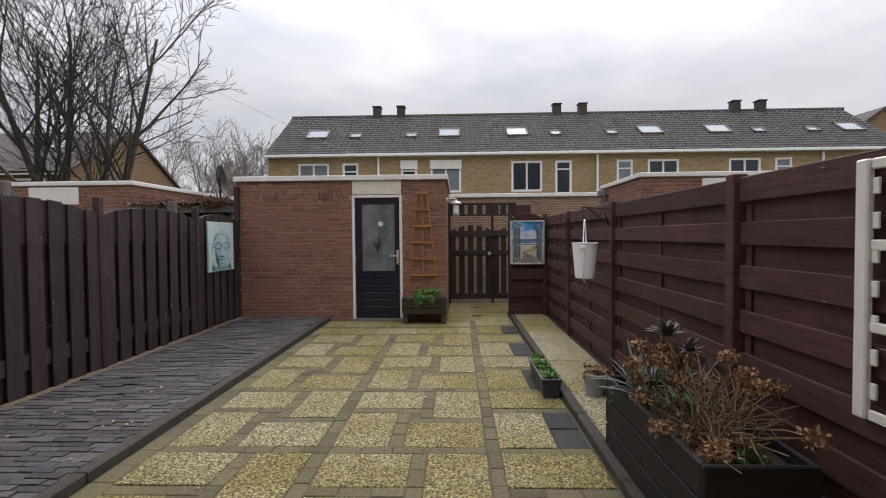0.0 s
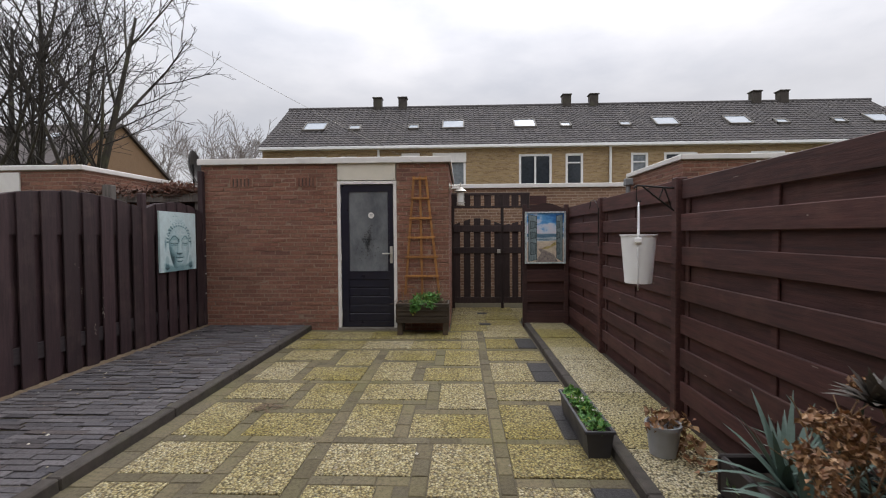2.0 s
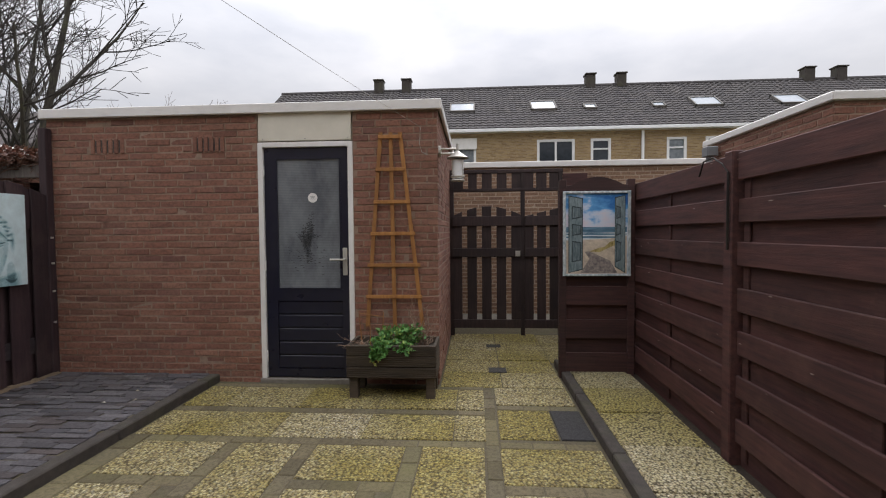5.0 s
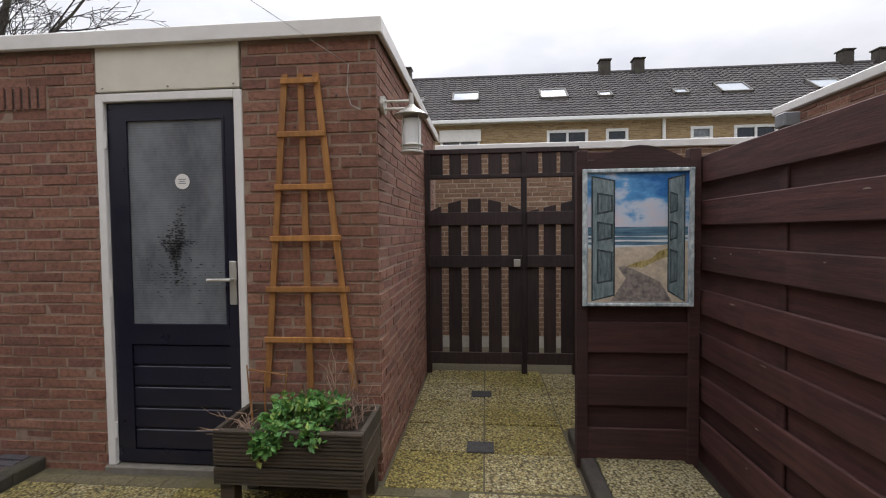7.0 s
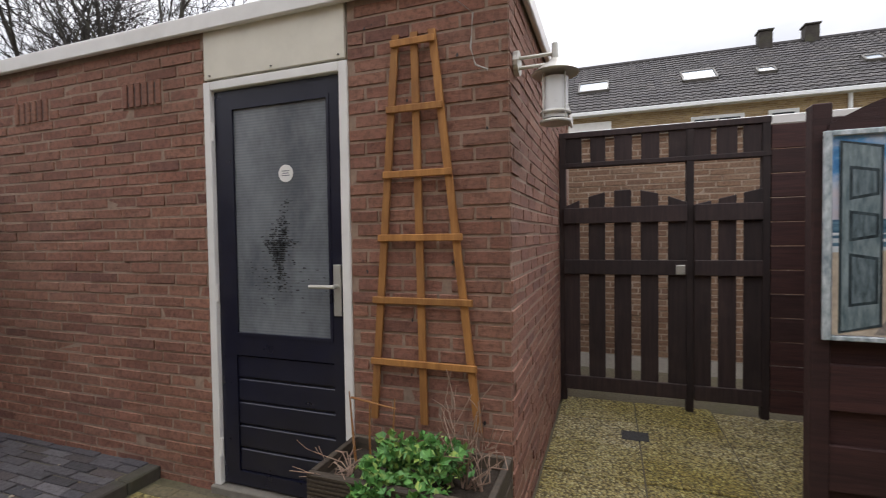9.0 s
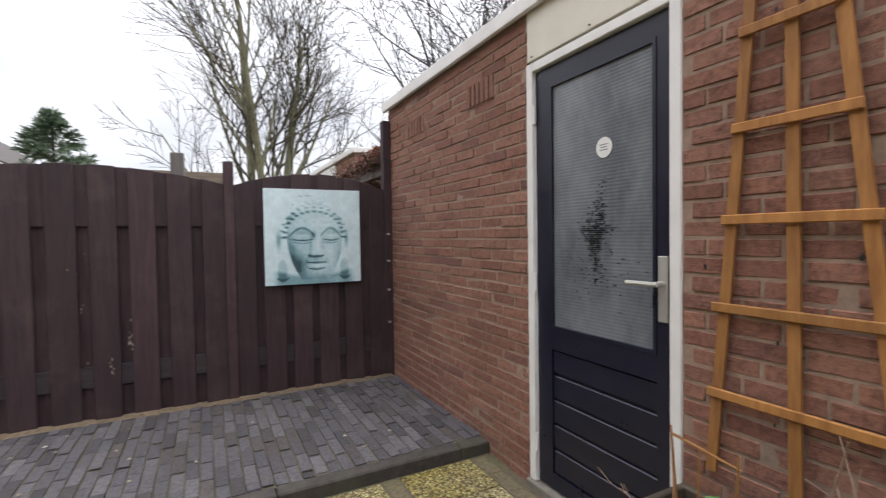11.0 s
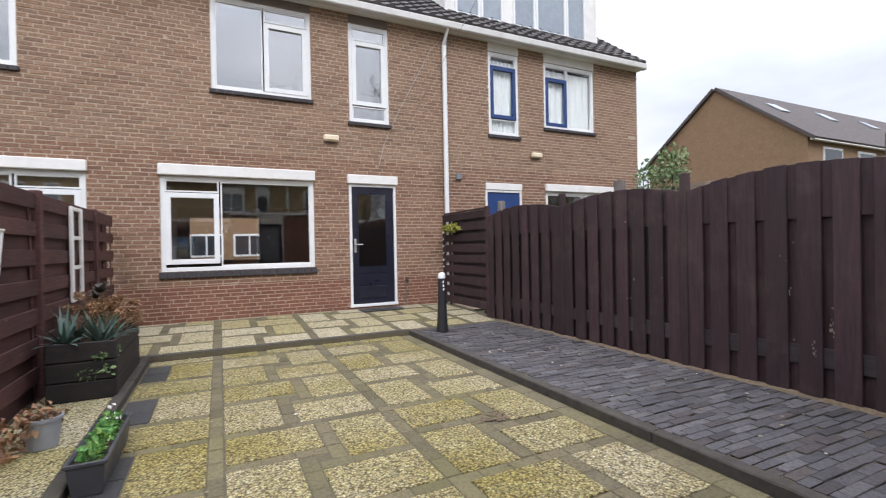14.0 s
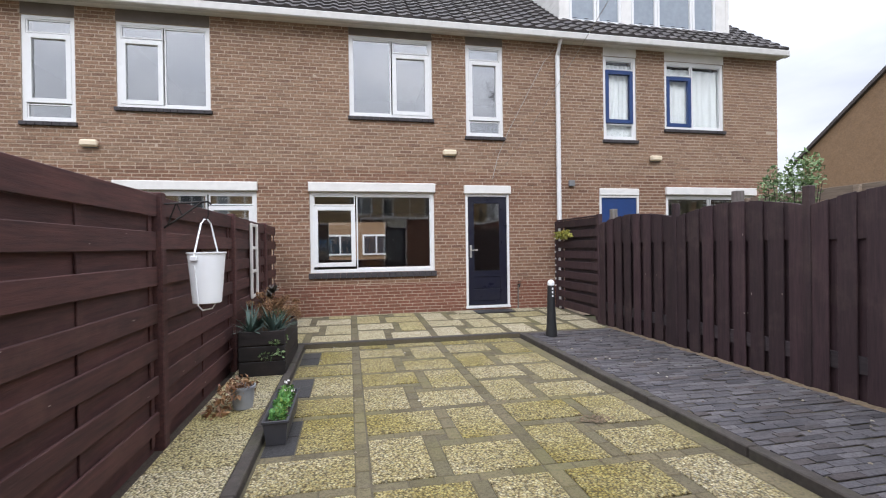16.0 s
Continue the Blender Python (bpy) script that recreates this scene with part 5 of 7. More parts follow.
bare_tree("tree", (-11.2, 15.1, 0), 12.5, 0.95, 3, 5, "tall bare multi-stemmed winter tree with dark bark", 4, fan=0.30, girth=0.0125, shoots=(8, 6, 5, 3))
bare_tree("tree", (-13.3, 16.0, 0), 13.0, 0.85, 2, 14, "tall bare winter tree with two dark stems", 4, fan=0.24, shoots=(8, 5, 5, 3))
bare_tree("tree", (-13.0, 8.75, 0), 12.5, 0.82, 3, 8, "tall bare multi-stemmed winter tree with mossy bark", 4, M_MOSSBARK, M_MOSSTWIG, fan=0.13, tip=0.0065, girth=0.0125, shoots=(10, 7, 5, 3))
# far trees, with haze painted into their bark and twig colour
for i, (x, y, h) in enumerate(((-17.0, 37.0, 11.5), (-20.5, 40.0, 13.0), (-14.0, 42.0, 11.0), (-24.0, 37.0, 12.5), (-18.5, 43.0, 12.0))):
    bare_tree("tree", (x, y, 0), h, 0.8, 3, 21 + i, "bare tree far behind the gardens, paled by painted haze", 3, M_FARTREE, M_FARTREE, tip=0.013)


def conifer(at, h, r, seed):
    """Tiers of drooping boughs with gaps between them."""
    t = thing("conifer", "green conifer behind the gardens, paled by painted haze", "tree", at=at)
    bm = bmesh.new()
    tube(bm, [(0, 0, 0), (0, 0, h * 0.97)], 0.16, 0.02, 8)
    local(part("trunk", bm, M_BARK), t)
    rnd = random.Random(seed)
    verts, faces = [], []
    for i in range(150):
        f = (i + rnd.random()) / 150
        z = h * (0.10 + 0.88 * f)
        a = rnd.uniform(0, 2 * math.pi)
        L = (r * (1 - f) ** 0.75 + 0.10) * rnd.uniform(0.75, 1.1)
        for k in range(34):
            s = rnd.random() ** 0.7
            o = Vector((math.cos(a) * L * s, math.sin(a) * L * s, z + 0.25 * L * s * s - 0.1 * s)) + rvec(rnd) * 0.10 * (1.2 - s)
            leaf(verts, faces, o, Vector((math.cos(a), math.sin(a), 0.3)) + rvec(rnd) * 0.8, rvec(rnd, 1), 0.28, 0.09)
    local(tagged(mesh_object("crown", verts, faces, M_NEEDLE), kind="stuff"), t)
    return t


conifer((-19.4, 2.6, 0), 5.75, 2.2, 4)
shrub = thing("shrub", "light green shrub behind the garden fence", "shrub", at=(-4.2, 4.45, 0))
bm = bmesh.new()
for k in range(9):
    tube(bm, [(0, 0, -0.05), (math.cos(k) * 0.15, math.sin(k) * 0.2, 1.2), (math.cos(k) * 0.24, math.sin(k) * 0.3, 2.0)], 0.012, 0.003, 5)
local(part("stem_cluster", bm, M_TWIG), shrub)
local(foliage("leaves", [(0, 0, 1.95, 0.28, 0.34, 0.32), (0.05, 0.2, 2.1, 0.2, 0.2, 0.25), (-0.05, -0.2, 1.9, 0.25, 0.2, 0.3)], M_PALELEAF, None, 1100, 0.05, 31), shrub)

# ---- things on the shed ----
trel = thing("trellis", "tapered honey-coloured wooden trellis against the brick wall", "trellis")
TY = SY - 0.03
for top, bot in ((-0.20, -0.335), (-0.115, -0.095), (-0.035, 0.145)):
    bm = bmesh.new()
    w = 0.016
    zb = 0.50
    vs = [bm.verts.new(p) for p in ((bot - w, TY, zb), (bot + w, TY, zb), (top + w, TY, 2.16), (top - w, TY, 2.16), (bot - w, TY + 0.012, zb), (bot + w, TY + 0.012, zb), (top + w, TY + 0.012, 2.16), (top - w, TY + 0.012, 2.16))]
    for f in ((0, 1, 2, 3), (7, 6, 5, 4), (0, 4, 5, 1), (1, 5, 6, 2), (2, 6, 7, 3), (3, 7, 4, 0)):
        bm.faces.new([vs[i] for i in f])
    part("upright", bm, M_TRELLIS, trel)
for z, a, b in ((2.12, -0.22, -0.02), (1.845, -0.245, 0.01), (1.57, -0.265, 0.05), (1.30, -0.295, 0.09), (1.03, -0.325, 0.13), (0.76, -0.34, 0.145)):
    part("rung", boxes((a, b, TY - 0.013, TY - 0.001, z - 0.015, z + 0.015), bevel=0.003), M_TRELLIS, trel)

planter = thing("planter_box", "weathered ribbed wooden planter on legs with green foliage", "planter")
px0, px1, py0, py1 = -0.42, 0.29, 8.13, 8.49
for k, z in enumerate((0.17, 0.26, 0.345)):
    bm = boxes((px0, px1, py0, py0 + 0.025, z, z + 0.083), bevel=0.004)
    for r in range(5):
        box(bm, px0 + 0.005, px1 - 0.005, py0 - 0.006, py0 + 0.002, z + 0.006 + r * 0.016, z + 0.014 + r * 0.016)
    part("board", bm, M_PLANTWOOD, planter)
    part("board", boxes((px0, px1, py1 - 0.025, py1, z, z + 0.083), bevel=0.004), M_PLANTWOOD, planter)
    for x in (px0, px1 - 0.025):
        part("end_board", boxes((x, x + 0.025, py0 + 0.026, py1 - 0.026, z, z + 0.083), bevel=0.004), M_PLANTWOOD, planter)
for x in (px0 + 0.05, px1 - 0.05):
    for y in (py0 + 0.06, py1 - 0.06):
        part("leg", boxes((x - 0.035, x + 0.035, y - 0.035, y + 0.035, 0.0, 0.17), bevel=0.004), M_PLANTWOOD, planter)
part("soil", boxes((px0 + 0.026, px1 - 0.026, py0 + 0.027, py1 - 0.027, 0.18, 0.375)), M_SOIL, planter)
foliage("leaves", [(-0.04, 8.26, 0.47, 0.20, 0.12, 0.09), (0.06, 8.26, 0.48, 0.14, 0.11, 0.09), (-0.14, 8.22, 0.43, 0.12, 0.10, 0.06), (-0.04, 8.14, 0.41, 0.20, 0.05, 0.05), (-0.16, 8.11, 0.37, 0.07, 0.025, 0.06)], M_LEAFG, planter, 620, 0.040, 41, 0.25, lobed=True)
foliage("yellowed_leaves", [(-0.19, 8.11, 0.32, 0.05, 0.015, 0.04)], M_YELLOWTUFT, planter, 12, 0.035, 46, -0.4)
stems("cane_support", planter, [(-0.345, 8.36, 0.37), (-0.275, 8.36, 0.37), (-0.185, 8.36, 0.37), (-0.36, 8.36, 0.64)], [(-0.375, 8.37, 0.66), (-0.28, 8.37, 0.63), (-0.165, 8.37, 0.65), (-0.16, 8.37, 0.61)], 0.006, M_TRELLIS, 42, 0.004)
rr = random.Random(43)
stems("dry_growth", planter, [(rr.uniform(0.08, 0.24), 8.3, 0.37) for i in range(20)], [(rr.uniform(0.06, 0.3), rr.uniform(8.2, 8.38), rr.uniform(0.5, 0.80)) for i in range(20)], 0.0035, M_PALETWIG, 44, 0.065)
stems("twig_tangle", planter, [(-0.3, 8.25, 0.38) for i in range(12)], [(rr.uniform(-0.55, -0.25), rr.uniform(8.08, 8.3), rr.uniform(0.40, 0.46)) for i in range(12)], 0.003, M_PALETWIG, 45, 0.065)

lamp = thing("wall_lamp", "galvanised wall lantern with frosted glass on a bracket", "lamp")
part("wall_plate", lathe([(0.05, -0.01), (0.05, 0.01)], 16), M_STEEL, lamp).matrix_world = pose(SH[1] + 0.018, 8.62, 2.01, 0, 90, 0)
bm = bmesh.new()
tube(bm, [(SH[1] + 0.02, 8.62, 2.03), (0.45, 8.62, 2.03)], 0.008, n=8)
tube(bm, [(SH[1] + 0.02, 8.62, 1.99), (0.45, 8.62, 1.99)], 0.008, n=8)
part("bracket", bm, M_STEEL, lamp)
part("roof", lathe([(0.012, 0.12), (0.014, 0.06), (0.03, 0.045), (0.095, 0.0), (0.09, -0.006)], 24, (0.45, 8.62, 1.95)), M_STEEL, lamp, "galvanised conical lamp roof", True)
part("glass", lathe([(0.05, 0.0), (0.052, 0.16)], 20, (0.45, 8.62, 1.77)), M_WHITEPVC, lamp, "frosted white lamp glass", True)
for z in (1.75, 1.785):
    part("ring", lathe([(0.06, 0.0), (0.062, 0.006), (0.06, 0.012)], 20, (0.45, 8.62, z)), M_STEEL, lamp)
for k in range(4):
    a = math.pi / 4 + k * math.pi / 2
    bm = bmesh.new()
    tube(bm, [(0.45 + 0.06 * math.cos(a), 8.62 + 0.06 * math.sin(a), 1.75), (0.45 + 0.06 * math.cos(a), 8.62 + 0.06 * math.sin(a), 1.95)], 0.003, n=6)
    part("bar", bm, M_STEEL, lamp)

for x in (-1.24, -0.86, -0.49):
    part("panel_screw", lathe([(0.006, 0), (0.006, 0.004)], 8, (x, SY - 0.014, 2.125)), M_LEADGREY, shed_wall).name = "panel_screw"
cable = thing("cable", "thin pale cable strung from the shed to the house", "cable")
bm = bmesh.new()
S, E2 = Vector((0.14, SY - 0.02, 2.20)), Vector((-1.93, HY + 0.03, 2.62))
tube(bm, [S.lerp(E2, i / 24) - Z * (0.22 * 4 * (i / 24) * (1 - i / 24) * 0.45) for i in range(25)], 0.0012, n=5)
part("strung_line", bm, M_WIRE, cable)
bm = bmesh.new()
tube(bm, [(0.14, SY - 0.02, 2.20), (0.13, SY - 0.02, 2.06), (0.15, SY - 0.02, 1.99), (0.20, SY - 0.022, 1.965)], 0.004, n=5)
part("loose_end", bm, M_WIRE, cable)

sticker = tagged(part("sticker", lathe([(0.042, 0.0), (0.042, 0.002)], 24), M_WHITE), "small round white sticker on the shed door glass", "sticker")
sticker.matrix_world = pose(-0.815, SY + 0.0185, 1.618, 90, 0, 0)
M_MOULD = plain("mould_grey", srgb(44, 46, 50), 0.6, vary=0.3)
for k in range(3):
    sb = part("print_bar", boxes((-0.022 + 0.005 * (k % 2), 0.022 - 0.005 * (k % 2), -0.012 + k * 0.011, -0.008 + k * 0.011, 0.002, 0.0028)), M_GREY)
    local(sb, sticker)
stain = thing("dirt_marks", "black mould marks on the frosted shed door glass", "stain")
rr = random.Random(61)
verts, faces = [], []
for i in range(460):
    r = rr.random()
    if r < 0.66:
        z = rr.gauss(1.26, 0.048)
        x = rr.gauss(-0.872, 0.014 + 0.028 * math.exp(-((z - 1.28) / 0.05) ** 2))
    elif r < 0.74:
        x, z = rr.gauss(-0.868, 0.004), rr.uniform(1.03, 1.20)
    elif r < 0.86:
        z = rr.uniform(1.28, 1.50)
        x = -0.845 + (z - 1.28) * 0.12 + rr.gauss(0, 0.014)
    else:
        x, z = rr.gauss(-0.87, 0.11), rr.gauss(1.11, 0.07)
    w, h = rr.uniform(0.004, 0.014), rr.uniform(0.002, 0.0042)
    z = round(z / 0.009) * 0.009
    k = len(verts)
    verts += [(x + w * math.cos(2 * math.pi * q / 7) * rr.uniform(0.7, 1.1), SY + 0.0188, z + h * math.sin(2 * math.pi * q / 7) * rr.uniform(0.7, 1.2)) for q in range(7)]
    faces.append(tuple(range(k, k + 7)))
tagged(mesh_object("mould", verts, faces, M_MOULD, stain), kind="stuff")


# ---- pictures on the fences ----
def poly(name, pts, depth, material, parent, frame_m):
    """A flat shape in local x-z, pushed out by depth, mapped to the wall by a matrix."""
    bm = bmesh.new()
    vs = [bm.verts.new((x, -depth, z)) for x, z in pts]
    bm.faces.new(vs)
    bmesh.ops.transform(bm, matrix=frame_m, verts=bm.verts)
    me = bpy.data.meshes.new(name)
    bm.to_mesh(me)
    bm.free()
    me.materials.append(material)
    ob = new(name, me)
    ob.parent = parent
    return ob


def mottled(name, a, b, scale=5.0, rough=0.6, stretch=(1, 1, 1)):
    k = Nodes(name)
    col = k.ramp(k.noise(scale, 6, 0.65, stretch), [(0.32, a), (0.68, b)])
    k.bump(k.noise(140, 2), 0.15, 0.001)
    return k.done(col, rough)


M_CANVAS = mottled("pale_canvas", srgb(170, 198, 202), srgb(214, 228, 230), 4)
art = thing("canvas_painting", "pale blue canvas painting of a stone head on the fence", "painting")
# local x runs along -y of the world when seen from the garden
AM = Matrix(((0, -1, 0, LX + 0.03), (1, 0, 0, 7.86), (0, 0, 1, 1.275), (0, 0, 0, 1)))
part("canvas", boxes((LX + 0.004, LX + 0.028, 7.485, 8.235, 0.90, 1.65), bevel=0.003), M_CANVAS, art)
TONES = [srgb(50, 78, 84), srgb(74, 106, 112), srgb(98, 132, 138), srgb(122, 156, 162), srgb(146, 178, 183), srgb(168, 196, 200), srgb(186, 210, 213), srgb(202, 221, 223)]
M_TONES = [mottled("painted_tone", tuple(v * 0.88 for v in c[:3]) + (1,), tuple(min(1, v * 1.10) for v in c[:3]) + (1,), 11) for c in TONES]


def soft(v, w):
    """1 inside, 0 outside, with an edge of width w."""
    return min(1.0, max(0.0, 0.5 - v / w))


def blot(u, v, cu, cv, ru, rv):
    return math.exp(-(((u - cu) / ru) ** 2 + ((v - cv) / rv) ** 2))


def brush(u, v, u0, u1, z, bow, w):
    """A bowed stroke between two points of one height, thinning to its ends."""
    if not u0 < u < u1:
        return 0.0
    f = math.sin(math.pi * (u - u0) / (u1 - u0))
    return math.exp(-((v - z - bow * f) / (w * (0.45 + 0.55 * f))) ** 2)


CURLS = []
for row, (cnt, ru, rv) in enumerate(((17, 0.226, 0.178), (15, 0.246, 0.212), (11, 0.232, 0.240), (7, 0.200, 0.262))):
    for i in range(cnt):
        an = math.pi * ((i + 0.5) / cnt * 1.16 - 0.08) if row < 2 else math.pi * (0.16 + 0.68 * (i + 0.5) / cnt)
        CURLS.append((0.006 + ru * math.cos(an), 0.035 + rv * math.sin(an), row))


def head_tone(u, v):
    """Lightness of the painted head at a point of the canvas, 0 dark to 1 pale."""
    t = 0.96 - 0.05 * noise.noise((u * 7, v * 7, 3)) - 0.05 * soft(abs(u) - 0.2, 0.3)
    jaw = 0.218 - max(0.0, -v) ** 2 * 0.95
    chin = -0.345 + 0.9 * (u - 0.01) ** 2
    face = soft(abs(u - 0.008) - jaw, 0.012) * soft(chin - v, 0.012) * soft(v - 0.215 + 1.3 * u * u, 0.012)
    for cu, cv, ru, rv in ((-0.272, -0.03, 0.020, 0.075), (0.258, -0.02, 0.016, 0.065)):
        t -= 0.34 * blot(u, v, cu, cv, ru, rv)
    for cu in (-0.248, 0.238):
        lobe = soft(math.hypot((u - cu) / 0.036, (v + 0.262) / 0.085) - 1, 0.2)
        t -= 0.16 * lobe
        t -= 0.42 * brush(u, v, cu - 0.042, cu + 0.048, -0.318, -0.022, 0.010)
    # neck, and the ground of the shoulders
    t -= 0.30 * soft(v + 0.338 - 0.25 * abs(u), 0.03) * soft(abs(u) - 0.30, 0.06)
    # face: pale planes, a heavy shade on one cheek and jaw
    f = 0.84 + 0.10 * blot(u, v, 0.06, 0.12, 0.14, 0.08) + 0.06 * blot(u, v, 0.14, -0.12, 0.07, 0.08)
    f -= 0.50 * blot(u, v, -0.150, -0.245, 0.090, 0.110) + 0.26 * blot(u, v, -0.19, -0.07, 0.05, 0.11)
    f -= 0.20 * blot(u, v, 0.205, -0.20, 0.035, 0.13) + 0.22 * blot(u, v, 0.02, -0.335, 0.16, 0.035)
    f -= 0.10 * abs(noise.noise((u * 22, v * 22, 1))) + 0.06 * noise.noise((u * 9, v * 9, 5))
    for u0, u1, k in ((-0.192, 0.006, 1.0), (0.050, 0.212, 0.85)):
        mid = (u0 + u1) / 2
        f -= 0.34 * k * brush(u, v, u0, u1, 0.006, 0.062, 0.011)
        f -= 0.16 * k * blot(u, v, mid, 0.030, 0.075, 0.026)
        f += 0.14 * blot(u, v, mid, 0.012, 0.050, 0.014)
        f -= 0.46 * k * brush(u, v, u0 + 0.02, u1 - 0.012, -0.020, -0.010, 0.0065)
        f -= 0.24 * k * brush(u, v, u0 + 0.03, u1 - 0.025, -0.042, -0.010, 0.0055)
    f -= 0.32 * blot(u, v, -0.008, 0.010, 0.020, 0.030) + 0.18 * blot(u, v, -0.030, -0.075, 0.014, 0.060)
    f += 0.10 * blot(u, v, 0.030, -0.06, 0.018, 0.09)
    f -= 0.62 * brush(u, v, -0.052, 0.075, -0.152, -0.006, 0.010) + 0.30 * blot(u, v, -0.038, -0.150, 0.014, 0.018)
    f -= 0.42 * brush(u, v, -0.060, 0.092, -0.204, -0.004, 0.009) + 0.12 * blot(u, v, 0.095, -0.196, 0.020, 0.024) + 0.16 * blot(u, v, -0.062, -0.198, 0.014, 0.014) + 0.10 * blot(u, v, 0.012, -0.180, 0.06, 0.012)
    f += 0.16 * blot(u, v, 0.012, -0.228, 0.050, 0.014)
    f -= 0.40 * brush(u, v, -0.050, 0.082, -0.250, -0.010, 0.008)
    t = t + (f - t) * face
    # rows of small curls over the brow, each with a dark lower rim
    for cu, cv, row in CURLS:
        r = math.hypot((u - cu) / 0.022, (v - cv) / 0.019)
        if r < 1.5:
            side = 1.05 if u < -0.12 else 0.85 if u > 0.17 else 0.75
            t -= (0.50, 0.36, 0.17, 0.12)[row] * side * blot(u, v, cu - 0.004, cv - 0.013, 0.017, 0.009)
            t += 0.05 * blot(u, v, cu + 0.004, cv + 0.005, 0.012, 0.009)
    t -= 0.30 * blot(u, v, -0.10, 0.318, 0.010, 0.006) + 0.26 * blot(u, v, -0.045, 0.322, 0.022, 0.005) + 0.20 * blot(u, v, -0.16, 0.25, 0.012, 0.008)
    return t


GRID = 124
verts, faces, slots = [], [], []
for j in range(GRID + 1):
    for i in range(GRID + 1):
        verts.append(AM @ Vector((-0.374 + 0.748 * i / GRID, -0.001, -0.374 + 0.748 * j / GRID)))
for j in range(GRID):
    for i in range(GRID):
        k = j * (GRID + 1) + i
        faces.append((k, k + 1, k + GRID + 2, k + GRID + 1))
        tone = head_tone(-0.374 + 0.748 * (i + 0.5) / GRID, -0.374 + 0.748 * (j + 0.5) / GRID) + 0.05 * noise.noise((i * 1.7, j * 1.7, 9))
        tone = 0.98 - (0.96 - tone) * 1.55
        slots.append(min(7, max(0, int(tone * 8))))
ob = mesh_object("painted_image", verts, faces, M_TONES[0], art)
for m in M_TONES[1:]:
    ob.data.materials.append(m)
ob.data.polygons.foreach_set("material_index", slots)

beach = thing("picture", "framed picture of open blue shutters onto a sandy beach", "picture")
BM = Matrix(((1, 0, 0, 1.655), (0, 1, 0, PY - 0.02), (0, 0, 1, 1.285), (0, 0, 0, 1)))


def beach_sky():
    """Printed sky: pale cloud at the horizon turning blue above."""
    k = Nodes("printed_sky")
    s = k.t.nodes.new("ShaderNodeSeparateXYZ")
    k.link(k.pos.outputs["Position"], s.inputs[0])
    up = k.range(s.outputs["Z"], 1.30, 1.66, 0.0, 0.75)
    side = k.range(s.outputs["X"], 1.45, 1.85, -0.1, 0.28)
    m = k.t.nodes.new("ShaderNodeMath")
    k.link(up, m.inputs[0])
    k.link(side, m.inputs[1])
    m2 = k.t.nodes.new("ShaderNodeMath")
    k.link(m.outputs[0], m2.inputs[0])
    k.link(k.range(k.noise(6, 6, 0.6, (1, 1, 1.7)), 0.3, 0.7, -0.42, 0.42), m2.inputs[1])
    col = k.ramp(m2.outputs[0], [(0.0, srgb(214, 206, 214)), (0.35, srgb(196, 208, 224)), (0.6, srgb(96, 160, 212)), (1.0, srgb(40, 104, 172))])
    return k.done(col, 0.4)


M_SKYP = beach_sky()
M_SEA = mottled("printed_sea", srgb(44, 84, 112), srgb(116, 150, 168), 16, 0.4, stretch=(0.4, 1, 6))
M_FOAM = mottled("printed_foam", srgb(190, 202, 208), srgb(232, 234, 234), 16, 0.4, stretch=(0.5, 1, 5))
M_SANDP = mottled("printed_sand", srgb(176, 160, 142), srgb(220, 206, 184), 22, 0.4)
M_PATH = mottled("printed_footpath", srgb(92, 86, 88), srgb(170, 158, 148), 34, 0.4)
M_DUNE = mottled("printed_dune_grass", srgb(120, 104, 48), srgb(204, 186, 128), 26, 0.4, stretch=(2, 1, 0.7))
M_SHUTTER = mottled("printed_shutter", srgb(84, 102, 107), srgb(146, 160, 162), 22, 0.4, stretch=(3, 1, 0.6))
M_SHEDGE = mottled("printed_shutter_edge", srgb(28, 38, 42), srgb(72, 86, 90), 20, 0.4, stretch=(3, 1, 0.6))
M_SHPANEL = mottled("shutter_panel_paint", srgb(62, 78, 83), srgb(124, 138, 142), 26, 0.4, stretch=(3, 1, 0.6))
M_OLDFRAME = mottled("distressed_frame", srgb(120, 136, 142), srgb(216, 222, 222), 18, stretch=(2, 2, 1))
part("board", boxes((1.372, 1.938, PY - 0.018, PY - 0.001, 0.92, 1.65)), M_SKYP, beach)
poly("sea", [(-0.26, -0.10), (0.26, -0.10), (0.26, 0.058), (-0.26, 0.058)], 0.001, M_SEA, beach, BM)
for k, (za, zb) in enumerate(((0.002, 0.012), (-0.024, -0.008), (-0.062, -0.036))):
    poly("foam", [(-0.26, za), (-0.05, za + 0.004), (0.26, za - 0.004), (0.26, zb), (0.02, zb - 0.005), (-0.26, zb)], 0.0015, M_FOAM, beach, BM)
poly("sand", [(-0.26, -0.35), (0.26, -0.35), (0.26, -0.02), (0.10, -0.045), (-0.26, -0.058)], 0.002, M_SANDP, beach, BM)
poly("footpath", [(-0.14, -0.345), (0.18, -0.345), (0.12, -0.24), (0.00, -0.18), (-0.07, -0.15), (-0.10, -0.16), (-0.06, -0.22)], 0.0025, M_PATH, beach, BM)
poly("dune", [(-0.06, -0.155), (0.02, -0.125), (0.07, -0.115), (0.11, -0.075), (0.15, -0.06), (0.20, -0.02), (0.24, -0.03), (0.24, -0.17), (0.16, -0.155), (0.06, -0.165)], 0.003, M_DUNE, beach, BM)
poly("dune_face", [(0.02, -0.165), (0.10, -0.125), (0.16, -0.10), (0.24, -0.09), (0.24, -0.20), (0.10, -0.19)], 0.0035, M_SANDP, beach, BM)
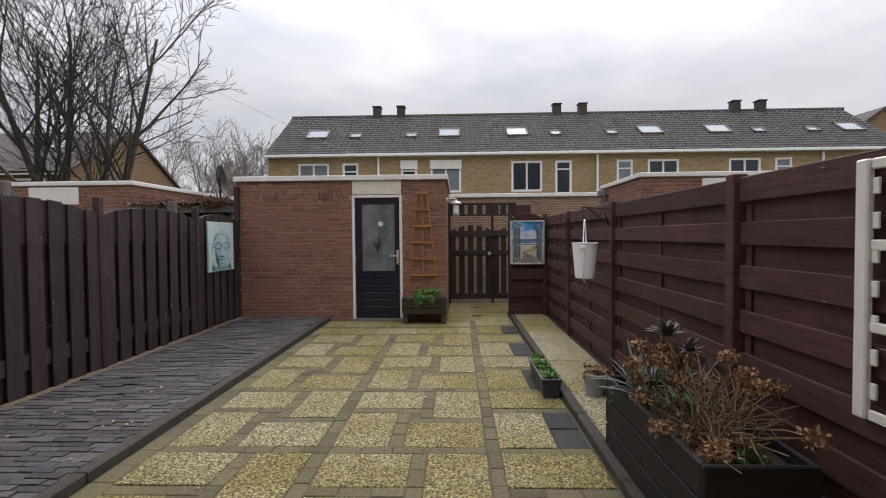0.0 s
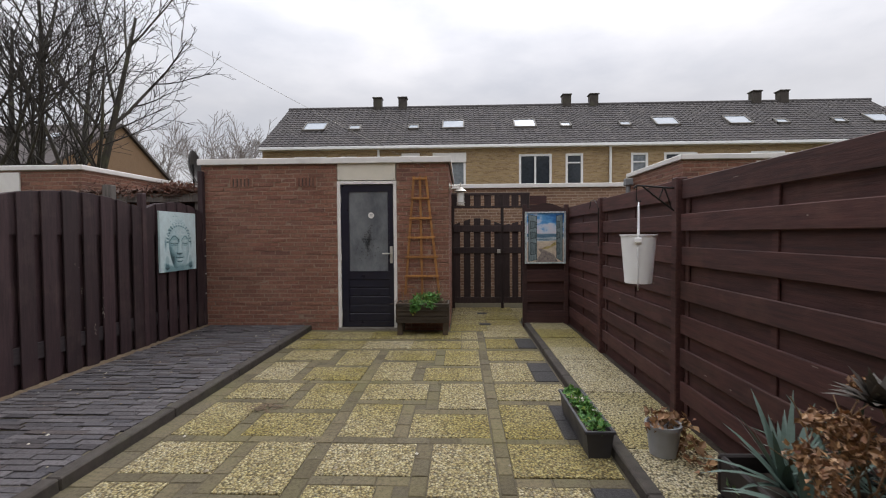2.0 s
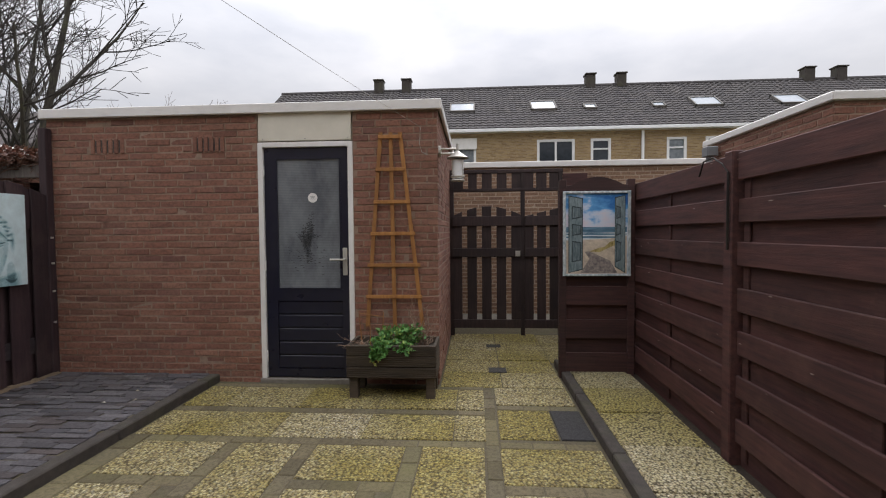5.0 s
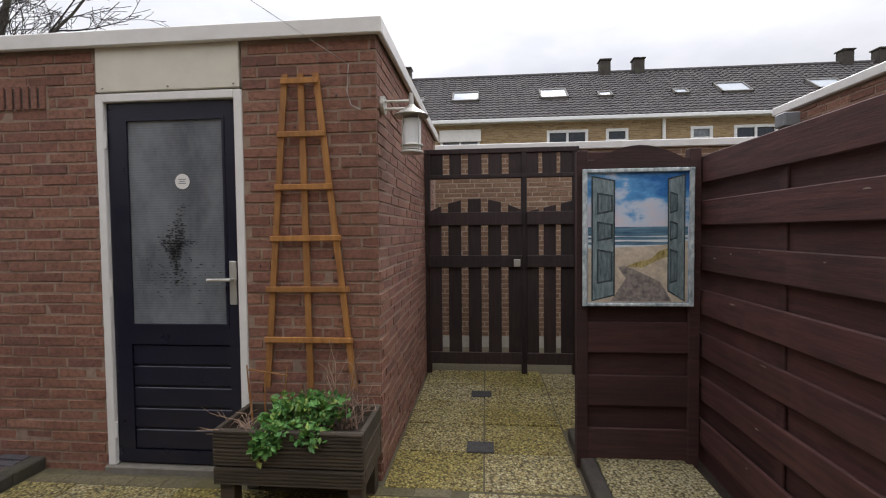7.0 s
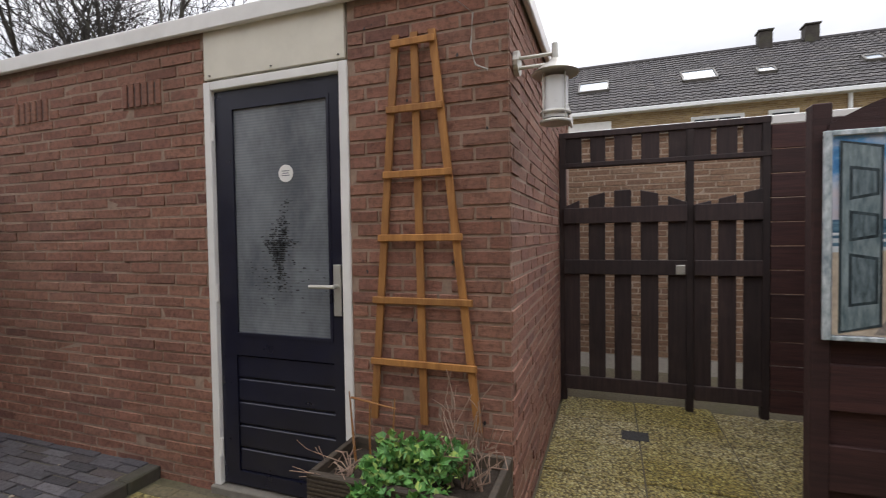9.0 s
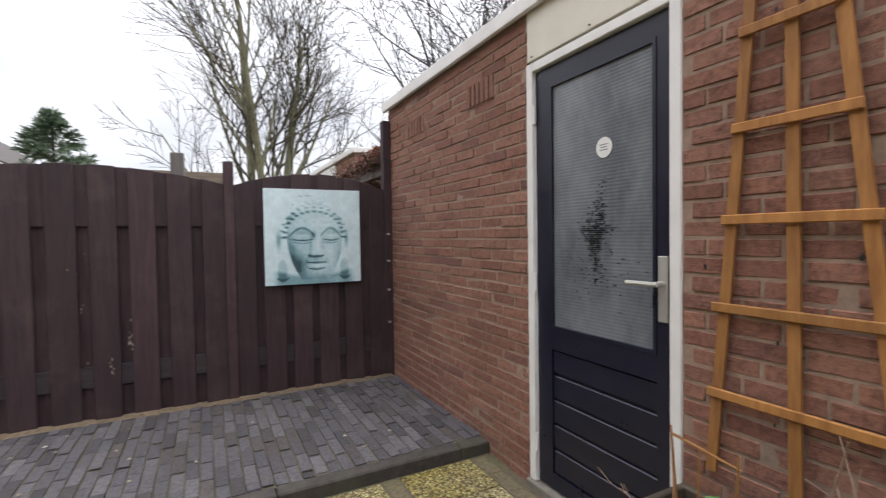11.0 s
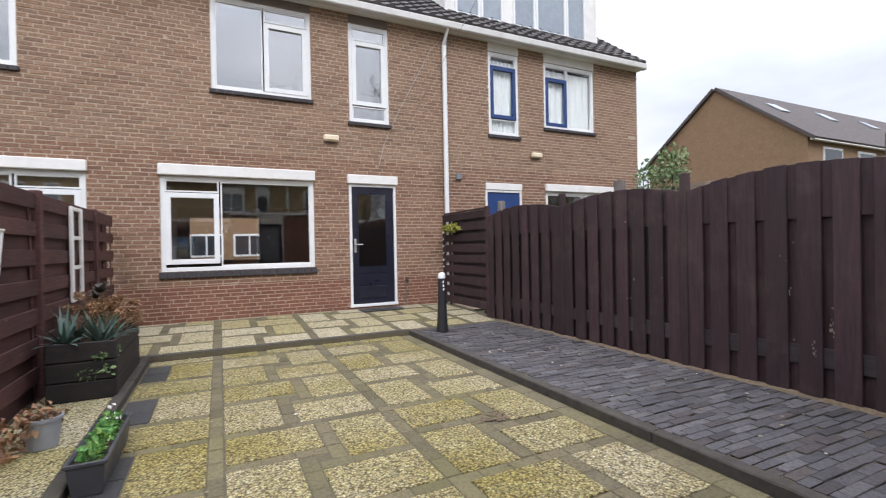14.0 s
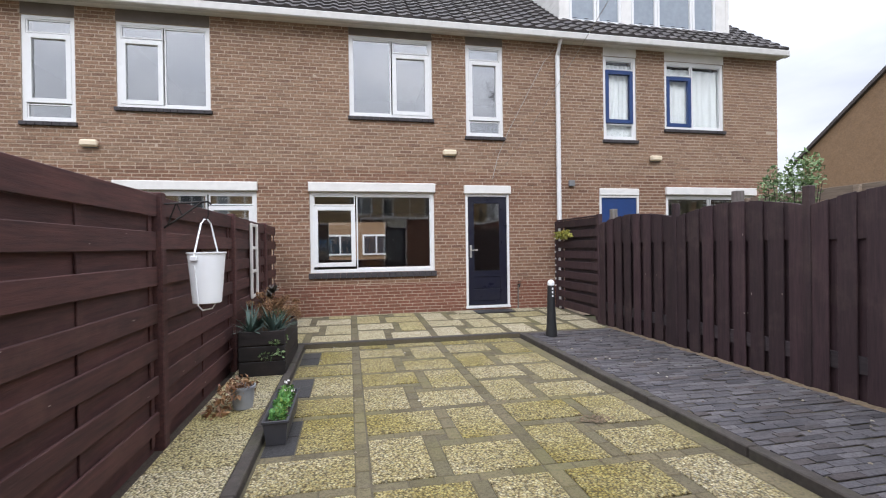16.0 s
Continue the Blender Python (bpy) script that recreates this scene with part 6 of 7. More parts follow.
for pts, inner, nx, w in (([(-0.242, -0.345), (-0.118, -0.315), (-0.118, 0.31), (-0.242, 0.335)], 1, -0.172, 0.042), ([(0.155, -0.29), (0.245, -0.345), (0.245, 0.335), (0.155, 0.315)], -1, 0.186, 0.020)):
    edge = poly("shutter", pts, 0.004, M_SHEDGE, beach, BM)
    cx = sum(q[0] for q in pts) / 4
    poly("shutter_face", [(cx + (x - cx) * 0.86, z * 0.975) for x, z in pts], 0.0045, M_SHUTTER, edge, BM)
    for z0, z1 in ((-0.25, -0.06), (-0.02, 0.09), (0.125, 0.245)):
        poly("shutter_panel", [(nx - w, z0), (nx + w, z0 + 0.015), (nx + w, z1 - 0.015), (nx - w, z1)], 0.005, M_SHEDGE, edge, BM)
        poly("shutter_panel", [(nx - w * 0.78, z0 + 0.012), (nx + w * 0.78, z0 + 0.024), (nx + w * 0.78, z1 - 0.024), (nx - w * 0.78, z1 - 0.012)], 0.0055, M_SHPANEL, edge, BM)
part("frame", boxes((1.365, 1.39, PY - 0.034, PY - 0.019, 0.915, 1.655), (1.92, 1.945, PY - 0.034, PY - 0.019, 0.915, 1.655), (1.39, 1.92, PY - 0.034, PY - 0.019, 1.635, 1.655), (1.39, 1.92, PY - 0.034, PY - 0.019, 0.915, 0.932), bevel=0.003), M_OLDFRAME, beach, "distressed blue-white frame")

# ---- bucket on its bracket ----
M_ENAMEL = plain("white_enamel", srgb(246, 248, 250), 0.35, vary=0.02, dirt=0.05, dirt_colour=srgb(170, 150, 124))
M_IRON = plain("black_iron", srgb(36, 32, 31), 0.55, 0.4)
br = thing("hanging_bracket", "black wrought-iron bracket on the fence post", "bracket")
bm = bmesh.new()
tube(bm, [(RX - 0.03, 5.42, 1.66), (1.70, 5.40, 1.68), (1.68, 5.40, 1.66)], 0.007, n=6)
tube(bm, [(RX - 0.03, 5.42, 1.50), (1.86, 5.41, 1.58), (1.74, 5.40, 1.675)], 0.007, n=6)
part("arm", bm, M_IRON, br)
bm = bmesh.new()
tube(bm, [(1.86, 5.41, 1.58), (1.89, 5.41, 1.66)], 0.005, n=6)
tube(bm, [(1.95, 5.415, 1.52), (1.90, 5.41, 1.66)], 0.005, n=6)
part("scroll", bm, M_IRON, br)
part("hook", tube(bmesh.new(), [(1.70, 5.40, 1.68), (1.70, 5.40, 1.58), (1.71, 5.40, 1.555), (1.73, 5.40, 1.57)], 0.005, n=6), M_IRON, br)
bk = thing("bucket", "white enamel bucket hanging from an iron bracket", "bucket", at=(1.715, 5.40, 0.985), turn=-22)
bm = lathe([(0.086, 0.0), (0.091, 0.004), (0.119, 0.335), (0.126, 0.34), (0.126, 0.348), (0.117, 0.348), (0.089, 0.02), (0.0005, 0.02)], 32)
local(part("body", bm, M_ENAMEL, smooth=True), bk)
bm = bmesh.new()
tube(bm, [(0.02 * math.sin(0), -0.128, 0.31), (0, -0.05, 0.54), (0, -0.018, 0.572), (0, 0.018, 0.572), (0, 0.05, 0.54), (0, 0.128, 0.31)], 0.006, n=8)
local(part("handle", bm, M_ENAMEL, label="white wire handle", smooth=True), bk)
bm = bmesh.new()
tube(bm, [(0.0, -0.12, 0.26), (0.0, -0.088, -0.01), (0.0, -0.05, -0.045), (0.0, 0.05, -0.045), (0.0, 0.088, -0.01), (0.0, 0.12, 0.26)], 0.005, n=8)
local(part("tipping_bail", bm, M_ENAMEL, label="thin white wire bail", smooth=True), bk)
for y in (-0.127, 0.127):
    local(part("lug", boxes((-0.025, 0.025, y - 0.006, y + 0.006, 0.29, 0.325), bevel=0.004), M_ENAMEL), bk)

hg = thing("fence_hanger", "dark iron hanger with a curved arm on the fence", "hanger")
bm = bmesh.new()
tube(bm, [(RX - 0.04, 7.20, 1.20), (RX - 0.04, 7.20, 1.62)], 0.007, n=6)
part("back_bar", bm, M_IRON, hg)
bm = bmesh.new()
tube(bm, [(RX - 0.04, 7.20, 1.62), (RX - 0.045, 7.25, 1.67), (RX - 0.05, 7.34, 1.72), (RX - 0.055, 7.44, 1.71), (RX - 0.055, 7.49, 1.63)], 0.005, n=6)
part("curved_arm", bm, M_IRON, hg)
# ---- old window frame on the fence ----
wf = thing("decorative_window", "old white wooden window frame with small panes hung on the fence", "window frame")
fx0, fx1 = RX - 0.034, RX - 0.012
part("stile", boxes((fx0 - 0.008, fx1, 2.565, 2.62, 0.72, 1.68), bevel=0.006), M_WHITE, wf)
part("stile", boxes((fx0 - 0.008, fx1, 2.22, 2.275, 0.72, 1.68), bevel=0.006), M_WHITE, wf)
for z in (0.72, 1.045, 1.345, 1.64):
    part("rail", boxes((fx0 + 0.004, fx1, 2.275, 2.565, z, z + 0.04), bevel=0.005), M_WHITE, wf)
for k in range(7):
    part("clip", boxes((fx0 + 0.006, fx1 - 0.004, 2.535, 2.562, 0.80 + k * 0.125, 0.86 + k * 0.125), bevel=0.003), M_WHITE, wf)

# ---- large planter with dried hydrangea and blades ----
bp = thing("planter_box", "black-brown wooden planter with dried hydrangea and spiky blades", "planter")
bx0, bx1, by0, by1 = 1.42, 1.875, 2.64, 3.83
for k in range(3):
    z = 0.045 + k * 0.156
    for x in (bx0, bx1 - 0.022):
        part("board", boxes((x, x + 0.022, by0 + 0.023, by1 - 0.023, z, z + 0.148), bevel=0.007), M_DARKBOX, bp)
    for y in (by0, by1 - 0.022):
        part("end_board", boxes((bx0, bx1, y, y + 0.022, z, z + 0.148), bevel=0.007), M_DARKBOX, bp)
part("soil", boxes((bx0 + 0.023, bx1 - 0.023, by0 + 0.023, by1 - 0.023, 0.05, 0.44)), M_SOIL, bp)
rr = random.Random(81)
roots, tips = [], []
for i in range(85):
    # a fan of bare canes from the near half of the box
    a = rr.uniform(0, 2 * math.pi)
    r = rr.uniform(0.08, 0.40)
    roots.append((1.64 + rr.uniform(-0.10, 0.10), 2.92 + rr.uniform(-0.12, 0.18), 0.44))
    tips.append((1.62 + r * math.cos(a) * 0.95, 2.98 + r * math.sin(a) * 1.15, 0.86 - r * 0.62 + rr.uniform(-0.10, 0.06)))
far_tips = []
for i in range(20):
    x, y = rr.uniform(1.48, 1.82), rr.uniform(3.15, 3.50)
    roots.append((x, y, 0.44))
    far_tips.append((x + rr.uniform(-0.14, 0.08), y + rr.uniform(-0.10, 0.1), rr.uniform(0.68, 0.86)))
stems("dry_growth", bp, roots, tips + far_tips, 0.0042, M_DRYSTEM, 82, 0.07)
bent = [(1.64, 2.95, 0.44)] * 5
low = [(1.38, 2.96, 0.52), (1.37, 3.14, 0.60), (1.40, 3.26, 0.66), (1.92, 2.98, 0.70), (1.50, 2.72, 0.52)]
stems("bent_cane", bp, bent, low, 0.0042, M_DRYSTEM, 83, 0.10)
for i, tp in enumerate(far_tips[:13] + low + rr.sample(tips, 7)):
    foliage("dried_head", [(tp[0], tp[1], tp[2], 0.048, 0.048, 0.036)], M_DRY, bp, 130, 0.024, 90 + i, 0.1)
foliage("dry_leaves", [(1.62, 2.95, 0.48, 0.20, 0.26, 0.04)], M_DRY, bp, 110, 0.045, 120)
foliage("low_leaves", [(1.66, 2.80, 0.46, 0.15, 0.12, 0.03), (1.58, 3.12, 0.60, 0.10, 0.10, 0.08)], M_LEAFD, bp, 90, 0.06, 121)
for i, (x, y, n, L) in enumerate(((1.56, 3.66, 34, 0.38), (1.78, 3.70, 32, 0.37), (1.52, 3.50, 20, 0.30), (1.76, 3.44, 18, 0.38))):
    blades("blade", bp, (x, y, 0.46), n, L, 0.034, 130 + i, M_BLADE)
stems("rosette_stem", bp, [(1.64, 3.34, 0.44)], [(1.60, 3.36, 0.88)], 0.012, M_DRYSTEM, 140)
blades("wilted_blade", bp, (1.60, 3.36, 0.86), 60, 0.13, 0.044, 141, M_PURPLE)
blades("wilted_blade", bp, (1.66, 3.24, 0.80), 30, 0.10, 0.040, 150, M_PURPLE)
stems("rosette_stem", bp, [(1.68, 3.24, 0.44)], [(1.66, 3.24, 0.81)], 0.010, M_DRYSTEM, 145)
foliage("trailing_leaves", [(1.52, 3.84, 0.38, 0.05, 0.015, 0.03), (1.60, 3.84, 0.24, 0.10, 0.015, 0.05), (1.47, 3.84, 0.27, 0.04, 0.015, 0.05), (1.43, 3.7, 0.40, 0.015, 0.05, 0.04)], M_PALELEAF, bp, 110, 0.036, 142)

# ---- trough, pot, bollard ----
tr = thing("plant_trough", "black plastic trough of small green plants on the patio", "planter")
tx0, tx1, ty0, ty1 = 1.185, 1.350, 4.78, 5.52
bm = bmesh.new()
lo, hi = 0.02, 0.0
outer = [(tx0 + lo, ty0 + lo, 0.002), (tx1 - lo, ty0 + lo, 0.002), (tx1 - lo, ty1 - lo, 0.002), (tx0 + lo, ty1 - lo, 0.002), (tx0, ty0, 0.17), (tx1, ty0, 0.17), (tx1, ty1, 0.17), (tx0, ty1, 0.17), (tx0 + 0.012, ty0 + 0.012, 0.17), (tx1 - 0.012, ty0 + 0.012, 0.17), (tx1 - 0.012, ty1 - 0.012, 0.17), (tx0 + 0.012, ty1 - 0.012, 0.17), (tx0 + 0.02, ty0 + 0.02, 0.13), (tx1 - 0.02, ty0 + 0.02, 0.13), (tx1 - 0.02, ty1 - 0.02, 0.13), (tx0 + 0.02, ty1 - 0.02, 0.13)]
vs = [bm.verts.new(p) for p in outer]
bm.faces.new([vs[i] for i in (3, 2, 1, 0)])
for b in (0, 4, 8):
    for i in range(4):
        bm.faces.new([vs[b + i], vs[b + (i + 1) % 4], vs[b + 4 + (i + 1) % 4], vs[b + 4 + i]])
bm.faces.new([vs[i] for i in (12, 13, 14, 15)])
part("trough", bm, M_TROUGH, tr)
part("rim", boxes((tx0 - 0.008, tx1 + 0.008, ty0 - 0.008, ty0 + 0.006, 0.155, 0.175), (tx0 - 0.008, tx1 + 0.008, ty1 - 0.006, ty1 + 0.008, 0.155, 0.175), (tx0 - 0.008, tx0 + 0.006, ty0 + 0.006, ty1 - 0.006, 0.155, 0.175), (tx1 - 0.006, tx1 + 0.008, ty0 + 0.006, ty1 - 0.006, 0.155, 0.175), bevel=0.003), M_TROUGH, tr)
part("soil", boxes((tx0 + 0.022, tx1 - 0.022, ty0 + 0.022, ty1 - 0.022, 0.131, 0.15)), M_SOIL, tr)
foliage("leaves", [(1.268, 4.86 + k * 0.115, 0.175, 0.065, 0.07, 0.04) for k in range(6)], M_LEAFG, tr, 300, 0.036, 151, 0.5, lobed=True)
foliage("flowers", [(1.26, 4.9, 0.25, 0.05, 0.06, 0.02), (1.22, 5.1, 0.25, 0.05, 0.06, 0.02)], M_WHITE, tr, 14, 0.025, 152, 0.8)

pot = thing("flower_pot", "grey plastic flower pot with a withered plant", "plant pot", at=(1.63, 4.78, 0.045))
local(part("pot", lathe([(0.070, 0.0), (0.074, 0.003), (0.095, 0.165), (0.102, 0.166), (0.102, 0.185), (0.09, 0.185), (0.085, 0.15), (0.0005, 0.15)], 28), M_POT, smooth=True), pot)
local(foliage("withered_leaves", [(0, 0, 0.20, 0.13, 0.13, 0.05), (0.08, 0.05, 0.17, 0.12, 0.12, 0.04)], M_DRY, None, 130, 0.05, 161, 0.1), pot)
litter = thing("leaf_litter", "withered brown leaves lying on the pebble border", "leaves", kind="stuff")
foliage("fallen_leaves", [(1.80, 4.75, 0.065, 0.12, 0.35, 0.012)], M_DRY, litter, 90, 0.06, 162, 0.0)

bol = thing("bollard", "black garden bollard with a white cap on the terrace edge", "bollard", at=(-2.03, 2.74, TZ))
local(part("post", lathe([(0.082, 0.0), (0.083, 0.02), (0.070, 0.14), (0.058, 0.40), (0.048, 0.72)], 24), M_BLACK, smooth=True), bol)
local(part("cap", lathe([(0.050, 0.72), (0.051, 0.735), (0.046, 0.770), (0.028, 0.793), (0.001, 0.80)], 24), M_WHITEPVC, label="domed white cap", smooth=True), bol)
for k in range(3):
    b = boxes((-0.010, 0.010, 0.048, 0.056, 0.56 + k * 0.05, 0.59 + k * 0.05))
    local(part("white_mark", b, M_WHITEPVC), bol)

# ---- small things on the house ----
for x in (-1.10, 4.83, -5.42):
    wl2 = thing("wall_light", "small cream bulkhead light on the brick facade", "lamp", "lights of the facade", at=(x, HY + 0.008, 3.09))
    bm = boxes((-0.13, 0.13, 0.0, 0.09, -0.055, 0.055), bevel=0.025)
    local(part("cover", bm, M_LAMPCREAM, smooth=False), wl2)
    local(part("base", boxes((-0.11, 0.11, -0.006, 0.012, -0.07, -0.05), bevel=0.003), M_GREY), wl2)
jb = thing("junction_box", "small grey junction box on the facade", "box", at=(-3.56, HY + 0.006, 2.56))
local(part("housing", boxes((-0.06, 0.06, 0, 0.05, -0.06, 0.06), bevel=0.008), M_GREY), jb)
local(part("lid", boxes((-0.054, 0.054, 0.05, 0.056, -0.054, 0.054), bevel=0.002), M_GREY), jb)
tap = thing("garden_tap", "dark outdoor tap with bent pipe beside the back door", "tap")
bm = bmesh.new()
tube(bm, [(-2.42, HY + 0.02, 0.12), (-2.42, HY + 0.03, 0.60)], 0.012, n=8)
part("pipe", bm, M_LEADGREY, tap)
bm = bmesh.new()
tube(bm, [(-2.42, HY + 0.03, 0.60), (-2.42, HY + 0.12, 0.62), (-2.40, HY + 0.15, 0.56)], 0.016, 0.012, n=8)
part("spout", bm, M_IRON, tap)
part("valve", lathe([(0.028, 0), (0.028, 0.014)], 10, (-2.42, HY + 0.09, 0.645)), M_IRON, tap)
tagged(part("doormat", boxes((-2.22, -1.50, HY + 0.06, HY + 0.42, TZ + 0.065, TZ + 0.085), bevel=0.006), M_BLACK), "thin black doormat before the back door", "doormat")
cab2 = thing("wall_cable", "thin pale cable clipped diagonally to the facade", "cable")
bm = bmesh.new()
tube(bm, [(-3.32, HY + 0.012, 5.28), (-3.0, HY + 0.013, 4.9), (-2.25, HY + 0.014, 3.5), (-2.05, HY + 0.014, 3.05), (-1.93, HY + 0.03, 2.62)], 0.006, n=5)
part("clipped_line", bm, M_WIRE, cab2)
tuft = thing("plant_tuft", "yellow-green tuft of plant tied to the slatted screen", "plant")
foliage("leaves", [(LX + 0.07, 0.80, 1.52, 0.06, 0.26, 0.06), (LX + 0.06, 0.95, 1.54, 0.05, 0.2, 0.05)], M_YELLOWTUFT, tuft, 320, 0.07, 171, 0.1)
for i in range(8):
    kn = tagged(part("insulator", lathe([(0.016, 0), (0.016, 0.03)], 10, (LX + 0.012, HY + 0.06, 0.55 + i * 0.13)), M_WHITEPVC), "small white knob on the screen's end post", "knob", "knobs on the screen post")
for z in (0.52, 0.80, 1.05, 1.28):
    tagged(part("hinge_bolt", lathe([(0.012, 0), (0.012, 0.016)], 10, (LX + 0.016, 8.49, z)), M_STEEL), "bright bolt on the tall fence post", "bolt", "bolts on the tall post")
M_CURTAIN = plain("net_curtain", srgb(222, 224, 222), 0.9, vary=0.06, dirt=0.0)
for (a, b, c, d2) in ((-4.98, -4.31, 3.5, 5.0), (-7.05, -5.71, 3.7, 5.0)):
    bm = bmesh.new()
    n = 26
    pv = None
    for i in range(n + 1):
        x = a + (b - a) * i / n
        y = HY - 0.125 + 0.014 * math.sin(i * 1.7)
        cv = (bm.verts.new((x, y, c)), bm.verts.new((x, y, d2)))
        if pv:
            bm.faces.new((pv[0], cv[0], cv[1], pv[1]))
        pv = cv
    ob = tagged(part("curtain", bm, M_CURTAIN), "white net curtain hanging behind the blue window", "curtain", "curtains of the end house")

# ---- dormer on the end house ----
dor = thing("dormer", "white boarded roof dormer with a band of windows", "dormer")
dx0, dx1, dy0, dy1, dz0, dz1 = -7.75, -3.62, -2.6, -0.15, 5.98, 7.6
part("cheek", boxes((dx0, dx0 + 0.08, dy0, dy1, dz0 - 0.4, dz1)), M_WHITE, dor)
part("cheek", boxes((dx1 - 0.08, dx1, dy0, dy1, dz0 - 0.4, dz1)), M_WHITE, dor)
part("apron", boxes((dx0 + 0.08, dx1 - 0.08, dy1 - 0.1, dy1 - 0.004, dz0 - 0.5, dz0 + 0.12)), M_WHITE, dor)
part("dormer_roof", boxes((dx0 - 0.12, dx1 + 0.12, dy0, dy1 + 0.15, dz1, dz1 + 0.16), bevel=0.01), M_WHITE, dor)
zg = dz0 + 0.05
for a, b in ((-4.46, -3.84), (-5.04, -4.47), (-5.91, -5.29), (-6.79, -5.92), (-7.39, -6.80)):
    f = part("window", boxes((a, a + 0.06, dy1 - 0.08, dy1, zg, dz1), (b - 0.06, b, dy1 - 0.08, dy1, zg, dz1), (a + 0.06, b - 0.06, dy1 - 0.08, dy1, zg, zg + 0.07), (a + 0.06, b - 0.06, dy1 - 0.08, dy1, dz1 - 0.08, dz1), bevel=0.004), M_WHITEPVC, dor)
    part("pane", boxes((a + 0.06, b - 0.06, dy1 - 0.05, dy1 - 0.04, zg + 0.07, dz1 - 0.08)), M_SKYLIGHT, f)
for a, b in ((dx0 + 0.08, -7.395), (-5.285, -5.045), (-3.835, dx1 - 0.08)):
    part("panel", boxes((a, b, dy1 - 0.08, dy1 - 0.006, zg, dz1), bevel=0.003), M_WHITE, dor)
for k in range(16):
    # overlapping boards along the cheek towards the garden
    z = 5.55 + k * 0.125
    part("cheek_board", boxes((dx1 + 0.001, dx1 + 0.016, dy0, dy1 - 0.002, z, z + 0.121), bevel=0.004), M_WHITE, dor)

# ---- lean-to with vines, dish ----
lt = thing("lean_to", "corrugated lean-to roof overgrown with dry vines beside the shed", "lean-to")
verts, faces = [], []
n = 60
for i in range(n + 1):
    x = -5.22 + (5.22 - 3.27) * i / n
    w = 0.022 * math.sin(i * 1.3)
    verts += [(x, 8.55, 2.00 + w), (x, 10.4, 2.12 + w), (x, 8.55, 1.992 + w), (x, 10.4, 2.112 + w)]
    if i:
        k = 4 * i
        faces += [(k - 4, k, k + 1, k - 3), (k - 2, k - 1, k + 3, k + 2), (k - 4, k - 2, k + 2, k)]
M_CORR = plain("rusty_corrugated", srgb(104, 84, 74), 0.8, vary=0.3, dirt=0.5, dirt_colour=srgb(74, 54, 44))
mesh_object("corrugated_sheet", verts, faces, M_CORR, lt)
part("fascia_board", boxes((-5.22, -3.27, 8.57, 8.60, 1.84, 1.96)), M_OLDPOST, lt)
part("back_wall", boxes((-5.22, -3.27, 10.3, 10.4, -0.05, 2.0)), M_LEFT, lt)
for x in (-5.15, -3.35):
    part("post", boxes((x - 0.04, x + 0.04, 8.61, 8.69, -0.05, 1.96)), M_OLDPOST, lt)
rr = random.Random(191)
a = [(rr.uniform(-5.2, -3.3), rr.uniform(8.5, 8.7), rr.uniform(1.9, 2.02)) for i in range(230)]
b = [(p[0] + rr.uniform(-0.4, 0.4), p[1] + rr.uniform(-0.1, 0.2), p[2] + rr.uniform(-0.15, 0.16)) for p in a]
stems("vines", lt, a, b, 0.005, M_VINESTEM, 192, 0.1)
foliage("dry_leaves", [(-4.3, 8.6, 1.98, 0.95, 0.12, 0.08), (-3.6, 8.6, 2.02, 0.3, 0.15, 0.10)], M_VINE, lt, 800, 0.05, 193)
dish = thing("satellite_dish", "dark satellite dish on a short mast behind the shed", "dish")
bm = bmesh.new()
tube(bm, [(-4.80, 11.0, 0.0), (-4.80, 11.0, 2.75)], 0.02, n=8)
part("mast", bm, M_IRON, dish)
bm = lathe([(0.001, 0.0), (0.15, 0.02), (0.28, 0.075), (0.33, 0.11), (0.325, 0.12), (0.27, 0.085), (0.14, 0.03), (0.002, 0.012)], 24)
ob = part("reflector", bm, M_IRON, dish, smooth=True)
ob.matrix_world = pose(-4.84, 10.95, 2.68, 0, 82, 12)
dp = thing("drainpipe", "grey rainwater outlet at the corner of the neighbouring shed", "pipe")
part("hopper", boxes((3.34, 3.47, 10.28, 10.42, 2.18, 2.30), bevel=0.01), M_GREY, dp)
part("pipe", lathe([(0.04, 0.0), (0.04, 2.18)], 12, (3.40, 10.35, 0.0)), M_GREY, dp)

scuff = thing("paint_scuffs", "flaked pale paint scuffs on the stained fence boards", "stain", kind="stuff")
rr = random.Random(221)
verts, faces = [], []
for cy, cz, nn, sy, sz in ((6.62, 0.58, 16, 0.02, 0.06), (6.50, 0.40, 8, 0.012, 0.03), (6.35, 0.75, 8, 0.03, 0.2), (4.9, 0.6, 8, 0.3, 0.3), (3.4, 0.8, 6, 0.3, 0.3)):
    for i in range(nn):
        y, z, s = rr.gauss(cy, sy), rr.gauss(cz, sz), rr.uniform(0.003, 0.010)
        k = len(verts)
        verts += [(LX + 0.0012, y + s * 0.6 * math.cos(q * 1.047) * rr.uniform(0.5, 1.2), z + s * 1.6 * math.sin(q * 1.047) * rr.uniform(0.5, 1.2)) for q in range(6)]
        faces.append(tuple(range(k, k + 6)))
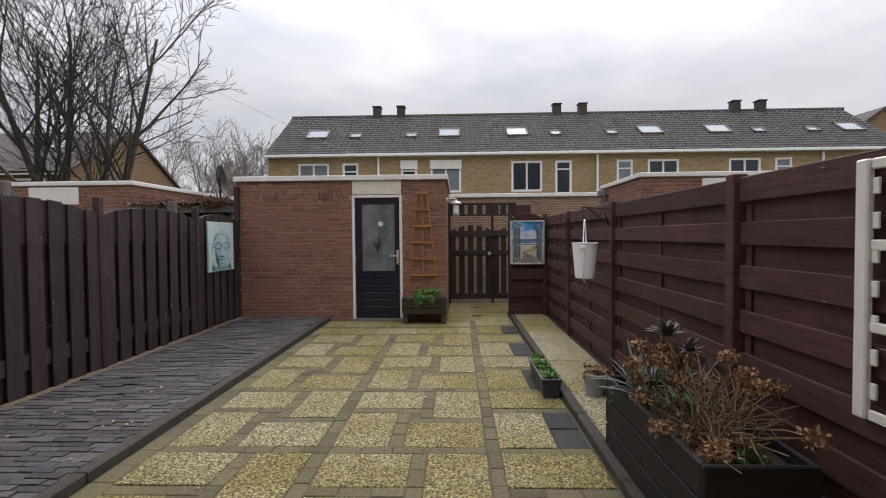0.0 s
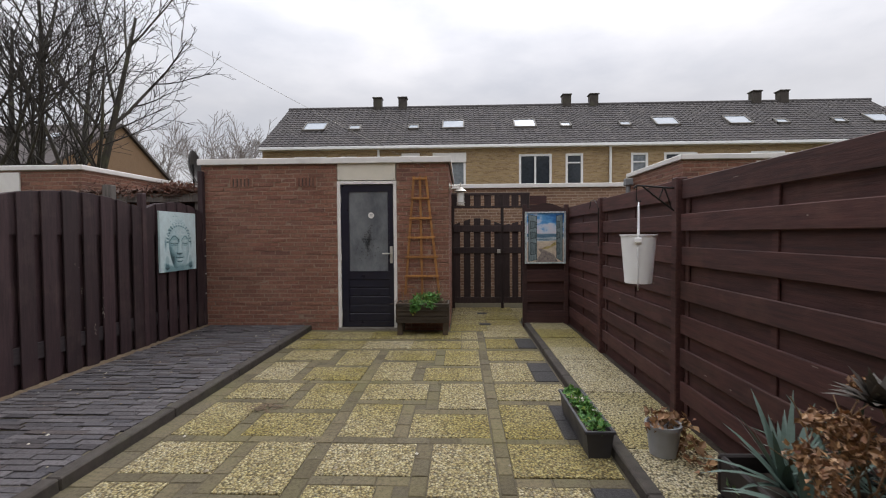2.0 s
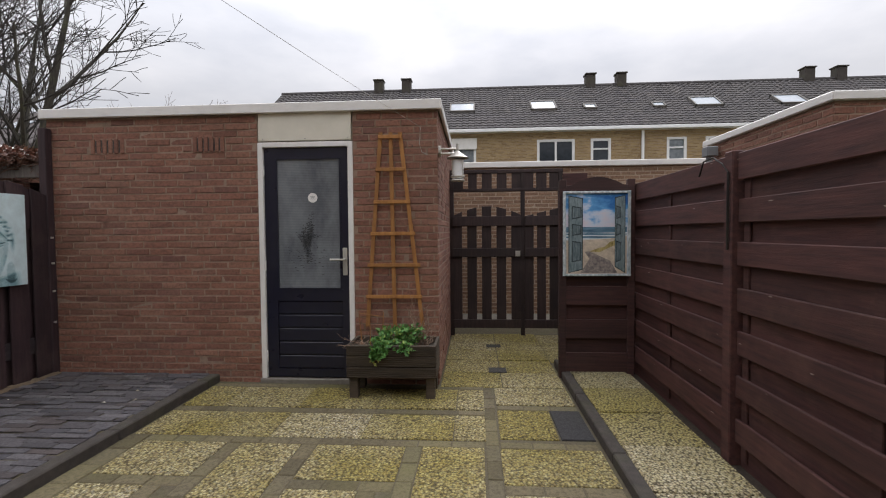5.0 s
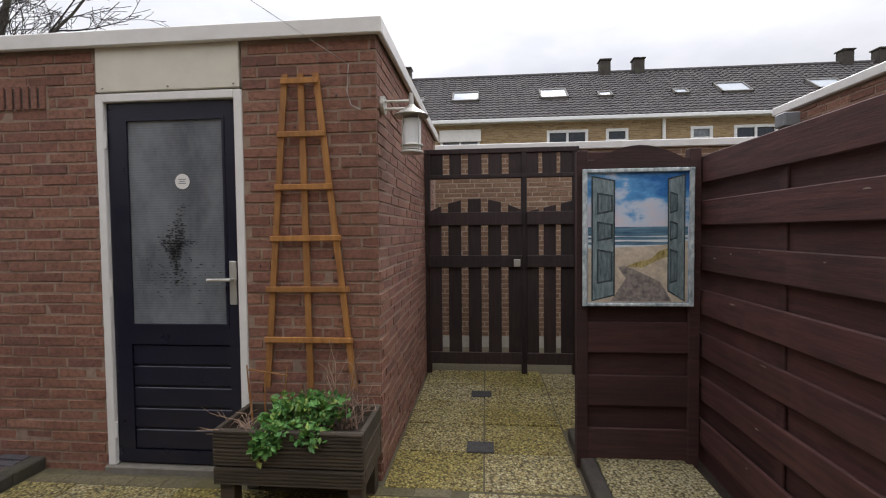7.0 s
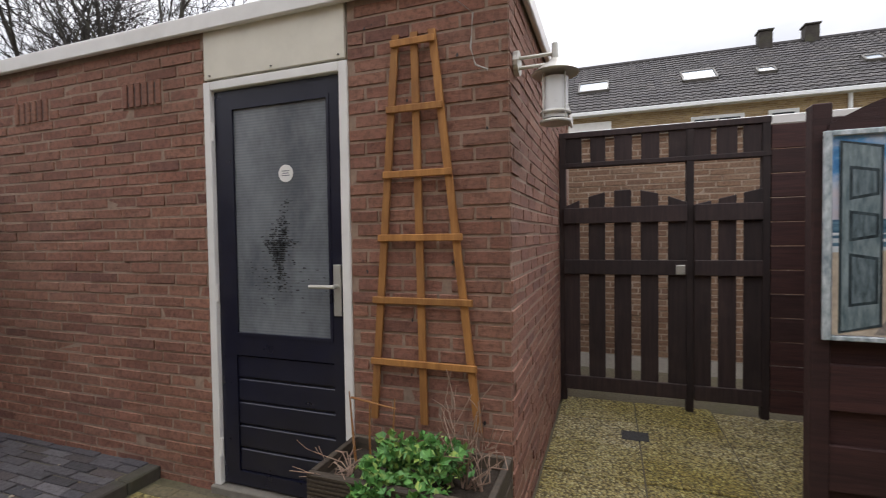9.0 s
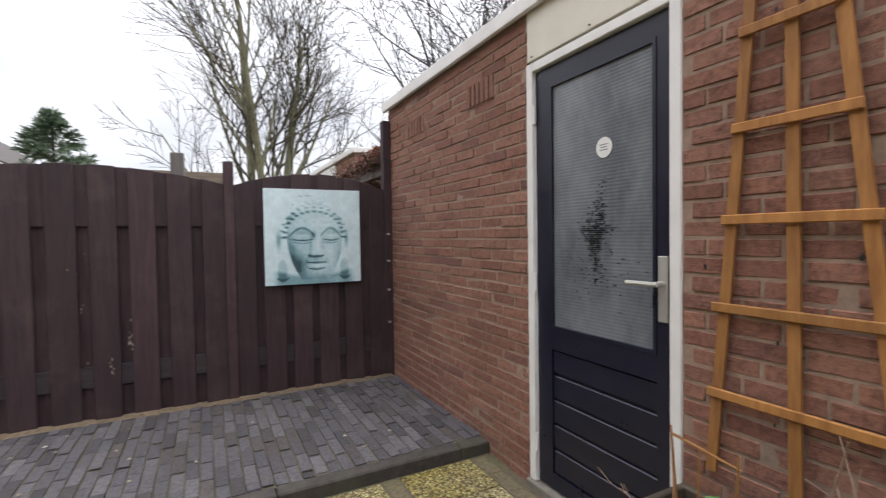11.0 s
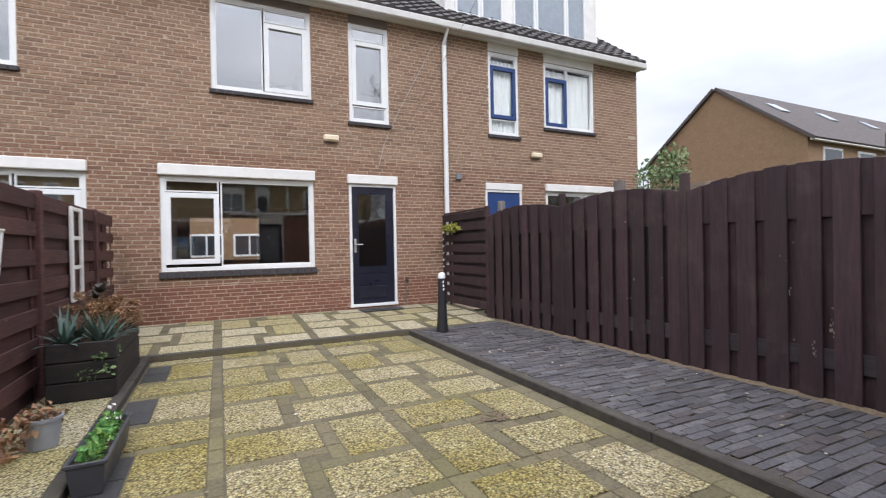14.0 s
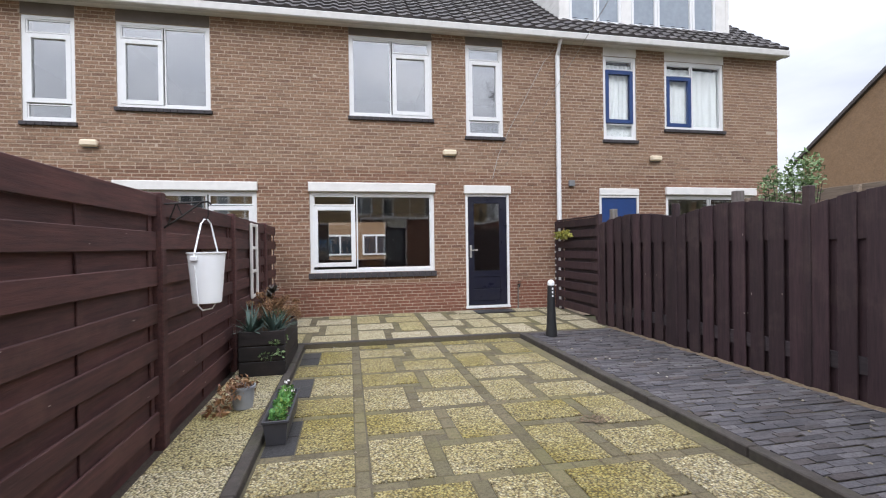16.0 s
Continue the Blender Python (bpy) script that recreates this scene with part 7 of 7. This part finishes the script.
for i in range(46):
    # rubbed streaks on the proud boards of the horizontal fence
    board = rr.randint(0, 6)
    y, z = rr.uniform(2.2, 8.6), 1.715 - 0.238 * board - rr.choice((0.012, 0.03, 0.06, 0.09, 0.115))
    w, h = rr.uniform(0.006, 0.035), rr.uniform(0.0015, 0.004)
    k = len(verts)
    verts += [(RX - 0.0045, y + w * math.cos(q * 1.047) * rr.uniform(0.4, 1.2), z + h * math.sin(q * 1.047) * rr.uniform(0.5, 1.3)) for q in range(6)]
    faces.append(tuple(range(k, k + 6)))
M_SCUFF = plain("bare_wood", srgb(150, 138, 128), 0.9, vary=0.3)
mesh_object("flakes", verts, faces, M_SCUFF, scuff)
holes = thing("wall_holes", "small dark holes left by fixings in the brick wall", "holes", kind="stuff")
verts, faces = [], []
for i in range(18):
    x, z, s = rr.uniform(-0.42, 0.25), rr.uniform(0.5, 2.3), rr.uniform(0.003, 0.008)
    k = len(verts)
    verts += [(x + s * math.cos(q * 1.047) * rr.uniform(0.6, 1.2), SY - 0.0075, z + s * 1.5 * math.sin(q * 1.047) * rr.uniform(0.6, 1.2)) for q in range(6)]
    faces.append(tuple(range(k, k + 6)))
mesh_object("hole_marks", verts, faces, M_BLACK, holes)

# bits of debris on the paving
deb = thing("debris", "small pale crumbs and leaf bits scattered on the paving", "debris", kind="stuff")
rr = random.Random(201)
verts, faces = [], []
for i in range(110):
    if i < 70:
        x, y, z = rr.uniform(-3.1, -1.85), rr.uniform(2.5, 8.4), TZ + 0.004
    else:
        x, y, z = rr.uniform(-1.6, 1.3), rr.uniform(2.4, 8.3), 0.004
    s = rr.uniform(0.006, 0.018)
    k = len(verts)
    for q in range(5):
        verts.append((x + s * rr.uniform(0.6, 1.2) * math.cos(q * 1.257), y + s * rr.uniform(0.6, 1.2) * math.sin(q * 1.257), z))
    verts.append((x, y, z + s * 0.6))
    faces += [(k + q, k + (q + 1) % 5, k + 5) for q in range(5)]
M_CRUMB = leaf_mat("crumb", [srgb(200, 194, 180), srgb(96, 78, 54), srgb(160, 150, 130), srgb(76, 60, 46)])
mesh_object("crumbs", verts, faces, M_CRUMB, deb)
dirt = thing("dirt_line", "brown litter gathered along the foot of the fence", "dirt", kind="stuff")
verts, faces = [], []
for i in range(160):
    y = 2.3 + i * 0.039
    w, hgt = 0.025 + 0.02 * noise.noise((y * 3, 0, 0)), 0.016 + 0.012 * noise.noise((y * 5, 2, 0))
    verts += [(LX - 0.02, y, TZ + hgt), (LX + 0.02, y, TZ + hgt * 0.8), (LX + 0.03 + w, y, TZ + 0.001)]
    if i:
        k = 3 * i
        faces += [(k - 3, k - 2, k + 1, k), (k - 2, k - 1, k + 2, k + 1)]
M_LITTER = plain("brown_litter", srgb(112, 96, 76), 0.95, vary=0.35, scale=40, bump=1.0)
mesh_object("litter_ridge", verts, faces, M_LITTER, dirt)
spill = thing("soil_spill", "small dark spill of soil on a patio tile", "dirt", kind="stuff")
rr = random.Random(211)
verts, faces = [], []
for i in range(70):
    x, y, s = rr.gauss(-1.10, 0.075), rr.gauss(5.58, 0.05), rr.uniform(0.006, 0.02)
    k = len(verts)
    verts += [(x + s * math.cos(q * 1.257) * rr.uniform(0.6, 1.2), y + s * math.sin(q * 1.257) * rr.uniform(0.6, 1.2), 0.003) for q in range(5)] + [(x, y, 0.003 + s * 0.35)]
    faces += [(k + q, k + (q + 1) % 5, k + 5) for q in range(5)]
mesh_object("soil_crumbs", verts, faces, M_LITTER, spill)
# street side seen through the living-room window
st = thing("street_house", "tan brick house across the street, white windows", "house")
part("wall", boxes((-16, 16, -26.0, -25.6, 0, 5.4)), M_GABLE, st)
part("roof", boxes((-16.2, 16.2, -27.5, -25.4, 5.4, 8.6)), M_FARROOF, st)
for x in (-5.5, -1.2, 1.4, 5.8):
    w = part("window", boxes((x - 1.0, x + 1.0, -25.59, -25.5, 0.8, 2.3), bevel=0.02), M_WHITEPVC, st)
    part("pane", boxes((x - 0.88, x - 0.05, -25.498, -25.49, 0.92, 2.18), (x + 0.05, x + 0.88, -25.498, -25.49, 0.92, 2.18)), M_DARKPANE, w)

# ---- pieces of the floors and walls ----
place_pending()
TILE_MESH = {}


def slab_mesh(w, d, h, material):
    key = (round(w, 3), round(d, 3), h, material.name)
    if key not in TILE_MESH:
        c = 0.004
        vs = [(-w / 2 + c, -d / 2 + c, 0), (w / 2 - c, -d / 2 + c, 0), (w / 2 - c, d / 2 - c, 0), (-w / 2 + c, d / 2 - c, 0),
              (-w / 2, -d / 2, -c), (w / 2, -d / 2, -c), (w / 2, d / 2, -c), (-w / 2, d / 2, -c),
              (-w / 2, -d / 2, -h), (w / 2, -d / 2, -h), (w / 2, d / 2, -h), (-w / 2, d / 2, -h)]
        fs = [(0, 1, 2, 3)] + [(i + 4, (i + 1) % 4 + 4, (i + 1) % 4, i) for i in range(4)] + [(i + 8, (i + 1) % 4 + 8, (i + 1) % 4 + 4, i + 4) for i in range(4)]
        me = bpy.data.meshes.new("tile")
        me.from_pydata(vs, [], fs)
        me.materials.append(material)
        TILE_MESH[key] = me
    return TILE_MESH[key]


rnd = random.Random(5)
for name, owner, x0, x1, y0, y1, z, material, h in PIECES:
    ob = new(name, slab_mesh(x1 - x0, y1 - y0, h, material))
    ob.location = ((x0 + x1) / 2, (y0 + y1) / 2, z + rnd.uniform(-0.003, 0.003))
    ob.rotation_euler = (rnd.uniform(-0.003, 0.003), rnd.uniform(-0.003, 0.003), rnd.uniform(-0.006, 0.006))
    ob.parent = owner
for k, (owner, x0, x1, y0, y1, z) in enumerate(STRIPS):
    if owner is patio and k >= 300:
        continue
    ob = new("strip_brick", slab_mesh(round(x1 - x0, 2), round(y1 - y0, 2), 0.03, M_STRIP))
    ob.location = ((x0 + x1) / 2, (y0 + y1) / 2, z + rnd.uniform(-0.003, 0.002))
    ob.rotation_euler = (0, 0, rnd.uniform(-0.012, 0.012))
    ob.parent = owner
verts, faces = [], []
for k, (owner, x0, x1, y0, y1, z) in enumerate(STRIPS):
    if owner is patio and k >= 300:
        n = len(verts)
        verts += block_verts(Vector((0, 0, z)), X, Y, Z, x0, x1, y0, y1, rnd.uniform(-0.003, 0.002), rnd)
        faces += [tuple(i + n for i in f) for f in BOX_FACES]
if verts:
    tagged(mesh_object("strip_bricks", verts, faces, M_STRIP_J, patio), kind="stuff")
